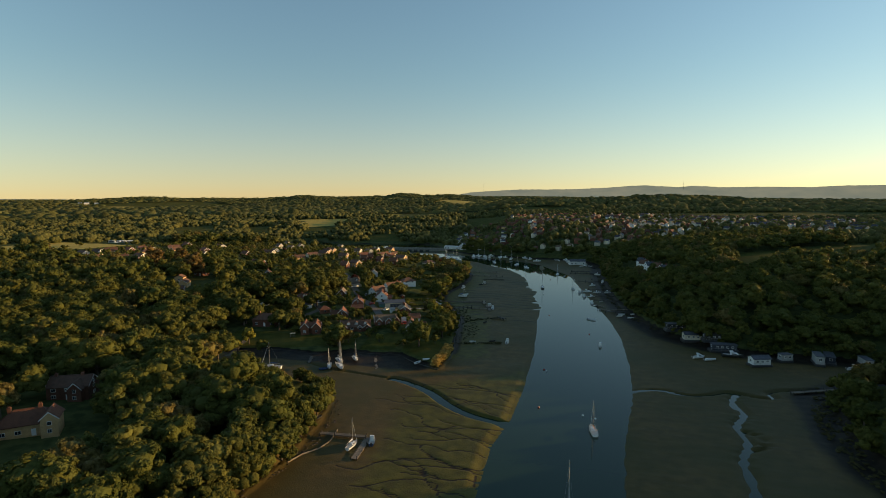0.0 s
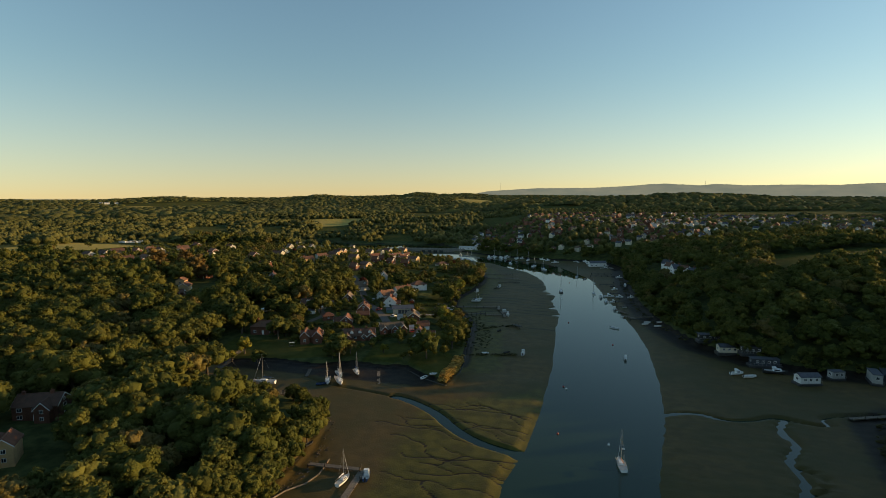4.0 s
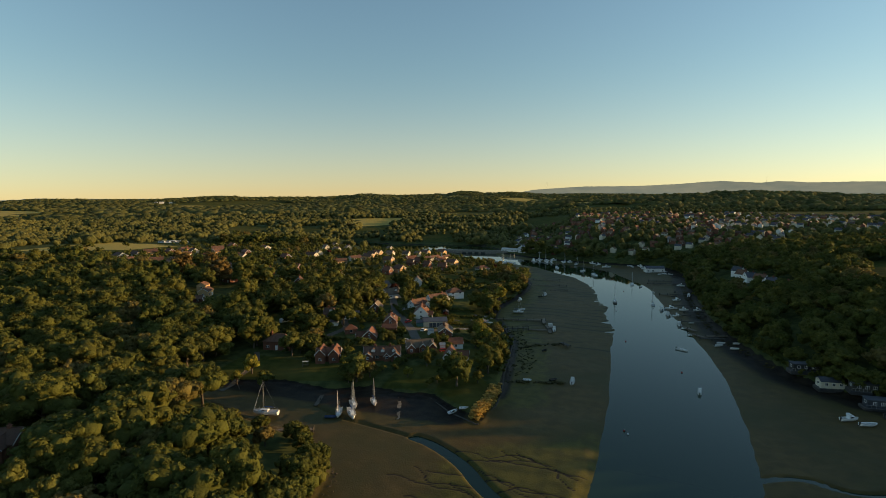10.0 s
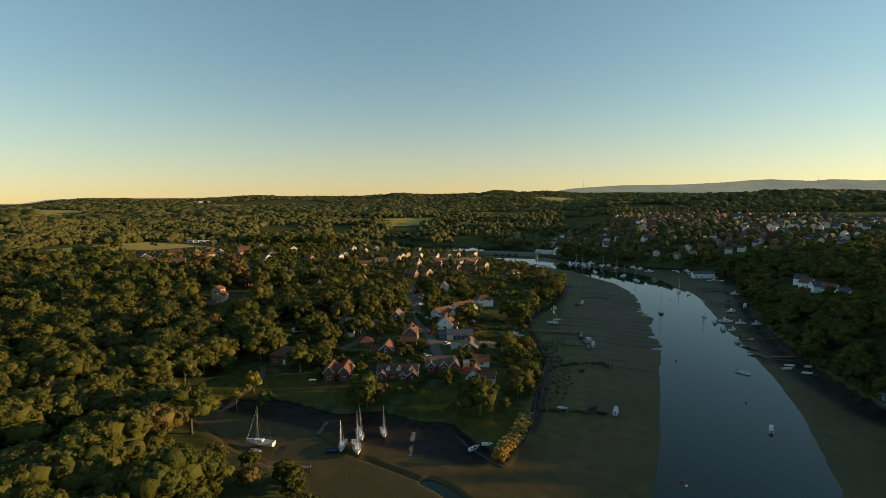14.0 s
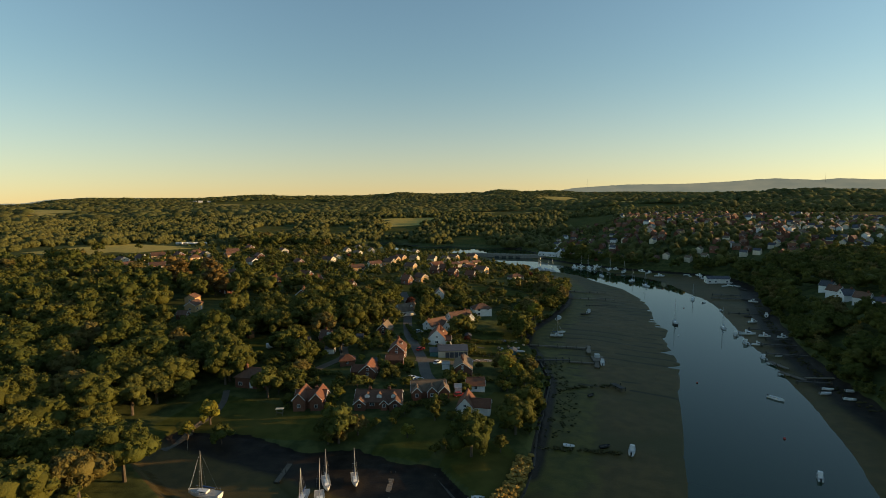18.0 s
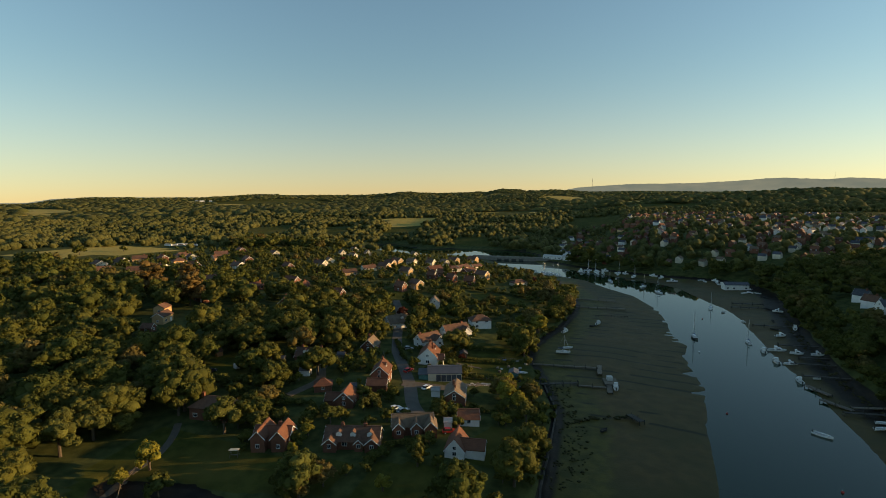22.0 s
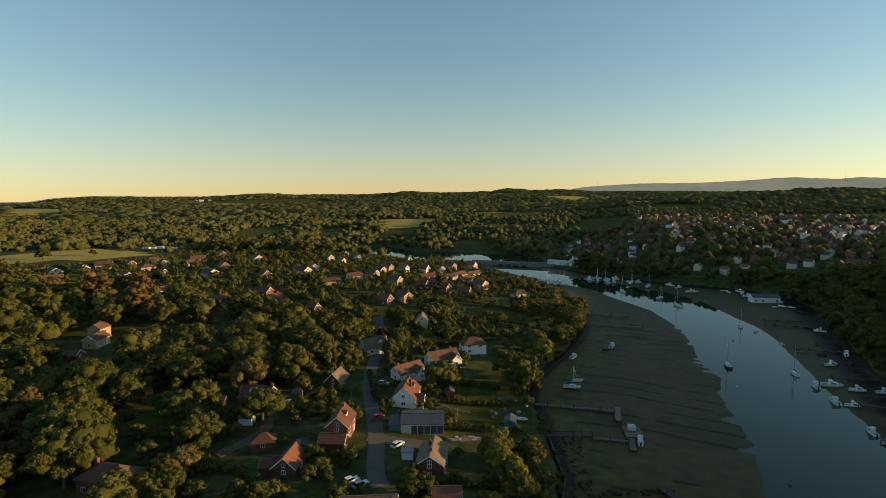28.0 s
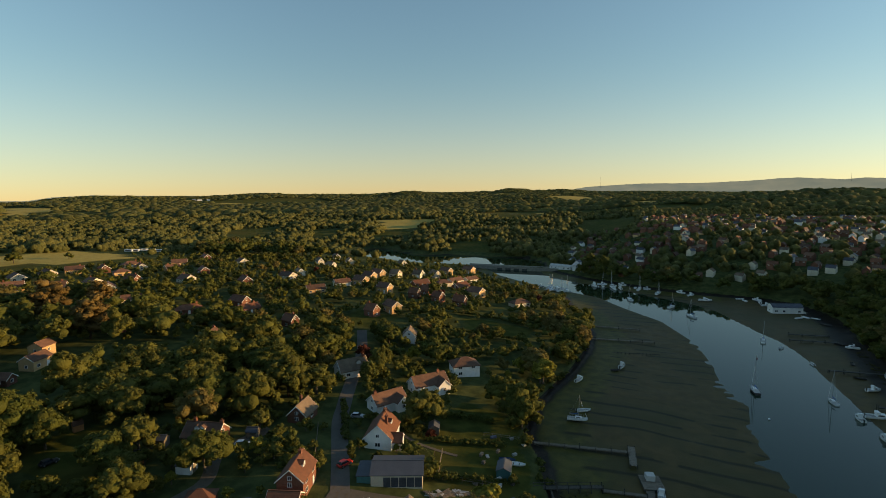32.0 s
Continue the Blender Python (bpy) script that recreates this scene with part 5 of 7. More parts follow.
# afloat in the channel
yacht(22, 166, 95, 7.5, 9.5, cover="shed", label="white yacht moored in the channel with an orange sail cover")
yacht(11, 121, 80, 8, 12, label="white yacht moored near the mouth of the channel")
yacht(12, 426, 96, 8.5, 13, hull="dark_hull", label="dark-hulled yacht with a tall mast moored mid-channel")
yacht(28, 502, 80, 8, 9.5, label="small white yacht moored off the east shore")
yacht(-2, 545, 120, 9, 10, label="pale yacht moored in the upper channel")
yacht(-38, 583, 110, 9, 10, label="pale yacht moored near the town quay")
yacht(-12, 568, 60, 8, 9, label="small yacht moored near the town quay")
motor_boat(37, 265, 80, 4.6, label="white day boat moored in the channel")
motor_boat(39, 321, -35, 5.6, cabin=False, label="long open white launch moored in the channel")
# aground on the western mud
motor_boat(-9.5, 262, 85, 5.4, mud_at(-10, 262), label="white cruiser with dark windows lying on the mud")
motor_boat(-22.3, 338, 95, 5.4, mud_at(-22, 338), label="white cabin boat beside a pontoon")
motor_boat(-51, 411, 70, 5.8, mud_at(-51, 411), label="white motor cruiser aground at the edge of the lawn")
yacht(-47, 374, 10, 6.5, 7.5, z=mud_at(-47, 374) + 0.1, label="small white yacht aground on green mud", keel=False)
motor_boat(-46, 382, 30, 5, mud_at(-46, 382), cabin=False, label="small open boat aground on the mud")
motor_boat(-36, 434, 75, 6, mud_at(-36, 434), label="white motor boat aground beside a small raft")
dinghy(-38.5, 428, 20, 3.6, mud_at(-38, 428), "dark_hull", "dark dinghy on the mud")
dinghy(-58, 336, 10, 4.5, mud_at(-58, 336), label="white boat stored on the grass by the shore")
dinghy(-61, 337, 15, 4.5, mud_at(-61, 337), "navy", "blue boat stored on the grass by the shore")
motor_boat(-45.5, 145.5, 100, 5.4, mud_at(-45, 146), "navy", "dark blue and white motor boat beside a jetty")
yacht(-50.5, 141.5, 78, 5.6, 8, z=mud_at(-50, 141) + 0.2, label="small white yacht with a tall mast beside a jetty", cover="trim")
for k, (x, y, a) in enumerate(((-24, 300, 60), (-27, 258.5, 5), (-17, 262, 40), (-44, 222, 20), (-68, 158, 70), (-69, 153, 80))):
    dinghy(x, y, a, 3.2 + 0.2 * (k % 3), mud_at(x, y), "hull" if k % 2 else "dark_hull", "white dinghy lying on the mud" if k % 2 else "dark dinghy lying on the mud")
# moorings along the east shore
for k, (x, y, a, L, kind) in enumerate(((36, 424, 100, 8, "yacht"), (40, 411, 95, 7.5, "motor"), (46, 414, 5, 10, "motor"), (42, 396, 100, 8, "motor"), (47, 394, 0, 7, "motor"), (53, 410, 0, 7, "motor"), (61, 410, 0, 6.5, "motor"),
                                        (45, 372, 100, 7, "motor"), (52, 376, 10, 4, "motor"), (41, 470, 95, 5.5, "motor"), (34, 492, 60, 5.5, "motor"), (57, 331, 20, 5.4, "motor"), (63, 327, 0, 5, "motor"), (59, 336, 5, 5, "motor"), (66, 335, 10, 5, "motor"))):
    afloat = x < 49 and y > 340
    L *= 0.8
    z = None if afloat else mud_at(x, y)
    if kind == "yacht":
        yacht(x, y, a, L, 11, z=z, label="pale catamaran-sized yacht at the end of a jetty", group="boats on the east shore")
    else:
        motor_boat(x, y, a, L, z, group="boats on the east shore", cabin=L > 5, label="white motor cruiser beside a jetty on the east shore" if afloat else "pale boat laid up on the east shore")
r = random.Random(41)
for k in range(26):  # small craft round the marina and the town quay
    if k < 13:
        x, y = -92 + r.uniform(-14, 12), 596 + r.uniform(-4, 9) - 0.4 * k % 3
        y += (x + 92) * -0.55
    else:
        u = r.random()
        x, y = 52 - 120 * u + r.uniform(-5, 5), 588 + 45 * u + r.uniform(-9, 4)
    z = max(ground_at(x, y), -0.4)
    if k % 3:
        motor_boat(x, y, r.uniform(0, 180), r.uniform(6, 9), z, group="town boats", label="white motor boat near the town quay")
    else:
        yacht(x, y, r.uniform(60, 120), r.uniform(8, 10), r.uniform(9, 12), z=z, group="town boats", label="moored yacht near the town quay", keel=False)

r = random.Random(77)
for k in range(30):  # small boats laid up on the mud below the town and along the upper east shore
    u = r.random()
    if k < 18:
        x, y = 58 - 105 * u + r.uniform(-4, 4), 596 + 38 * u + r.uniform(-3, 9)
    else:
        x, y = r.uniform(53, 66), 430 + 150 * u
    if inlet(np.array([x]), np.array([y]))[0] < 1.5:
        continue
    z = max(ground_at(x, y), -0.1)
    if k % 3:
        dinghy(x, y, r.uniform(0, 180), r.uniform(3.6, 6.0), z, r.choice(["hull", "hull", "navy", "dark_hull"]), "small open boat laid up on the mud below the town")
    else:
        motor_boat(x, y, r.uniform(0, 180), r.uniform(5.5, 8), z, group="town boats", label="pale cabin boat laid up on the mud below the town")

for x, y, mat in ((5, 182.4, "red"), (8, 224, "red"), (14, 329, "red"), (12, 400, "trim"), (20, 178, "trim"), (24, 176, "trim"), (34, 287, "red"), (20, 470, "red"), (9, 222, "trim")):
    b = thing("mooring_buoy", "red mooring buoy afloat" if mat == "red" else "white mooring buoy afloat", "buoy", pose(x, y, 0), "mooring buoys")
    bm = bmesh.new()
    bmesh.ops.create_uvsphere(bm, u_segments=10, v_segments=7, radius=0.38, matrix=pose(0, 0, 0.12))
    part("float", bm, mat, b)
    bm = bmesh.new()
    bmesh.ops.create_cone(bm, cap_ends=True, segments=8, radius1=0.08, radius2=0.08, depth=0.3, matrix=pose(0, 0, 0.58))
    part("ring_post", bm, "metal", b)


# ---- jetties, walls and houseboats ----
def jetty(label, line, wide=1.5, z=1.9, gap=4.0, mat="timber", rail=False, group="timber jetties", plank=True):
    """A walkway on posts along a chain of straight pieces."""
    x0, y0 = line[0]
    j = thing("jetty", label, "jetty", pose(x0, y0, 0), group)
    for (ax, ay), (bx, by) in zip(line, line[1:]):
        d, turn = math.hypot(bx - ax, by - ay), math.degrees(math.atan2(by - ay, bx - ax))
        m = pose(ax - x0, ay - y0, 0, 0, 0, turn)
        bm = bmesh.new()
        k = max(2, int(d / 0.9))
        for i in range(k):
            box(bm, d * i / k + 0.03, d * (i + 1) / k - 0.03, -wide / 2, wide / 2, z - 0.08, z)
        for s in (-1, 1):
            box(bm, 0, d, s * wide * 0.4 - 0.07, s * wide * 0.4 + 0.07, z - 0.3, z - 0.085)
        part("deck", bm, mat, j).matrix_basis = m
        n_ = max(1, int(d / gap))
        for i in range(n_ + 1):
            for s in (-1, 1):
                q = m @ Vector((d * i / n_, s * wide * 0.46, 0))
                bm = bmesh.new()
                rod(bm, (0, 0, -1.2), (0, 0, z + (0.9 if rail or i % 2 else 0.35)), 0.13, 0.12, 6)
                part("post", bm, "dark_timber", j).matrix_basis = pose(*q)
        if rail:
            for s in (-1, 1):
                bm = bmesh.new()
                box(bm, 0, d, s * wide * 0.46 - 0.04, s * wide * 0.46 + 0.04, z + 0.8, z + 0.88)
                part("handrail", bm, mat, j).matrix_basis = m
    return j


jetty("pale timber jetty from the sea wall to a pontoon", [(-63, 147.5), (-48, 147.5)], 1.5, 1.7, 5, "timber")
jetty("timber landing stage at the end of a jetty", [(-47.5, 148), (-47.5, 134.5)], 1.9, 1.2, 4)
jetty("small timber footbridge with posts in the bay", [(-98, 189), (-95, 192.5), (-86, 195)], 1.6, 2.0, 3, rail=True)
jetty("old timber slipway ramp on dark mud", [(-98.5, 222.5), (-96, 213.5)], 1.4, 0.9, 4)
jetty("old timber slipway ramp with stone head", [(-69.5, 228), (-64, 211)], 1.4, 0.8, 4)
jetty("long weathered jetty across green mud", [(-57, 353), (-31, 357)], 1.3, 1.7, 4, "timber")
jetty("short landing stage at the end of a jetty", [(-30, 360.5), (-29, 349.5)], 2.0, 1.7, 4)
jetty("dark trestle jetty on tall posts", [(-52, 328.5), (-36, 335)], 1.4, 2.3, 2.6, "dark_timber", rail=True)
jetty("pale gangway to a pontoon", [(-36, 335), (-25.5, 336.5)], 1.1, 1.4, 5, "timber")
jetty("floating pontoon beside a boat", [(-25, 341.5), (-24, 331.5)], 2.0, 1.2, 5)
jetty("narrow timber jetty on the upper mud", [(-56, 471), (-23, 476)], 1.2, 1.6, 5)
jetty("narrow timber jetty by the grass", [(-57, 497), (-30, 498)], 1.2, 1.6, 5)
jetty("landing stage on piles at the end of a causeway", [(-17, 313.5), (-13, 309)], 2.2, 1.7, 2.4, "dark_timber")
for y0, x0, x1 in ((421, 48, 66), (402, 52, 66), (392, 48, 66), (376, 47, 66), (340, 50, 62), (459, 44, 66), (505, 40, 60), (517, 42, 60)):
    jetty("dark timber jetty on the shaded east shore", [(x1, y0 + 2), (x0, y0)], 1.3, 1.5, 5, "dark_timber", group="east shore jetties")
jetty("floating pontoon on the east shore", [(46, 366), (51, 357)], 2.0, 0.9, 4, "timber", group="east shore jetties")
jetty("floating pontoon with lamp posts on the east shore", [(47, 352), (54, 344)], 2.0, 0.9, 4, "timber", group="east shore jetties")
jetty("walkway to a pontoon on the east shore", [(54, 346), (68, 350)], 1.2, 1.3, 4, "timber", group="east shore jetties")

posts = thing("mooring_posts", "row of dark timber mooring posts with a crossbeam", "posts", pose(-39, 452, 0))
for k in range(11):
    bm = bmesh.new()
    rod(bm, (k * 1.8, k * 0.35, -1), (k * 1.8, k * 0.35, 1.9), 0.16, 0.13, 6)
    part("post", bm, "dark_timber", posts)
bm = bmesh.new()
box(bm, 0, 18.3, -0.1, 0.1, 1.45, 1.7, pose(0, 0, 0, 0, 0, 11))
part("crossbeam", bm, "dark_timber", posts)


def rubble(name, label, line, wide, high, mat, seed, size=0.7, category="wall", kind="structure", n_per=2.2):
    """A low bank of uneven stones or clumps along a line, each with edges of its own."""
    q = np.random.RandomState(seed)
    V, F, c = [], [], 0
    v, f = ICO[1]
    for (ax, ay), (bx, by) in zip(line, line[1:]):
        d = math.hypot(bx - ax, by - ay)
        for i in range(int(d * n_per)):
            u, w = q.rand(), q.uniform(-0.5, 0.5) * wide
            x, y = ax + (bx - ax) * u - (by - ay) / d * w, ay + (by - ay) * u + (bx - ax) / d * w
            s = size * q.uniform(0.5, 1.2)
            g = ground_at(x, y) if i % 4 == 0 else g
            V.append(v * (1 + 0.2 * q.normal(size=(len(v), 1))) * (s * q.uniform(0.8, 1.5), s, s * 0.55) + (x, y, g + high * q.uniform(0.1, 1.0)))
            F += [tuple(a + c for a in t) for t in f]
            c += len(v)
    ob = shared(name, mesh_of(name, np.concatenate(V), F), mat)
    return tagged(ob, label, category, kind=kind)


def wall_along(name, label, line, high, thick, mat, seed=0):
    """A low wall that follows the ground along a line."""
    ob = None
    w = thing(name, label, "wall", pose(line[0][0], line[0][1], 0))
    for (ax, ay), (bx, by) in zip(line, line[1:]):
        d, turn = math.hypot(bx - ax, by - ay), math.degrees(math.atan2(by - ay, bx - ax))
        g = min(ground_at(ax, ay), ground_at(bx, by))
        bm = bmesh.new()
        box(bm, 0, d, -thick / 2, thick / 2, -1.2, high, bevel=0.06)
        part("wall_length", bm, mat, w).matrix_basis = pose(ax - line[0][0], ay - line[0][1], g, 0, 0, turn)
    return w


wall_along("sea_wall", "curved weathered timber-faced sea wall below the wood", [(-65.5, 130), (-63.5, 135), (-60, 139), (-58.5, 144), (-59, 152)], 0.35, 0.3, "timber")
wall_along("sea_wall", "low dark timbered wall round the grassy point", [(-59, 231), (-49, 221), (-37.5, 214), (-34.5, 230), (-34.5, 243), (-37, 262), (-38, 282)], 0.25, 0.6, "dark_timber")
wall_along("sea_wall", "low timber and stone wall along the shore", [(-38, 282), (-40, 308), (-48, 330)], 0.8, 0.5, "dark_timber")
rubble("causeway", "weedy stone causeway across the mud", [(-40, 253), (-26, 257), (-12, 259.5)], 1.6, 0.6, "weed", 3, 0.6, "causeway")
rubble("causeway", "weedy stone causeway to a landing stage", [(-36, 300), (-28, 308), (-16, 313)], 1.6, 0.6, "weed", 4, 0.6, "causeway")
rubble("seaweed", "dark clumps of seaweed on the upper mud", [(-34, 262), (-30, 282), (-34, 300), (-41, 318), (-43, 332)], 9, 0.10, "weed", 5, 0.45, "seaweed", "stuff", 3.5)
rubble("seaweed", "dark seaweed and marsh plants along the east shore", [(94, 140), (96, 165), (102, 188), (112, 206)], 10, 0.2, "weed", 6, 0.6, "seaweed", "stuff", 5)
rubble("shore_stones", "stones and weed below the wooded east bank", [(72, 300), (64, 330), (60, 360), (60, 400), (62, 450), (66, 500)], 4, 0.2, "weed", 7, 0.6, "stones", "stuff", 1.2)
rubble("reed_bank", "dense strip of golden reeds on the sea wall", [(-39.5, 216), (-37, 230), (-36.8, 244)], 3.6, 1.7, "reed", 8, 0.65, "reeds", "stuff", 26)
rubble("shore_stones", "brown stones below the western wood", [(-69, 112), (-65, 129), (-62, 152), (-66, 172), (-80, 188)], 3, 0.05, "bark", 9, 0.28, "stones", "stuff", 1.6)

# raft and working platform on the mud
raft = thing("work_raft", "weathered timber work raft on the mud", "raft", pose(-24.5, 343, mud_at(-24, 343), 0, 0, 15))
bm = bmesh.new()
box(bm, -2.6, 2.6, -3.4, 3.4, 0, 0.7, bevel=0.08)
part("float", bm, "dark_timber", raft)
for k in range(8):
    bm = bmesh.new()
    box(bm, -2.6, 2.6, -3.4 + k * 0.85, -3.4 + k * 0.85 + 0.8, 0.705, 0.78)
    part("plank", bm, "timber", raft)
bm = bmesh.new()
box(bm, -1.2, 1.0, 0.2, 2.4, 0.785, 2.3, bevel=0.1)
part("shelter", bm, "deck", raft)


def houseboat(x, y, turn, L, W, wall, roof, label, high=2.6, storey=1, flat=True):
    z = mud_at(x, y)
    h = thing("houseboat", label, "houseboat", pose(x, y, z, 0, 0, turn), "houseboats on the east shore")
    bm = bmesh.new()
    box(bm, -L / 2, L / 2, -W / 2, W / 2, -0.6, 1.0, bevel=0.25)
    part("pontoon", bm, "dark_hull", h)
    bm = bmesh.new()
    box(bm, -L * 0.42, L * 0.42, -W * 0.42, W * 0.42, 1.004, 1 + high)
    part("cabin", bm, wall, h)
    if flat:
        bm = bmesh.new()
        box(bm, -L * 0.45, L * 0.45, -W * 0.47, W * 0.47, 1.003 + high, 1.2 + high, bevel=0.05)
        part("roof", bm, roof, h)
    else:
        gable_block(h, 0, 0, 0, L * 0.84, W * 0.84, 1.0 + high + 0.01, 1.0, wall, roof, ("gable", "roof"), trim=False, base=1.0 + high - 0.02)
    for k in range(max(2, int(L / 3))):
        u = -L * 0.36 + (k + 0.5) * L * 0.72 / max(2, int(L / 3))
        window(h, u, -W * 0.42 - 0.003, 1.0 + high * 0.4, 0, 1.1, high * 0.4)
    for s in (-1, 1):
        window(h, s * (L * 0.42 + 0.003), 0, 1.0 + high * 0.4, 90 * s, 1.2, high * 0.4)
    bm = bmesh.new()
    for k in range(9):
        rod(bm, (-L * 0.48 + k * L * 0.12, -W * 0.48, 1.0), (-L * 0.48 + k * L * 0.12, -W * 0.48, 1.9), 0.03, 0.03, 4)
    box(bm, -L * 0.48, L * 0.48, -W * 0.48 - 0.02, -W * 0.48 + 0.02, 1.88, 1.93)
    part("deck_rail", bm, "metal", h)
    return h


houseboat(79, 290, 8, 11, 4.5, "dark_hull", "felt", "dark houseboat with a flat roof")
houseboat(84, 278, 5, 10, 5, "cream", "slate", "cream houseboat with a dark pitched roof", flat=False)
houseboat(92, 272, 0, 10, 5, "dark_timber", "felt", "low dark timber houseboat")
houseboat(94, 263, 3, 13, 4.6, "slate", "felt", "long grey houseboat with a flat roof")
motor_boat(95, 254, -5, 9, mud_at(95, 254), "dark_hull", "dark motor barge laid up beside the houseboats", "houseboats on the east shore")
houseboat(102, 243, 14, 9.5, 4.8, "white", "slate", "white houseboat with a dark pitched roof", flat=False)
houseboat(116, 251, 15, 6, 3.6, "deck", "felt", "small grey houseboat with a railed deck")
houseboat(129, 250, 75, 10, 3.8, "deck", "felt", "two-tone grey houseboat end-on to the shore", 3.4)
houseboat(135, 253, 70, 11, 4.2, "slate", "felt", "grey houseboat end-on to the shore")
houseboat(148, 250, 85, 8, 3.8, "deck", "felt", "grey cabin houseboat with tall windows")
houseboat(157, 249, 80, 9, 4.2, "cream", "felt", "cream cabin houseboat with a flat roof")
motor_boat(79, 250, 20, 6, mud_at(79, 250), label="pale cruiser on the mud near the houseboats", group="houseboats on the east shore")
motor_boat(83, 247, 15, 5.5, mud_at(83, 247), cabin=False, label="pale open boat on the mud near the houseboats", group="houseboats on the east shore")
motor_boat(140, 243, 5, 6.5, mud_at(140, 243), label="white cruiser on the mud beside houseboats", group="houseboats on the east shore")
jetty("timber jetty at the saltmarsh", [(118, 215), (100, 209)], 1.6, 1.6, 4, "timber", group="east shore jetties")

# causeway bridge between creek and lagoon, with its mill and club house
bridge = thing("road_bridge", "low stone causeway bridge across the creek", "bridge", pose(-148, 690.5, 0, 0, 0, 2), kind="structure")
bm = bmesh.new()
box(bm, -44, 44, -4.5, 4.5, -1, 2.6)
part("causeway", bm, "stone", bridge)
for s in (-1, 1):
    bm = bmesh.new()
    box(bm, -44, 44, s * 4.3 - 0.2, s * 4.3 + 0.2, 2.604, 3.6)
    part("parapet", bm, "stone", bridge)
# dark panels on the solid face, painted as the shade inside openings
for k in range(4):
    bm = bmesh.new()
    box(bm, -14 + k * 8, -9 + k * 8, -4.56, -4.49, -0.5, 1.7)
    part("arch", bm, "dark_hull", bridge, "dark panel standing for the shade in a bridge opening")
house("long white club house at the water's edge", -102, 692, -16, 24, 8, 3.4, 1.6, "white", "deck", (), group="town houses")
house("white two-storey building by the bridge", -86, 684, -16, 9, 8, 6.0, 1.4, "white", "deck", (), group="town houses")


# ---- cars and garden things ----
def car(x, y, turn, paint, label):
    c = thing("car", label, "car", on_ground(x, y, turn, 0.14), "parked cars")
    bm = bmesh.new()
    solid(bm, [(-2.1, -0.85, 0.3), (2.1, -0.85, 0.3), (2.1, 0.85, 0.3), (-2.1, 0.85, 0.3), (-2.1, -0.85, 0.85), (2.1, -0.82, 0.72), (2.1, 0.82, 0.72), (-2.1, 0.85, 0.85), (0.9, -0.85, 0.95), (0.9, 0.85, 0.95)],
          [(3, 2, 1, 0), (0, 1, 5, 8, 4), (2, 3, 7, 9, 6), (1, 2, 6, 5), (3, 0, 4, 7), (5, 6, 9, 8), (4, 8, 9, 7)])
    bmesh.ops.bevel(bm, geom=bm.edges[:], offset=0.08, segments=2, affect="EDGES")
    part("body", bm, paint, c)
    bm = bmesh.new()
    solid(bm, [(-1.8, -0.76, 0.9), (1.0, -0.76, 0.9), (1.0, 0.76, 0.9), (-1.8, 0.76, 0.9), (-1.4, -0.62, 1.42), (0.3, -0.62, 1.42), (0.3, 0.62, 1.42), (-1.4, 0.62, 1.42)],
          [(0, 1, 5, 4), (1, 2, 6, 5), (2, 3, 7, 6), (3, 0, 4, 7), (3, 2, 1, 0), (4, 5, 6, 7)])
    part("glasshouse", bm, "glass", c)
    bm = bmesh.new()
    box(bm, -1.42, 0.32, -0.64, 0.64, 1.424, 1.50, bevel=0.03)
    part("roof", bm, paint, c)
    for sx in (-1.3, 1.3):
        for sy in (-0.84, 0.84):
            bm = bmesh.new()
            bmesh.ops.create_cone(bm, cap_ends=True, segments=14, radius1=0.33, radius2=0.33, depth=0.2, matrix=pose(sx, sy, 0.33, 90, 0, 0))
            w = part("wheel", bm, "tyre", c)
            bm = bmesh.new()
            bmesh.ops.create_cone(bm, cap_ends=True, segments=10, radius1=0.2, radius2=0.2, depth=0.22, matrix=pose(sx, sy, 0.33, 90, 0, 0))
            part("rim", bm, "metal", w)
    for sy in (-0.62, 0.62):
        bm = bmesh.new()
        box(bm, 2.05, 2.13, sy - 0.18, sy + 0.18, 0.55, 0.72)
        part("headlight", bm, "trim", c)
    return c


for x, y, a, paint, label in ((-131, 307, 20, "hull", "white hatchback parked on a drive"), (-98, 314.5, 70, "red", "red car parked beside the lane"), (-109.5, 340, 15, "silver", "silver car parked by the lane"),
                              (-87.5, 281.5, 60, "hull", "white car parked behind the cottages"), (-84.5, 281, 60, "silver", "silver car parked behind the cottages"), (-128, 311, 25, "hull", "white van-like car on a drive"),
                              (-110, 283, 0, "dark_hull", "black car parked beside a brick house"), (-66.5, 275, 30, "red", "red car beside the white cottage"), (-168, 286, 80, "dark_hull", "dark car beside a caravan"),
                              (-201, 376, 10, "silver", "silver car beside a brick house"), (-85, 302, 70, "hull", "white car by the yard")):
    car(x, y, a, paint, label)
    TAKEN.append((x, y, 2.5))

van = thing("caravan", "white touring caravan parked on grass", "caravan", on_ground(-160, 293, 70, 0.1))
TAKEN.append((-160, 293, 5))
bm = bmesh.new()
box(bm, -2.8, 2.8, -1.1, 1.1, 0.5, 2.55, bevel=0.22)
part("body", bm, "hull", van)
for s in (-1, 1):
    bm = bmesh.new()
    box(bm, -1.9, 1.9, s * 1.104 - 0.01, s * 1.104 + 0.01, 1.4, 2.0)
    part("window", bm, "glass", van)
    bm = bmesh.new()
    bmesh.ops.create_cone(bm, cap_ends=True, segments=12, radius1=0.32, radius2=0.32, depth=0.18, matrix=pose(0, s * 1.0, 0.32, 90, 0, 0))
    part("wheel", bm, "tyre", van)
bm = bmesh.new()
rod(bm, (2.8, 0, 0.5), (4.0, 0, 0.45), 0.05, 0.05, 5)
part("tow_bar", bm, "metal", van)


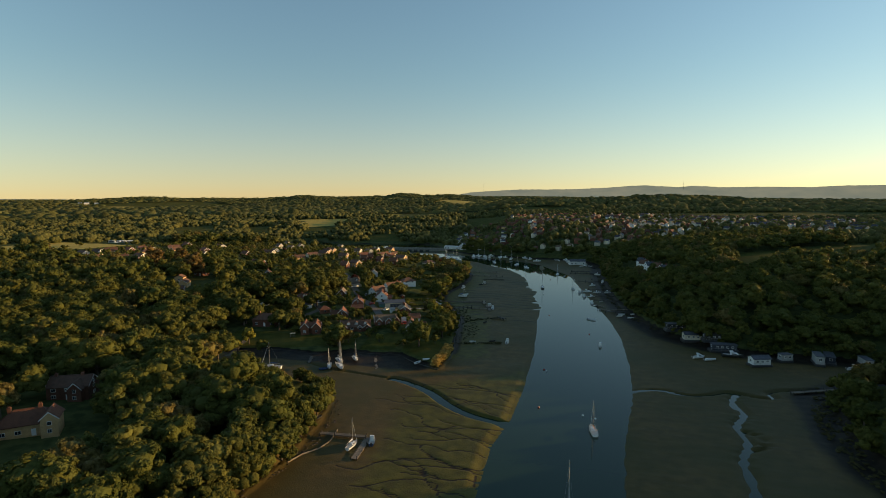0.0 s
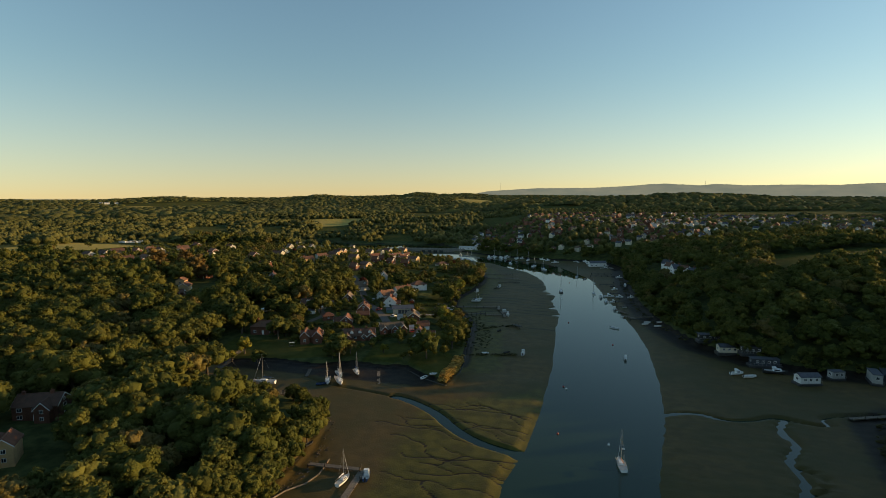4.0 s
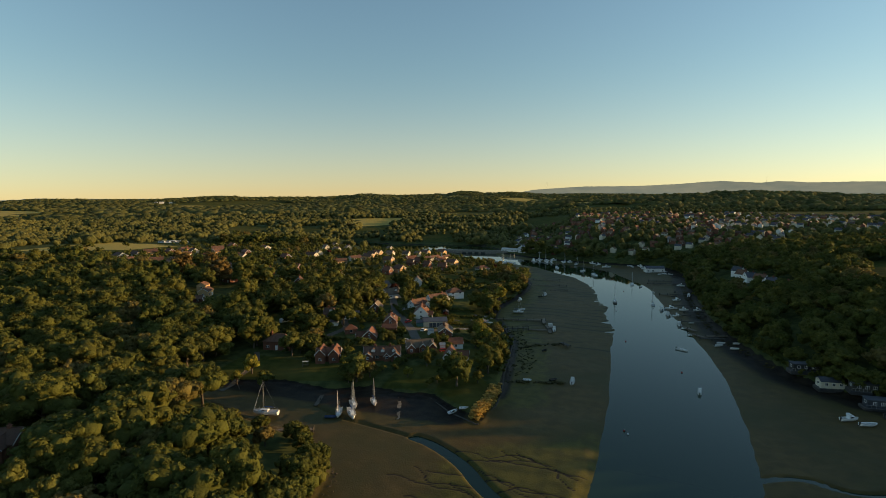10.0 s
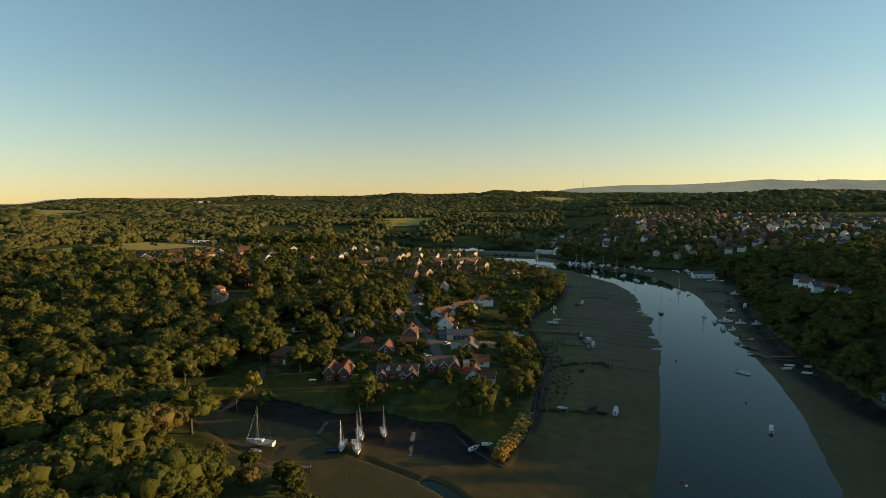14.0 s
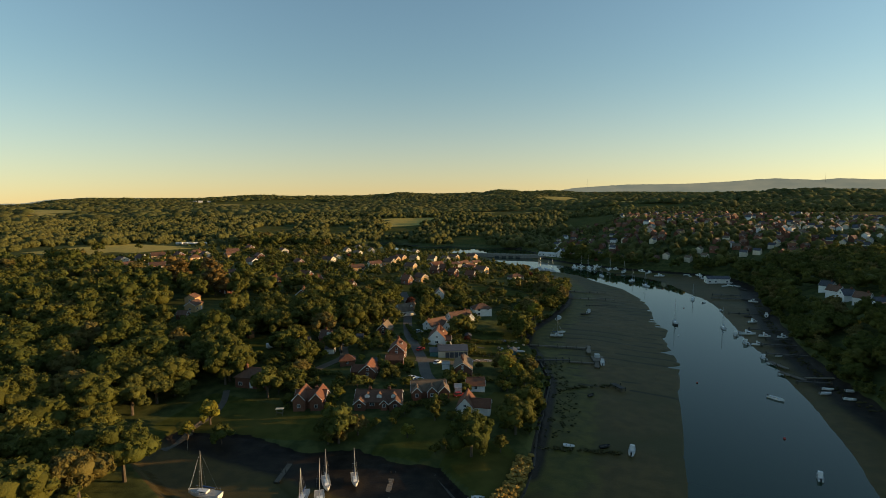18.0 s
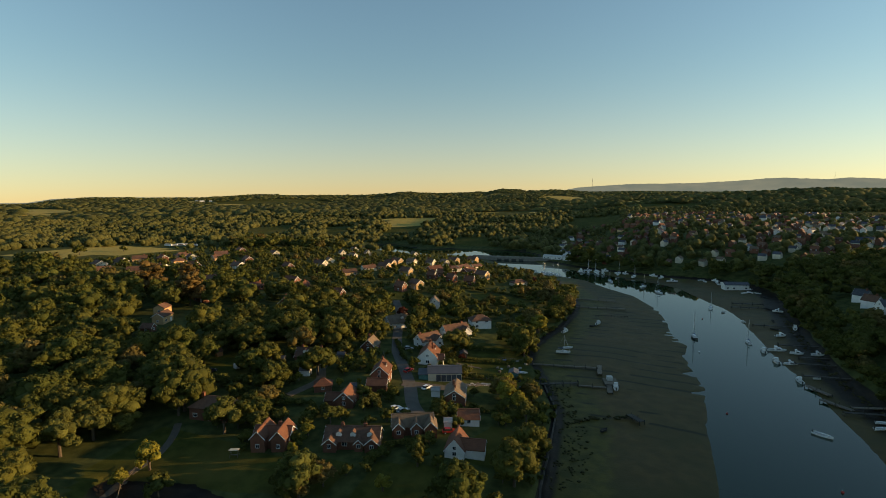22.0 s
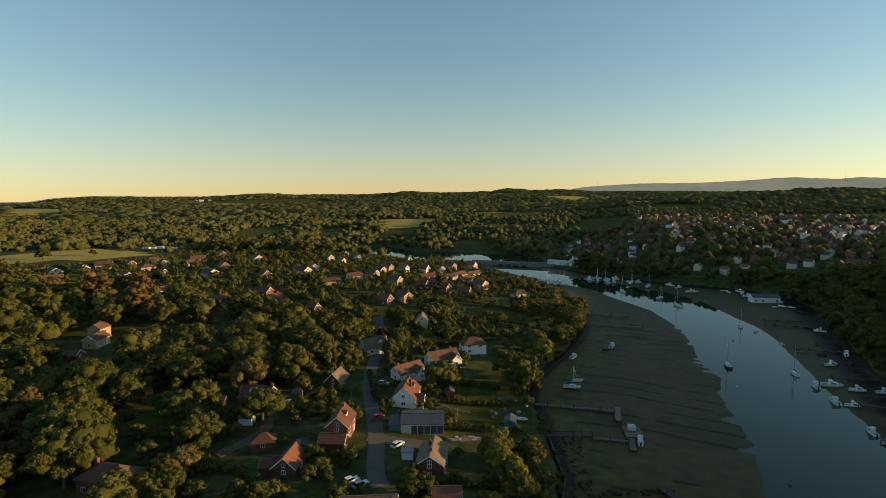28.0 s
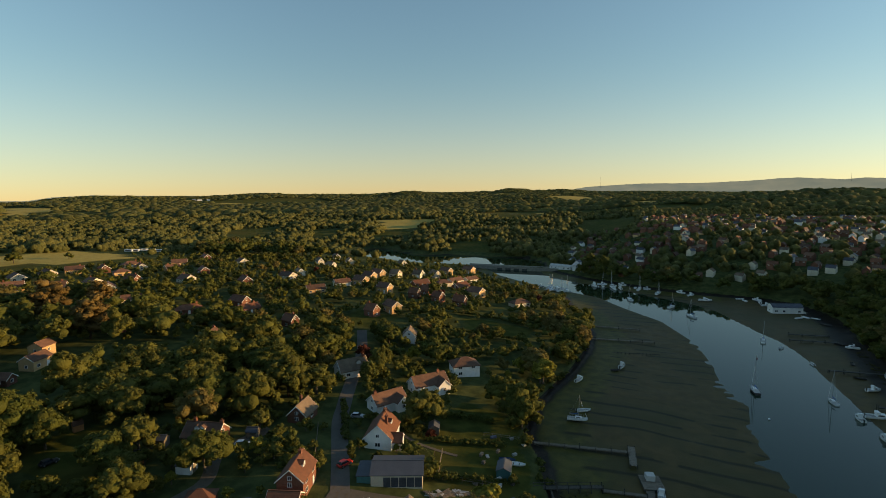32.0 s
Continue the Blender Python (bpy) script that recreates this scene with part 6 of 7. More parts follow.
def small_shed(x, y, turn, L, W, h, wall, roof, label):
    TAKEN.append((x, y, max(L, W) * 0.6 + 1))
    s = thing("garden_shed", label, "shed", on_ground(x, y), "garden sheds")
    q = gable_block(s, 0, 0, turn, L, W, h, 0.8, wall, roof, over=0.2, trim=False, base=-0.4)
    door(s, 0, 0, 0, 0, "timber").matrix_basis = q @ pose(L / 2 + 0.003, 0, 0, 0, 0, 90)


for x, y, a, L, W, h, wall, roof, label in ((-129, 316, 20, 3, 2.4, 2.0, "timber", "felt", "small timber garden shed"), (-133, 297, 15, 4, 3, 2.1, "white", "felt", "pale garden shed with a flat dark roof"),
                                            (-150, 303, 20, 5, 3, 2.2, "timber", "felt", "low timber garden shed"), (-148, 296, 15, 3, 2.5, 2.0, "shed", "felt", "small orange timber garden shed"), (-178, 300, 70, 2.5, 2, 1.9, "shed", "russet", "small orange wooden playhouse"),
                                            (-60, 330, 100, 5, 3.5, 2.2, "teal", "felt", "blue boat store on the shore"), (-108, 290, 30, 2.5, 2.2, 1.9, "teal", "felt", "small blue-green shed beside a brick house"),
                                            (-80, 298, 20, 3, 2.4, 2.2, "white", "deck", "white store beside the lane"), (-62, 371, 20, 5, 3, 2.1, "dark_timber", "felt", "dark boat store on the shore"), (-85, 343, 110, 4, 3, 2.1, "timber", "felt", "timber shed in a garden"),
                                            (-68, 278, 20, 2.4, 2.4, 2.2, "white", "deck", "small white store beside an outbuilding")):
    small_shed(x, y, a, L, W, h, wall, roof, label)

bench = thing("garden_swing", "pale timber garden swing seat on the lawn", "swing", on_ground(-118, 243.5, 20), "")
for s in (-1, 1):
    bm = bmesh.new()
    rod(bm, (s * 1.1, -0.8, 0), (s * 1.0, 0, 2.0), 0.07, 0.06, 5)
    rod(bm, (s * 1.1, 0.8, 0), (s * 1.0, 0, 2.0), 0.07, 0.06, 5)
    part("leg", bm, "timber", bench)
bm = bmesh.new()
box(bm, -1.3, 1.3, -0.7, 0.7, 2.0, 2.1)
part("canopy", bm, "cream", bench)
bm = bmesh.new()
box(bm, -0.9, 0.9, -0.25, 0.25, 0.5, 0.6)
part("seat", bm, "timber", bench)


def fence(label, line, high=1.3, mat="timber", gap=2.4):
    """Posts with two rails between them."""
    (x0, y0) = line[0]
    f = thing("garden_fence", label, "fence", on_ground(x0, y0), "garden fences")
    base = ground_at(x0, y0)
    for (ax, ay), (bx, by) in zip(line, line[1:]):
        k = max(1, int(math.hypot(bx - ax, by - ay) / gap))
        row = [(ax + (bx - ax) * i / k - x0, ay + (by - ay) * i / k - y0) for i in range(k + 1)]
        row = [(u, v, ground_at(u + x0, v + y0) - base) for u, v in row]
        for u, v, w in row[:-1]:
            bm = bmesh.new()
            rod(bm, (u, v, w - 0.3), (u, v, w + high), 0.08, 0.07, 5)
            part("post", bm, mat, f)
        for a, b in zip(row, row[1:]):
            for h in (0.45, 0.9):
                bm = bmesh.new()
                rod(bm, (a[0], a[1], a[2] + high * h), (b[0], b[1], b[2] + high * h), 0.06, 0.06, 4)
                part("rail", bm, mat, f)
    return f


fence("weathered timber fence between garden plots", [(-78, 332), (-75, 322)], 1.8)
fence("low timber fence along the shore gardens", [(-78, 319), (-71, 321), (-61, 323)])
fence("timber fence beside the lower lawn", [(-71, 348), (-61, 350), (-55, 351)])
fence("timber fence along the lane", [(-117, 330), (-108, 316), (-101, 306)], 1.2)
fence("low fence across the shaded lawn", [(-139, 232), (-137, 224), (-131, 218)], 1.0)

# stored timbers, planks and boats in the shore gardens
r = random.Random(44)
for k in range(16):
    x, y = (-74 + 0.55 * k + r.uniform(-0.4, 0.4), 313 + 0.27 * k + r.uniform(-0.9, 0.9))
    pile = thing("timber_stack", "pile of pale weathered planks on the grass", "planks", on_ground(x, y, r.uniform(0, 180), 0.02), "stored planks")
    mat = r.choice(["timber", "deck", "timber"])
    for j in range(3):
        bm = bmesh.new()
        box(bm, -1.3 + r.uniform(-0.3, 0.3), 1.3 + r.uniform(-0.3, 0.3), j * 0.35 - 0.5, j * 0.35 - 0.22, -0.1, 0.16 + 0.05 * j)
        part("plank", bm, mat, pile)
for k in range(14):
    x, y = r.uniform(-70, -54), r.uniform(318, 352)
    if ground_at(x, y) > 1.6:
        bm = bmesh.new()
        box(bm, -r.uniform(0.4, 1.1), r.uniform(0.4, 1.1), -0.4, 0.4, -0.05, r.uniform(0.35, 0.8), bevel=0.06)
        tagged(part("crate", bm, r.choice(["timber", "dark_timber", "deck", "navy", "concrete"])), "weathered crate on the shore grass", "crate", "shore clutter").matrix_basis = on_ground(x, y, r.uniform(0, 180))
net = thing("fruit_cage", "fruit cage with green netting over a vegetable bed", "cage", on_ground(-81, 327, 14))
for u in (-2.2, 0, 2.2):
    for v in (-2.8, 2.8):
        bm = bmesh.new()
        rod(bm, (u, v, -0.2), (u, v, 1.6), 0.06, 0.06, 5)
        part("post", bm, "timber", net)
bm = bmesh.new()
box(bm, -2.2, 2.2, -2.8, 2.8, 0.9, 1.3, bevel=0.1)
part("netting", bm, "hedge", net, "dense green growth under netting")
for k, (x, y) in enumerate([(-523, 579), (-519, 583), (-519, 592), (-514, 598), (-506, 599)]):
    v = thing("caravan", "white caravan parked beside the far field", "caravan", on_ground(x, y, 20 + 9 * k, 0.05), "caravans beyond the field")
    TAKEN.append((x, y, 7))
    bm = bmesh.new()
    box(bm, -4.0, 4.0, -1.3, 1.3, 0.3, 2.6, bevel=0.2)
    part("body", bm, "hull", v)
    bm = bmesh.new()
    box(bm, -2.9, 2.9, -1.32, -1.302, 1.3, 2.0)
    part("window", bm, "glass", v)

for x, y, top, foot in ((1209, 4429, 181, 118), (-400, 4577, 172, 80)):
    mast = thing("radio_mast", "slender distant radio mast on the hazy ridge", "mast", pose(x, y, foot), "radio masts")
    bm = bmesh.new()
    rod(bm, (0, 0, -60), (0, 0, top - foot), 1.0, 0.5, 6)
    part("pole", bm, "dark_hull", mast)
    for h in (0.5, 0.75):
        bm = bmesh.new()
        rod(bm, (0, 0, (top - foot) * h), (0, 0, (top - foot) * h + 1.6), 1.7, 1.7, 6)
        part("antenna_ring", bm, "metal", mast)
# pale works buildings on the far slope
for x, y, turn, L, h in ((-1830, 1905, 40, 18, 6), (-1852, 1896, 32, 12, 5), (-1806, 1930, 46, 13, 4)):
    w = thing("works_building", "pale industrial building on the far wooded slope", "building", on_ground(x, y), "works buildings")
    TAKEN.append((x, y, 16))
    gable_block(w, 0, 0, turn, L, 9, h, 2, "white", "deck", trim=False)


# ---- woods and gardens ----
ROADS = [([(-155, 420), (-140, 395), (-122, 354), (-113, 335), (-101, 317), (-92, 303), (-84, 287), (-80, 283)], 4.6, "asphalt"),
         ([(-95, 303), (-84, 305), (-72, 308)], 5.0, "gravel"),
         ([(-128, 322), (-132, 305), (-124, 295), (-128, 280)], 3.6, "gravel"),
         ([(-100, 342), (-95, 338), (-87, 334), (-80, 333), (-74, 333)], 1.1, "gravel"),
         ([(-148, 252), (-143, 246), (-139, 238), (-138, 216)], 2.2, "gravel")]


def strip(name, line, wide, mat, label, lift=0.10):
    """A road or path that lies on the ground."""
    pts = []
    for (ax, ay), (bx, by) in zip(line, line[1:]):
        k = max(2, int(math.hypot(bx - ax, by - ay) / 2.0))
        pts += [(ax + (bx - ax) * i / k, ay + (by - ay) * i / k) for i in range(k)]
    pts.append(line[-1])
    pts = np.array(pts)
    for _ in range(4):
        pts[1:-1] = (pts[:-2] + 2 * pts[1:-1] + pts[2:]) / 4
    d = np.gradient(pts, axis=0)
    d /= np.linalg.norm(d, axis=1)[:, None]
    side = np.stack([-d[:, 1], d[:, 0]], 1)
    V, F = [], []
    for i, (q, s) in enumerate(zip(pts, side)):
        for u in (-0.5, -0.5, 0, 0.5, 0.5):
            V.append([*(q + s * wide * u)])
    V = np.array(V)
    z = land(V[:, 0], V[:, 1]) + lift
    z[0::5] -= 0.5
    z[4::5] -= 0.5
    for i in range(len(pts) - 1):
        for k in range(4):
            a = 5 * i + k
            F.append((a, a + 5, a + 6, a + 1))
    ob = shared(name, mesh_of(name, np.c_[V, z], F), mat)
    return tagged(ob, label, "road", kind="structure")


for line, wide, mat in ROADS:
    strip("road" if mat == "asphalt" else "path", line, wide, mat, "narrow grey asphalt lane" if mat == "asphalt" else "pale gravel drive")

# open ground round the tall cedars and before the buff house, where only low growth stands
CLEARINGS = [(-84, 572, 13), (-100, 586, 11), (-76, 556, 9), (-112, 596, 8), (97, 462, 14), (100, 440, 13), (95, 478, 13), (106, 424, 12), (93, 448, 12), (96, 492, 9), (-60, 255, 13), (-68, 252, 9), (-133, 115, 11), (-123, 106, 8), (-130, 129, 8), (-145, 141, 8), (-222, 318, 15), (-208, 309, 12), (-224, 332, 13), (-209, 338, 14), (-194, 345, 13), (-215, 355, 12), (-290, 363, 12), (-278, 380, 11), (-251, 354, 10), (-272, 348, 9), (-236, 343, 9), (-142, 333, 13), (-134, 346, 11)]
road_clear = [(line, wide / 2 + 2.2) for line, wide, mat in ROADS]
r = random.Random(23)
cells = []
step = 9.4
for j in range(int(620 / step)):
    for i in range(int(760 / step)):
        cells.append((-480 + (i + r.uniform(0.1, 0.9)) * step, 60 + (j + r.uniform(0.1, 0.9)) * step))
cx, cy = np.array(cells).T
depth = -inlet(cx, cy)
ok = depth > 2.5
ok &= ~inside(cx, cy, TOWN)
for poly in ([(-124, 236), (-104, 240), (-84, 246), (-62, 252), (-62, 270), (-84, 264), (-104, 252), (-124, 248)],):
    ok &= ~inside(cx, cy, poly)
for poly in LAWNS + FIELDS:
    ok &= ~inside(cx, cy, poly)
for line, gap in road_clear:
    ok &= seg_distance(cx, cy, line) > gap + 1.0
for hx, hy, hr_ in TAKEN:
    ok &= (cx - hx) ** 2 + (cy - hy) ** 2 > (hr_ + 1.2) ** 2
for hx, hy, hr_ in CLEARINGS:
    ok &= (cx - hx) ** 2 + (cy - hy) ** 2 > hr_ ** 2
# only what the camera can ever see
ang = np.degrees(np.arctan2(cx - 0, cy + 10))
ok &= (waves(cx, cy, 60, 61) < 0.62) | (cx > -80)  # small clearings in the wood
ok &= (ang > -66) & (ang < 40) & (np.hypot(cx, cy) > 75)
village = inside(cx, cy, [(-160, 262), (-60, 262), (-40, 320), (-60, 420), (-60, 520), (-90, 590), (-170, 640), (-330, 660), (-440, 600), (-440, 390), (-300, 360), (-200, 400), (-140, 340)])
east_bank = cx > 30
in_front = inside(cx, cy, [(-640, 400), (-445, 355), (-375, 430), (-375, 520), (-500, 660), (-640, 660)])
spare = np.array([r.random() for _ in cells])
before_house = np.zeros(len(cx), bool)
for hx, hy, hr_ in TAKEN:
    if hx < -50 and hy > 240:
        q = math.hypot(hx + 15, hy - 120)
        fx, fy = hx - 13 * (hx + 15) / q, hy - 13 * (hy - 120) / q
        before_house |= (cx - fx) ** 2 + (cy - fy) ** 2 < 12 ** 2
rows = []
for k in np.nonzero(ok)[0]:
    x, y = cx[k], cy[k]
    if village[k]:
        if spare[k] < (0.22 if y < 400 else 0.36):
            continue
        kind = r.choices(["oak", "ash", "olive", "tall", "bush", "copper", "willow"], [6, 4, 2.5, 1.0, 3, 0.4, 0.6])[0]
        size = (r.uniform(0.5, 0.92) if y < 400 else r.uniform(0.4, 0.66)) if kind != "bush" else r.uniform(1.0, 1.6)
        if before_house[k]:  # low growth in the front gardens
            size *= 0.42
        if kind != "bush" and x < -118 and y < 430:  # larger garden trees
            size *= 1.3
        if depth[k] < 24 and x > -110 and y < 530:  # willows and olive trees along the shore
            if spare[k] < 0.52:
                continue
            kind, size = r.choices(["willow", "olive", "ash"], [3, 4, 1.5])[0], r.uniform(0.42, 0.85)
    elif east_bank[k]:
        if spare[k] < 0.10:
            continue
        kind = r.choices(["oak", "ash", "olive"], [4, 3, 1])[0]
        size = r.uniform(0.7, 1.05)
    else:
        if spare[k] < 0.10:
            continue
        kind = r.choices(["oak", "ash", "olive", "tall"], [6, 3, 1.4, 0.7])[0]
        size = r.uniform(0.85, 1.32)
    if depth[k] < 6:
        size *= 0.75
    if -125 < x < -82 and 172 < y < 202:  # low growth at the neck of the bay
        size *= 0.55
    if kind != "bush" and (-340 < x < -108 and y > 560 or in_front[k]):
        kind, size = "bush", r.uniform(0.7, 1.2)
    gap = min(math.hypot(x - ex, y - ey) for ex, ey in ((0, 0), (-5, 75), (-20, 150), (-28, 207)))
    rows.append((gap, kind, x, y, size))
rows.sort()
for gap, kind, x, y, size in rows[:130]:
    tree(kind, x, y, size, r)
joined("near_wood", "closed broadleaf wood on the west bank in low sun", [q[1:] for q in rows[130:240]], r, detail=2)
rows = rows[240:]
for name, label, pick in (("east_wood", "dense green wood on the shaded east bank", lambda q: q[2] > 30),
                          ("west_wood", "dense broadleaf wood and gardens on the west side", lambda q: q[2] <= 30)):
    joined(name, label, [q[1:] for q in rows[:390] if pick(q)], r)
    joined(name, label, [q[1:] for q in rows[390:] if pick(q)], r, detail=0)

# hedges and shrubs in the gardens
rows = []
for j in range(90):
    for i in range(84):
        x, y = -440 + (i + r.uniform(0, 1)) * 4.8, 226 + (j + r.uniform(0, 1)) * 4.8
        rows.append((x, y))
bx, by = np.array(rows).T
ok = (-inlet(bx, by) > 2.0) & inside(bx, by, [(-150, 250), (-96, 232), (-60, 234), (-40, 262), (-40, 320), (-60, 420), (-60, 520), (-90, 590), (-170, 640), (-330, 660), (-440, 600), (-440, 390), (-300, 360), (-200, 330)])
for poly in LAWNS + FIELDS:
    ok &= ~inside(bx, by, poly)
for line, gap in road_clear:
    ok &= seg_distance(bx, by, line) > gap - 0.4
for hx, hy, hr_ in TAKEN:
    ok &= (bx - hx) ** 2 + (by - hy) ** 2 > (hr_ * 0.92) ** 2
for hx, hy, hr_ in CLEARINGS[:2]:
    ok &= (bx - hx) ** 2 + (by - hy) ** 2 > hr_ ** 2
rows = sorted((math.hypot(x + 28, y - 207), r.choices(["bush", "ash", "willow"], [12, 1, 0.6])[0], x, y, r.uniform(0.6, 1.35)) for x, y, o in zip(bx, by, ok) if o and r.random() < (0.24 if x > -88 and 296 < y < 430 else 0.6 if x > -150 and 240 < y < 430 else 0.28))
rows = [(g, k, x, y, s if k == "bush" else s * 0.38) for g, k, x, y, s in rows]
for gap, kind, x, y, size in rows[:120]:
    tree(kind, x, y, size, r)
joined("garden_hedges", "hedges and shrubs between the village gardens", [q[1:] for q in rows[120:]], r, "hedges", 0)

# clipped and wild hedges along paths and plots
for line in ([(-94, 340), (-84, 337), (-72, 341), (-62, 345)], [(-76, 319), (-66, 323), (-55, 327)], [(-70, 290), (-60, 293), (-50, 296)], [(-119, 347), (-110, 334), (-104, 324)],
             [(-92, 352), (-82, 356), (-70, 358)], [(-122, 444), (-105, 442), (-84, 444)], [(-124, 474), (-104, 475), (-80, 471)], [(-128, 272), (-116, 276), (-108, 270)], [(-78, 262), (-70, 266)]):
    row = []
    for (ax, ay), (bx_, by_) in zip(line, line[1:]):
        k = int(math.hypot(bx_ - ax, by_ - ay) / 1.7)
        row += [("bush", ax + (bx_ - ax) * i / k + r.uniform(-0.3, 0.3), ay + (by_ - ay) * i / k + r.uniform(-0.3, 0.3), r.uniform(0.42, 0.66)) for i in range(k)]
    joined("hedge", "dense green garden hedge beside lawns and lane", row, r, "hedge", 1)

# trees that overhang the mud below the wood
for (ax, ay), (bx_, by_) in zip(WEST[3:8], WEST[4:9]):
    k = max(1, int(math.hypot(bx_ - ax, by_ - ay) / 4.5))
    for i in range(k):
        tree("oak" if r.random() < 0.6 else "ash", ax + (bx_ - ax) * (i + 0.5) / k - r.uniform(0.0, 2.0), ay + (by_ - ay) * (i + 0.5) / k - r.uniform(0, 2.5) * (bx_ < ax), r.uniform(0.6, 0.8) * (0.6 if ax < -70 and ay > 170 else 1), r)

# low growth at the foot of the eastern wood
foot = []
for (ax, ay), (bx_, by_) in zip(EAST[8:-5], EAST[9:-4]):
    k = max(1, int(math.hypot(bx_ - ax, by_ - ay) / 2.6))
    for i in range(k):
        u = (i + r.random()) / k
        foot.append(("oak" if r.random() < 0.16 else "bush", ax + (bx_ - ax) * u + r.uniform(0.5, 5), ay + (by_ - ay) * u + r.uniform(-1, 3), r.uniform(0.5, 0.75) if r.random() < 0.4 else r.uniform(0.7, 1.1)))
foot = [(k, x, y, s if k == "bush" else 0.6) for k, x, y, s in foot]
joined("shore_scrub", "dark scrub and low trees at the foot of the east wood", foot, r, "scrub", 1)

# scrub along the western shore
edge = []
for k in range(110):
    u = r.random() * (len(WEST) - 23) + 17
    i = int(u)
    (ax, ay), (bx_, by_) = WEST[i], WEST[i + 1]
    edge.append(("bush", ax + (bx_ - ax) * (u - i) - r.uniform(0.2, 2.6), ay + (by_ - ay) * (u - i) + r.uniform(-1, 1), r.random()))
edge = [(k, x, y, 0.25 + 0.4 * s if k == "bush" else 0.14 + 0.22 * s) for k, x, y, s in edge if not (y < 262 and x > -62)]
joined("shore_growth", "low uneven growth along the edge of the west shore", edge, r, "scrub", 1)
for k in range(28):
    u = r.random() * (len(WEST) - 22) + 18
    i = int(u)
    (ax, ay), (bx_, by_) = WEST[i], WEST[i + 1]
    x, y = ax + (bx_ - ax) * (u - i) - r.uniform(1.5, 5), ay + (by_ - ay) * (u - i) + r.uniform(0, 2)
    if y > 250 and ground_at(x, y) > 1.2 and all((x - hx) ** 2 + (y - hy) ** 2 > (hr_ * 0.7) ** 2 for hx, hy, hr_ in TAKEN):
        tree("bush", x, y, r.uniform(0.5, 1.25), r, "garden shrubs")

# notable single trees
for kind, x, y, s in (("oak", -151, 298, 0.8), ("oak", -152, 289, 0.85), ("ash", -144, 290, 0.6), ("willow", -135, 231, 0.9), ("willow", -137, 224, 0.6), ("oak", -51, 239, 1.0), ("ash", -44, 244, 0.45), ("willow", -72, 243, 0.55), ("bush", -101, 246, 1.0), ("bush", -98, 243, 0.9), ("willow", -103, 249, 0.42), ("bush", -84, 246, 0.9), ("bush", -80, 249, 0.8), ("olive", -90, 243, 0.4), ("bush", -118, 247, 0.6), ("bush", -95, 248, 0.6),
                      ("olive", -87, 240, 0.6), ("ash", -95, 234, 0.5), ("willow", -56, 302, 0.95), ("oak", -140, 327, 1.15), ("oak", -149, 322, 1.1), ("oak", -131, 349, 0.9), ("oak", -503, 464, 0.75), ("bush", -495, 502, 1.6), ("ash", -120, 371, 0.65),
                      ("olive", -90, 234, 0.55), ("ash", -96, 235, 0.5), ("tall", -68, 255, 0.62), ("oak", -128, 259, 0.6),
                      ("bush", -125, 225, 1.7), ("willow", -105, 259, 0.5), ("ash", -97, 278, 0.4), ("willow", -58, 309, 1.0), ("oak", -63, 363, 0.95), ("ash", -119, 364, 0.7), ("willow", -63, 398, 1.2), ("willow", -61, 433, 0.9), ("oak", -128, 298, 0.95), ("oak", -135, 281, 0.9), ("ash", -130, 320, 0.6),
                      ("willow", -121, 309, 0.6), ("tall", -113, 313, 0.55), ("tall", -98, 317.5, 0.4), ("oak", -62, 359, 0.8), ("willow", -64, 398, 0.9), ("willow", -76, 396, 0.4), ("ash", -132, 297, 0.7),
                      ("oak", -195, 281, 1.1), ("oak", -185, 286, 1.15), ("oak", -176, 290, 0.9), ("oak", -171, 272, 1.0), ("copper", -124, 428, 0.7), ("copper", -134, 386, 0.8), ("oak", -134, 408, 0.8),
                      ("olive", -45, 279, 0.5), ("olive", -49, 310, 0.6), ("ash", -121, 257, 0.6), ("oak", -131, 266, 0.6), ("oak", -125, 262, 0.55),
                      ("olive", -92, 236, 0.5), ("cedar", -290, 363, 1.25), ("cedar", -279, 379, 1.15), ("cedar", -251, 354, 1.2), ("copper", -146, 500, 0.8),
                      ("olive", -66, 402, 1.0), ("olive", -69, 411, 0.9), ("oak", -72, 372, 0.85), ("olive", -58, 306, 0.75), ("ash", -45, 270, 0.55),
                      ("olive", -44, 262, 0.6), ("ash", -47, 292, 0.6), ("oak", -138, 343, 1.1), ("oak", -150, 352, 1.1), ("tall", -152, 502, 0.9), ("copper", -84, 338, 0.4)):
    tree(kind, x, y, s, r=r)

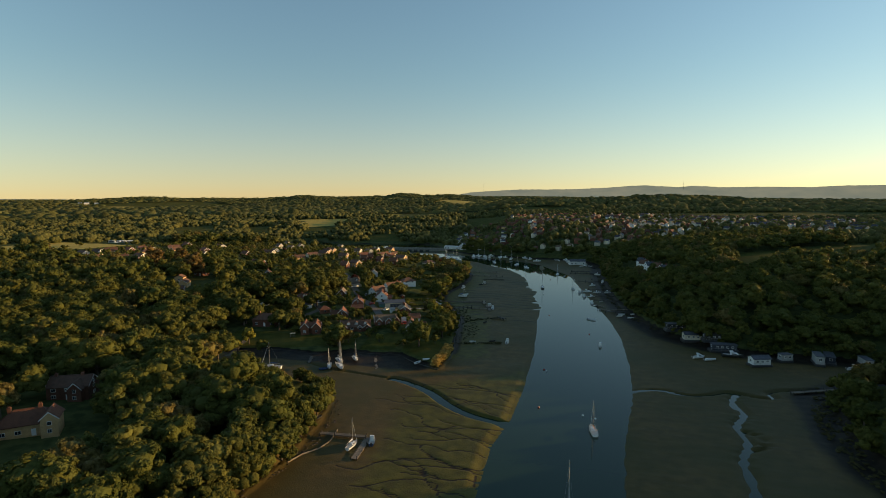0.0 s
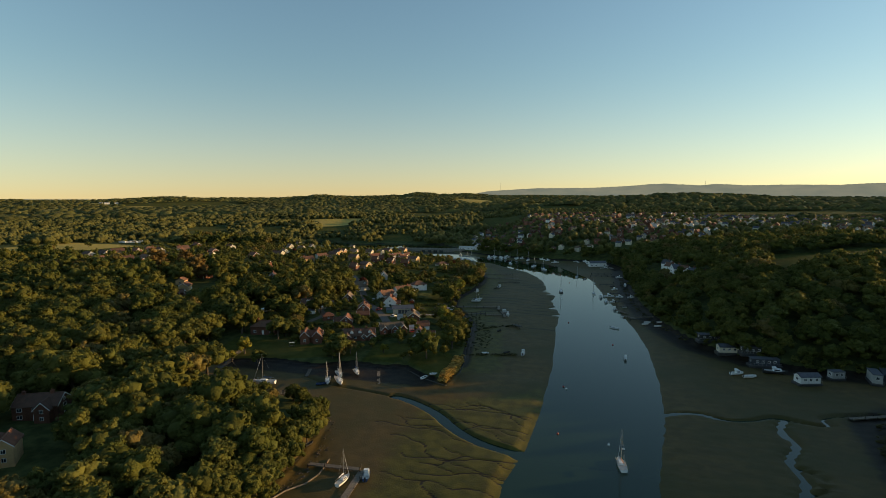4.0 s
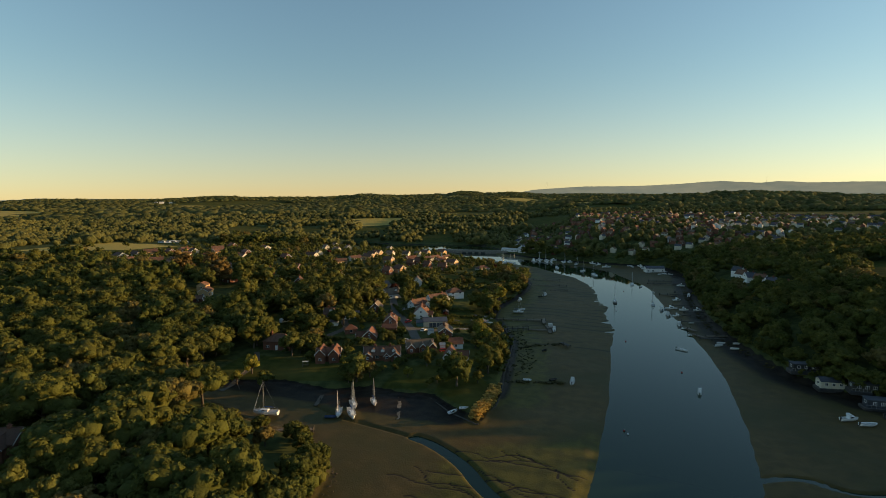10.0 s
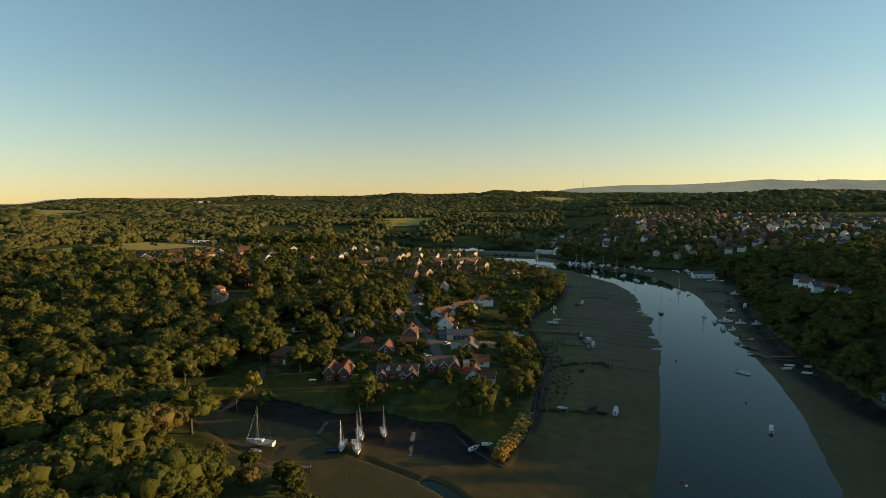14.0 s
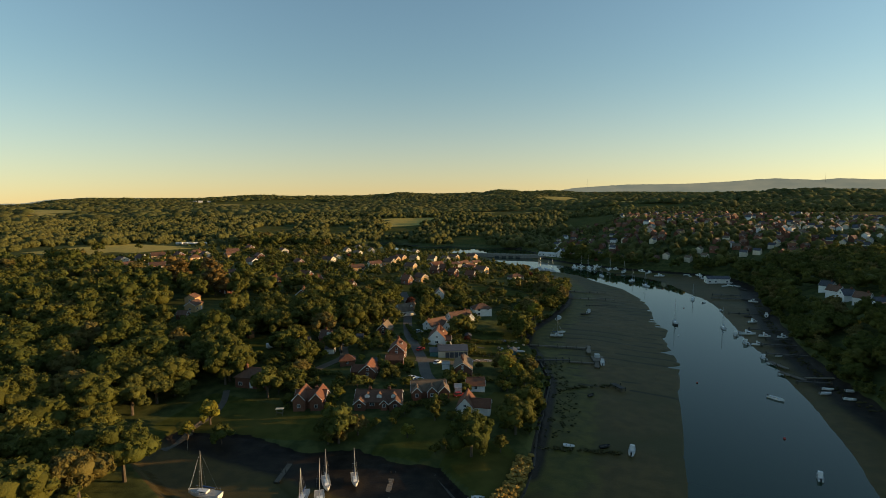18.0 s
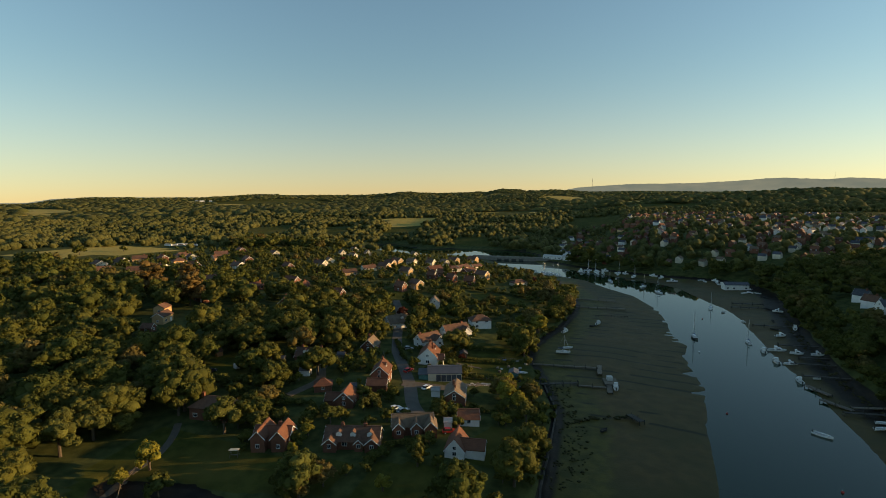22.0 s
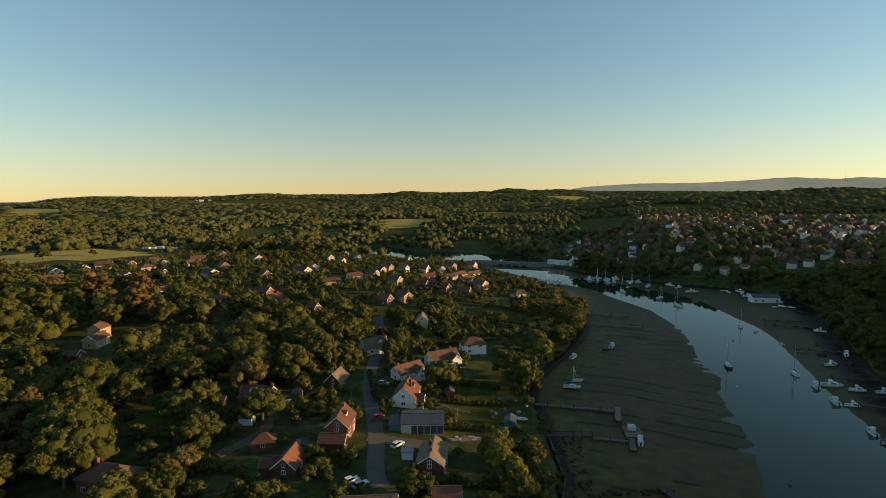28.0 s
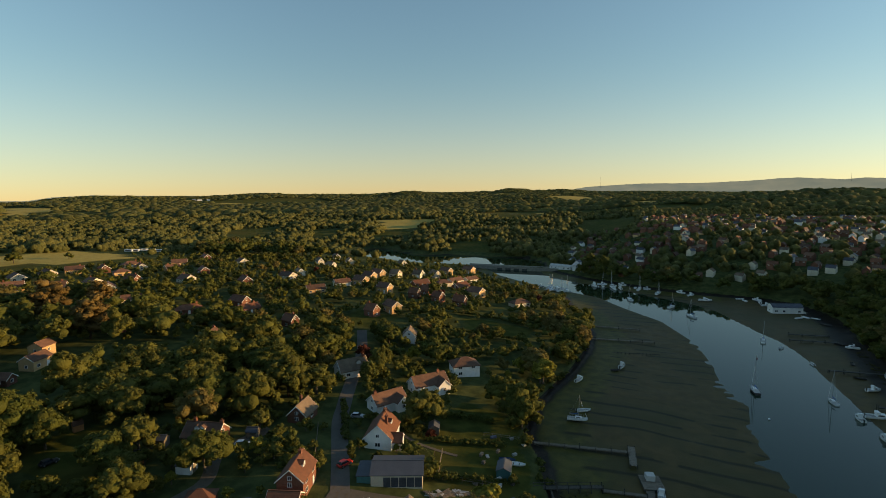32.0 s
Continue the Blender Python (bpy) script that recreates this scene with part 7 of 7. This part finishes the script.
# ---- far woods ----
def far_woods(name, label, near, far, across, deep, seed, crown, size):
    """Closed woodland far off: crowns side by side in staggered rows, joined into one; crown: points and faces of one crown."""
    q = np.random.RandomState(seed)
    X, Y = [], []
    rr = near
    while rr < far:
        s = across * (1 + rr / 9000)
        a = np.arange(-66, 42, math.degrees(s / rr))
        a = a + q.uniform(-0.5, 0.5, len(a)) * math.degrees(s / rr)
        d = rr + q.uniform(-0.6, 0.6, len(a)) * deep * (rr / near) ** 0.6
        X.append(d * np.sin(np.radians(a)))
        Y.append(100 + d * np.cos(np.radians(a)))
        rr += deep * (rr / near) ** 0.6
    x, y = np.concatenate(X), np.concatenate(Y)
    okk = (inlet(x, y) < -5) & ~((y < 704) & (x > -420) & (x < -90)) & ((y > 676) | (x < -478) | (x > 276) | inside(x, y, TOWN))
    okk &= ~inside(x, y, [(-600, 455), (-470, 340), (-390, 400), (-430, 520), (-520, 600)])
    z1, _ = zones(x, y)
    okk &= (z1[:, 1] < 0.5) & (z1[:, 2] < 0.5) & (q.rand(len(x)) > 0.06)
    x, y = x[okk], y[okk]
    for hx, hy, hr_ in TAKEN:
        keep = (x - hx) ** 2 + (y - hy) ** 2 > (hr_ + 1.0) ** 2
        if hy > 600 and hx > -110:  # open ground before the houses of the town
            gap = math.hypot(hx + 15, hy - 120)
            keep &= (x - hx + 9 * (hx + 15) / gap) ** 2 + (y - hy + 9 * (hy - 120) / gap) ** 2 > 4.6 ** 2
        x, y = x[keep], y[keep]
    n_ = len(x)
    z, dist = land(x, y), np.hypot(x, y - 100)
    v, f = crown
    s = size * (0.62 + 0.75 * q.rand(n_) ** 1.4) * (1 + dist / 9000) * (1 + 0.30 * waves(x, y, 130, 41))
    s = s * np.where(inside(x, y, TOWN), 0.92, 1.0)
    flat = np.where(dist < 1250, 1.0, 0.72) / (1 + 0.0002 * dist)
    shape = v[None] * (1 + 0.10 * q.normal(size=(n_, len(v), 1))) * np.stack([s, s, s * flat], 1)[:, None]
    V = (shape + np.stack([x, y, z + s * flat * 0.6], 1)[:, None]).reshape(-1, 3)
    F = (f[None] + (np.arange(n_) * len(v))[:, None, None]).reshape(-1, 3)
    me = bpy.data.meshes.new(name)
    me.vertices.add(len(V))
    me.vertices.foreach_set("co", V.ravel())
    me.loops.add(F.size)
    me.loops.foreach_set("vertex_index", F.ravel().astype(np.int32))
    me.polygons.add(len(F))
    me.polygons.foreach_set("loop_start", np.arange(0, F.size, 3))
    me.polygons.foreach_set("loop_total", np.full(len(F), 3))
    me.update()
    me.polygons.foreach_set("use_smooth", np.ones(len(F), bool))
    tint = np.clip(0.5 + 0.45 * waves(x, y, 300, 42) + 0.22 * q.normal(size=n_), 0, 1)
    me.attributes.new("tint", "FLOAT", "POINT").data.foreach_set("value", np.repeat(tint, len(v)).astype(np.float32))
    tagged(shared(name, me, "canopy_far"), label, "woodland", kind="stuff")


ring = np.radians(np.arange(6) * 60)
def tufted(v, f, seed, count):
    """A crown with smaller tufts standing out of it."""
    q = np.random.RandomState(seed)
    V, F = [v * 0.9], [f]
    for k in range(count):
        a, h = k * 2.4 + q.rand(), 0.75 * (k + 0.5) / count
        w = math.sqrt(1 - h * h) * 0.62
        V.append(v * (0.5 + 0.12 * q.rand()) + (w * math.cos(a), w * math.sin(a), h * 0.85 - 0.05))
        F.append(f + len(v) * (k + 1))
    return np.concatenate(V), np.concatenate(F)


CAP = (np.array([(0, 0, 1.0)] + [(0.66 * math.cos(a), 0.66 * math.sin(a), 0.74) for a in ring] + [(math.cos(a + 0.5), math.sin(a + 0.5), -0.05) for a in ring]),
       np.array([(0, k + 1, (k + 1) % 6 + 1) for k in range(6)] + [(k + 1, k + 7, (k + 1) % 6 + 1) for k in range(6)] + [((k + 1) % 6 + 1, k + 7, (k + 1) % 6 + 7) for k in range(6)]))
SKIRT = (np.concatenate([CAP[0], [(0.74 * math.cos(a), 0.74 * math.sin(a), -0.8) for a in ring]]),
         np.concatenate([CAP[1], [(k + 7, k + 13, (k + 1) % 6 + 7) for k in range(6)], [((k + 1) % 6 + 7, k + 13, (k + 1) % 6 + 13) for k in range(6)]]))
far_woods("middle_woodland", "green woodland and garden trees beyond the creek", 400, 1250, 7.6, 9.6, 3, tufted(*SKIRT, 6, 4), 4.4)
far_woods("far_woodland", "distant dark-green woodland and hedges on rolling land", 1250, 4300, 10.5, 18.0, 4, CAP, 8.4)

# hills behind everything, their haze in the material's emission
V, F = [], []
for k in range(481):
    a = -74 + k * 0.26
    top = float(np.interp(a, HILL_AZ, HILL_TOP))
    top += 1.2 * float(waves(np.array(a * 40.0), np.array(0.0), 40, 52)) - (5 if -46 < a < -7.5 else 0)
    for q_, rr in ((0.0, 4330), (0.3, 4390), (0.6, 4440), (0.85, 4480), (1.0, 4520), (0.7, 4560)):
        u = math.radians(a)
        V.append((rr * math.sin(u), 100 + rr * math.cos(u), -40 + (top + 40) * q_))
for k in range(480):
    for j in range(5):
        i = 6 * k + j
        F.append((i, i + 6, i + 7, i + 1))
tagged(shared("backdrop", mesh_of("backdrop", V, F), "far_hill"), "grey-green backdrop hills on the horizon with haze put in as glow", "hills", kind="structure")
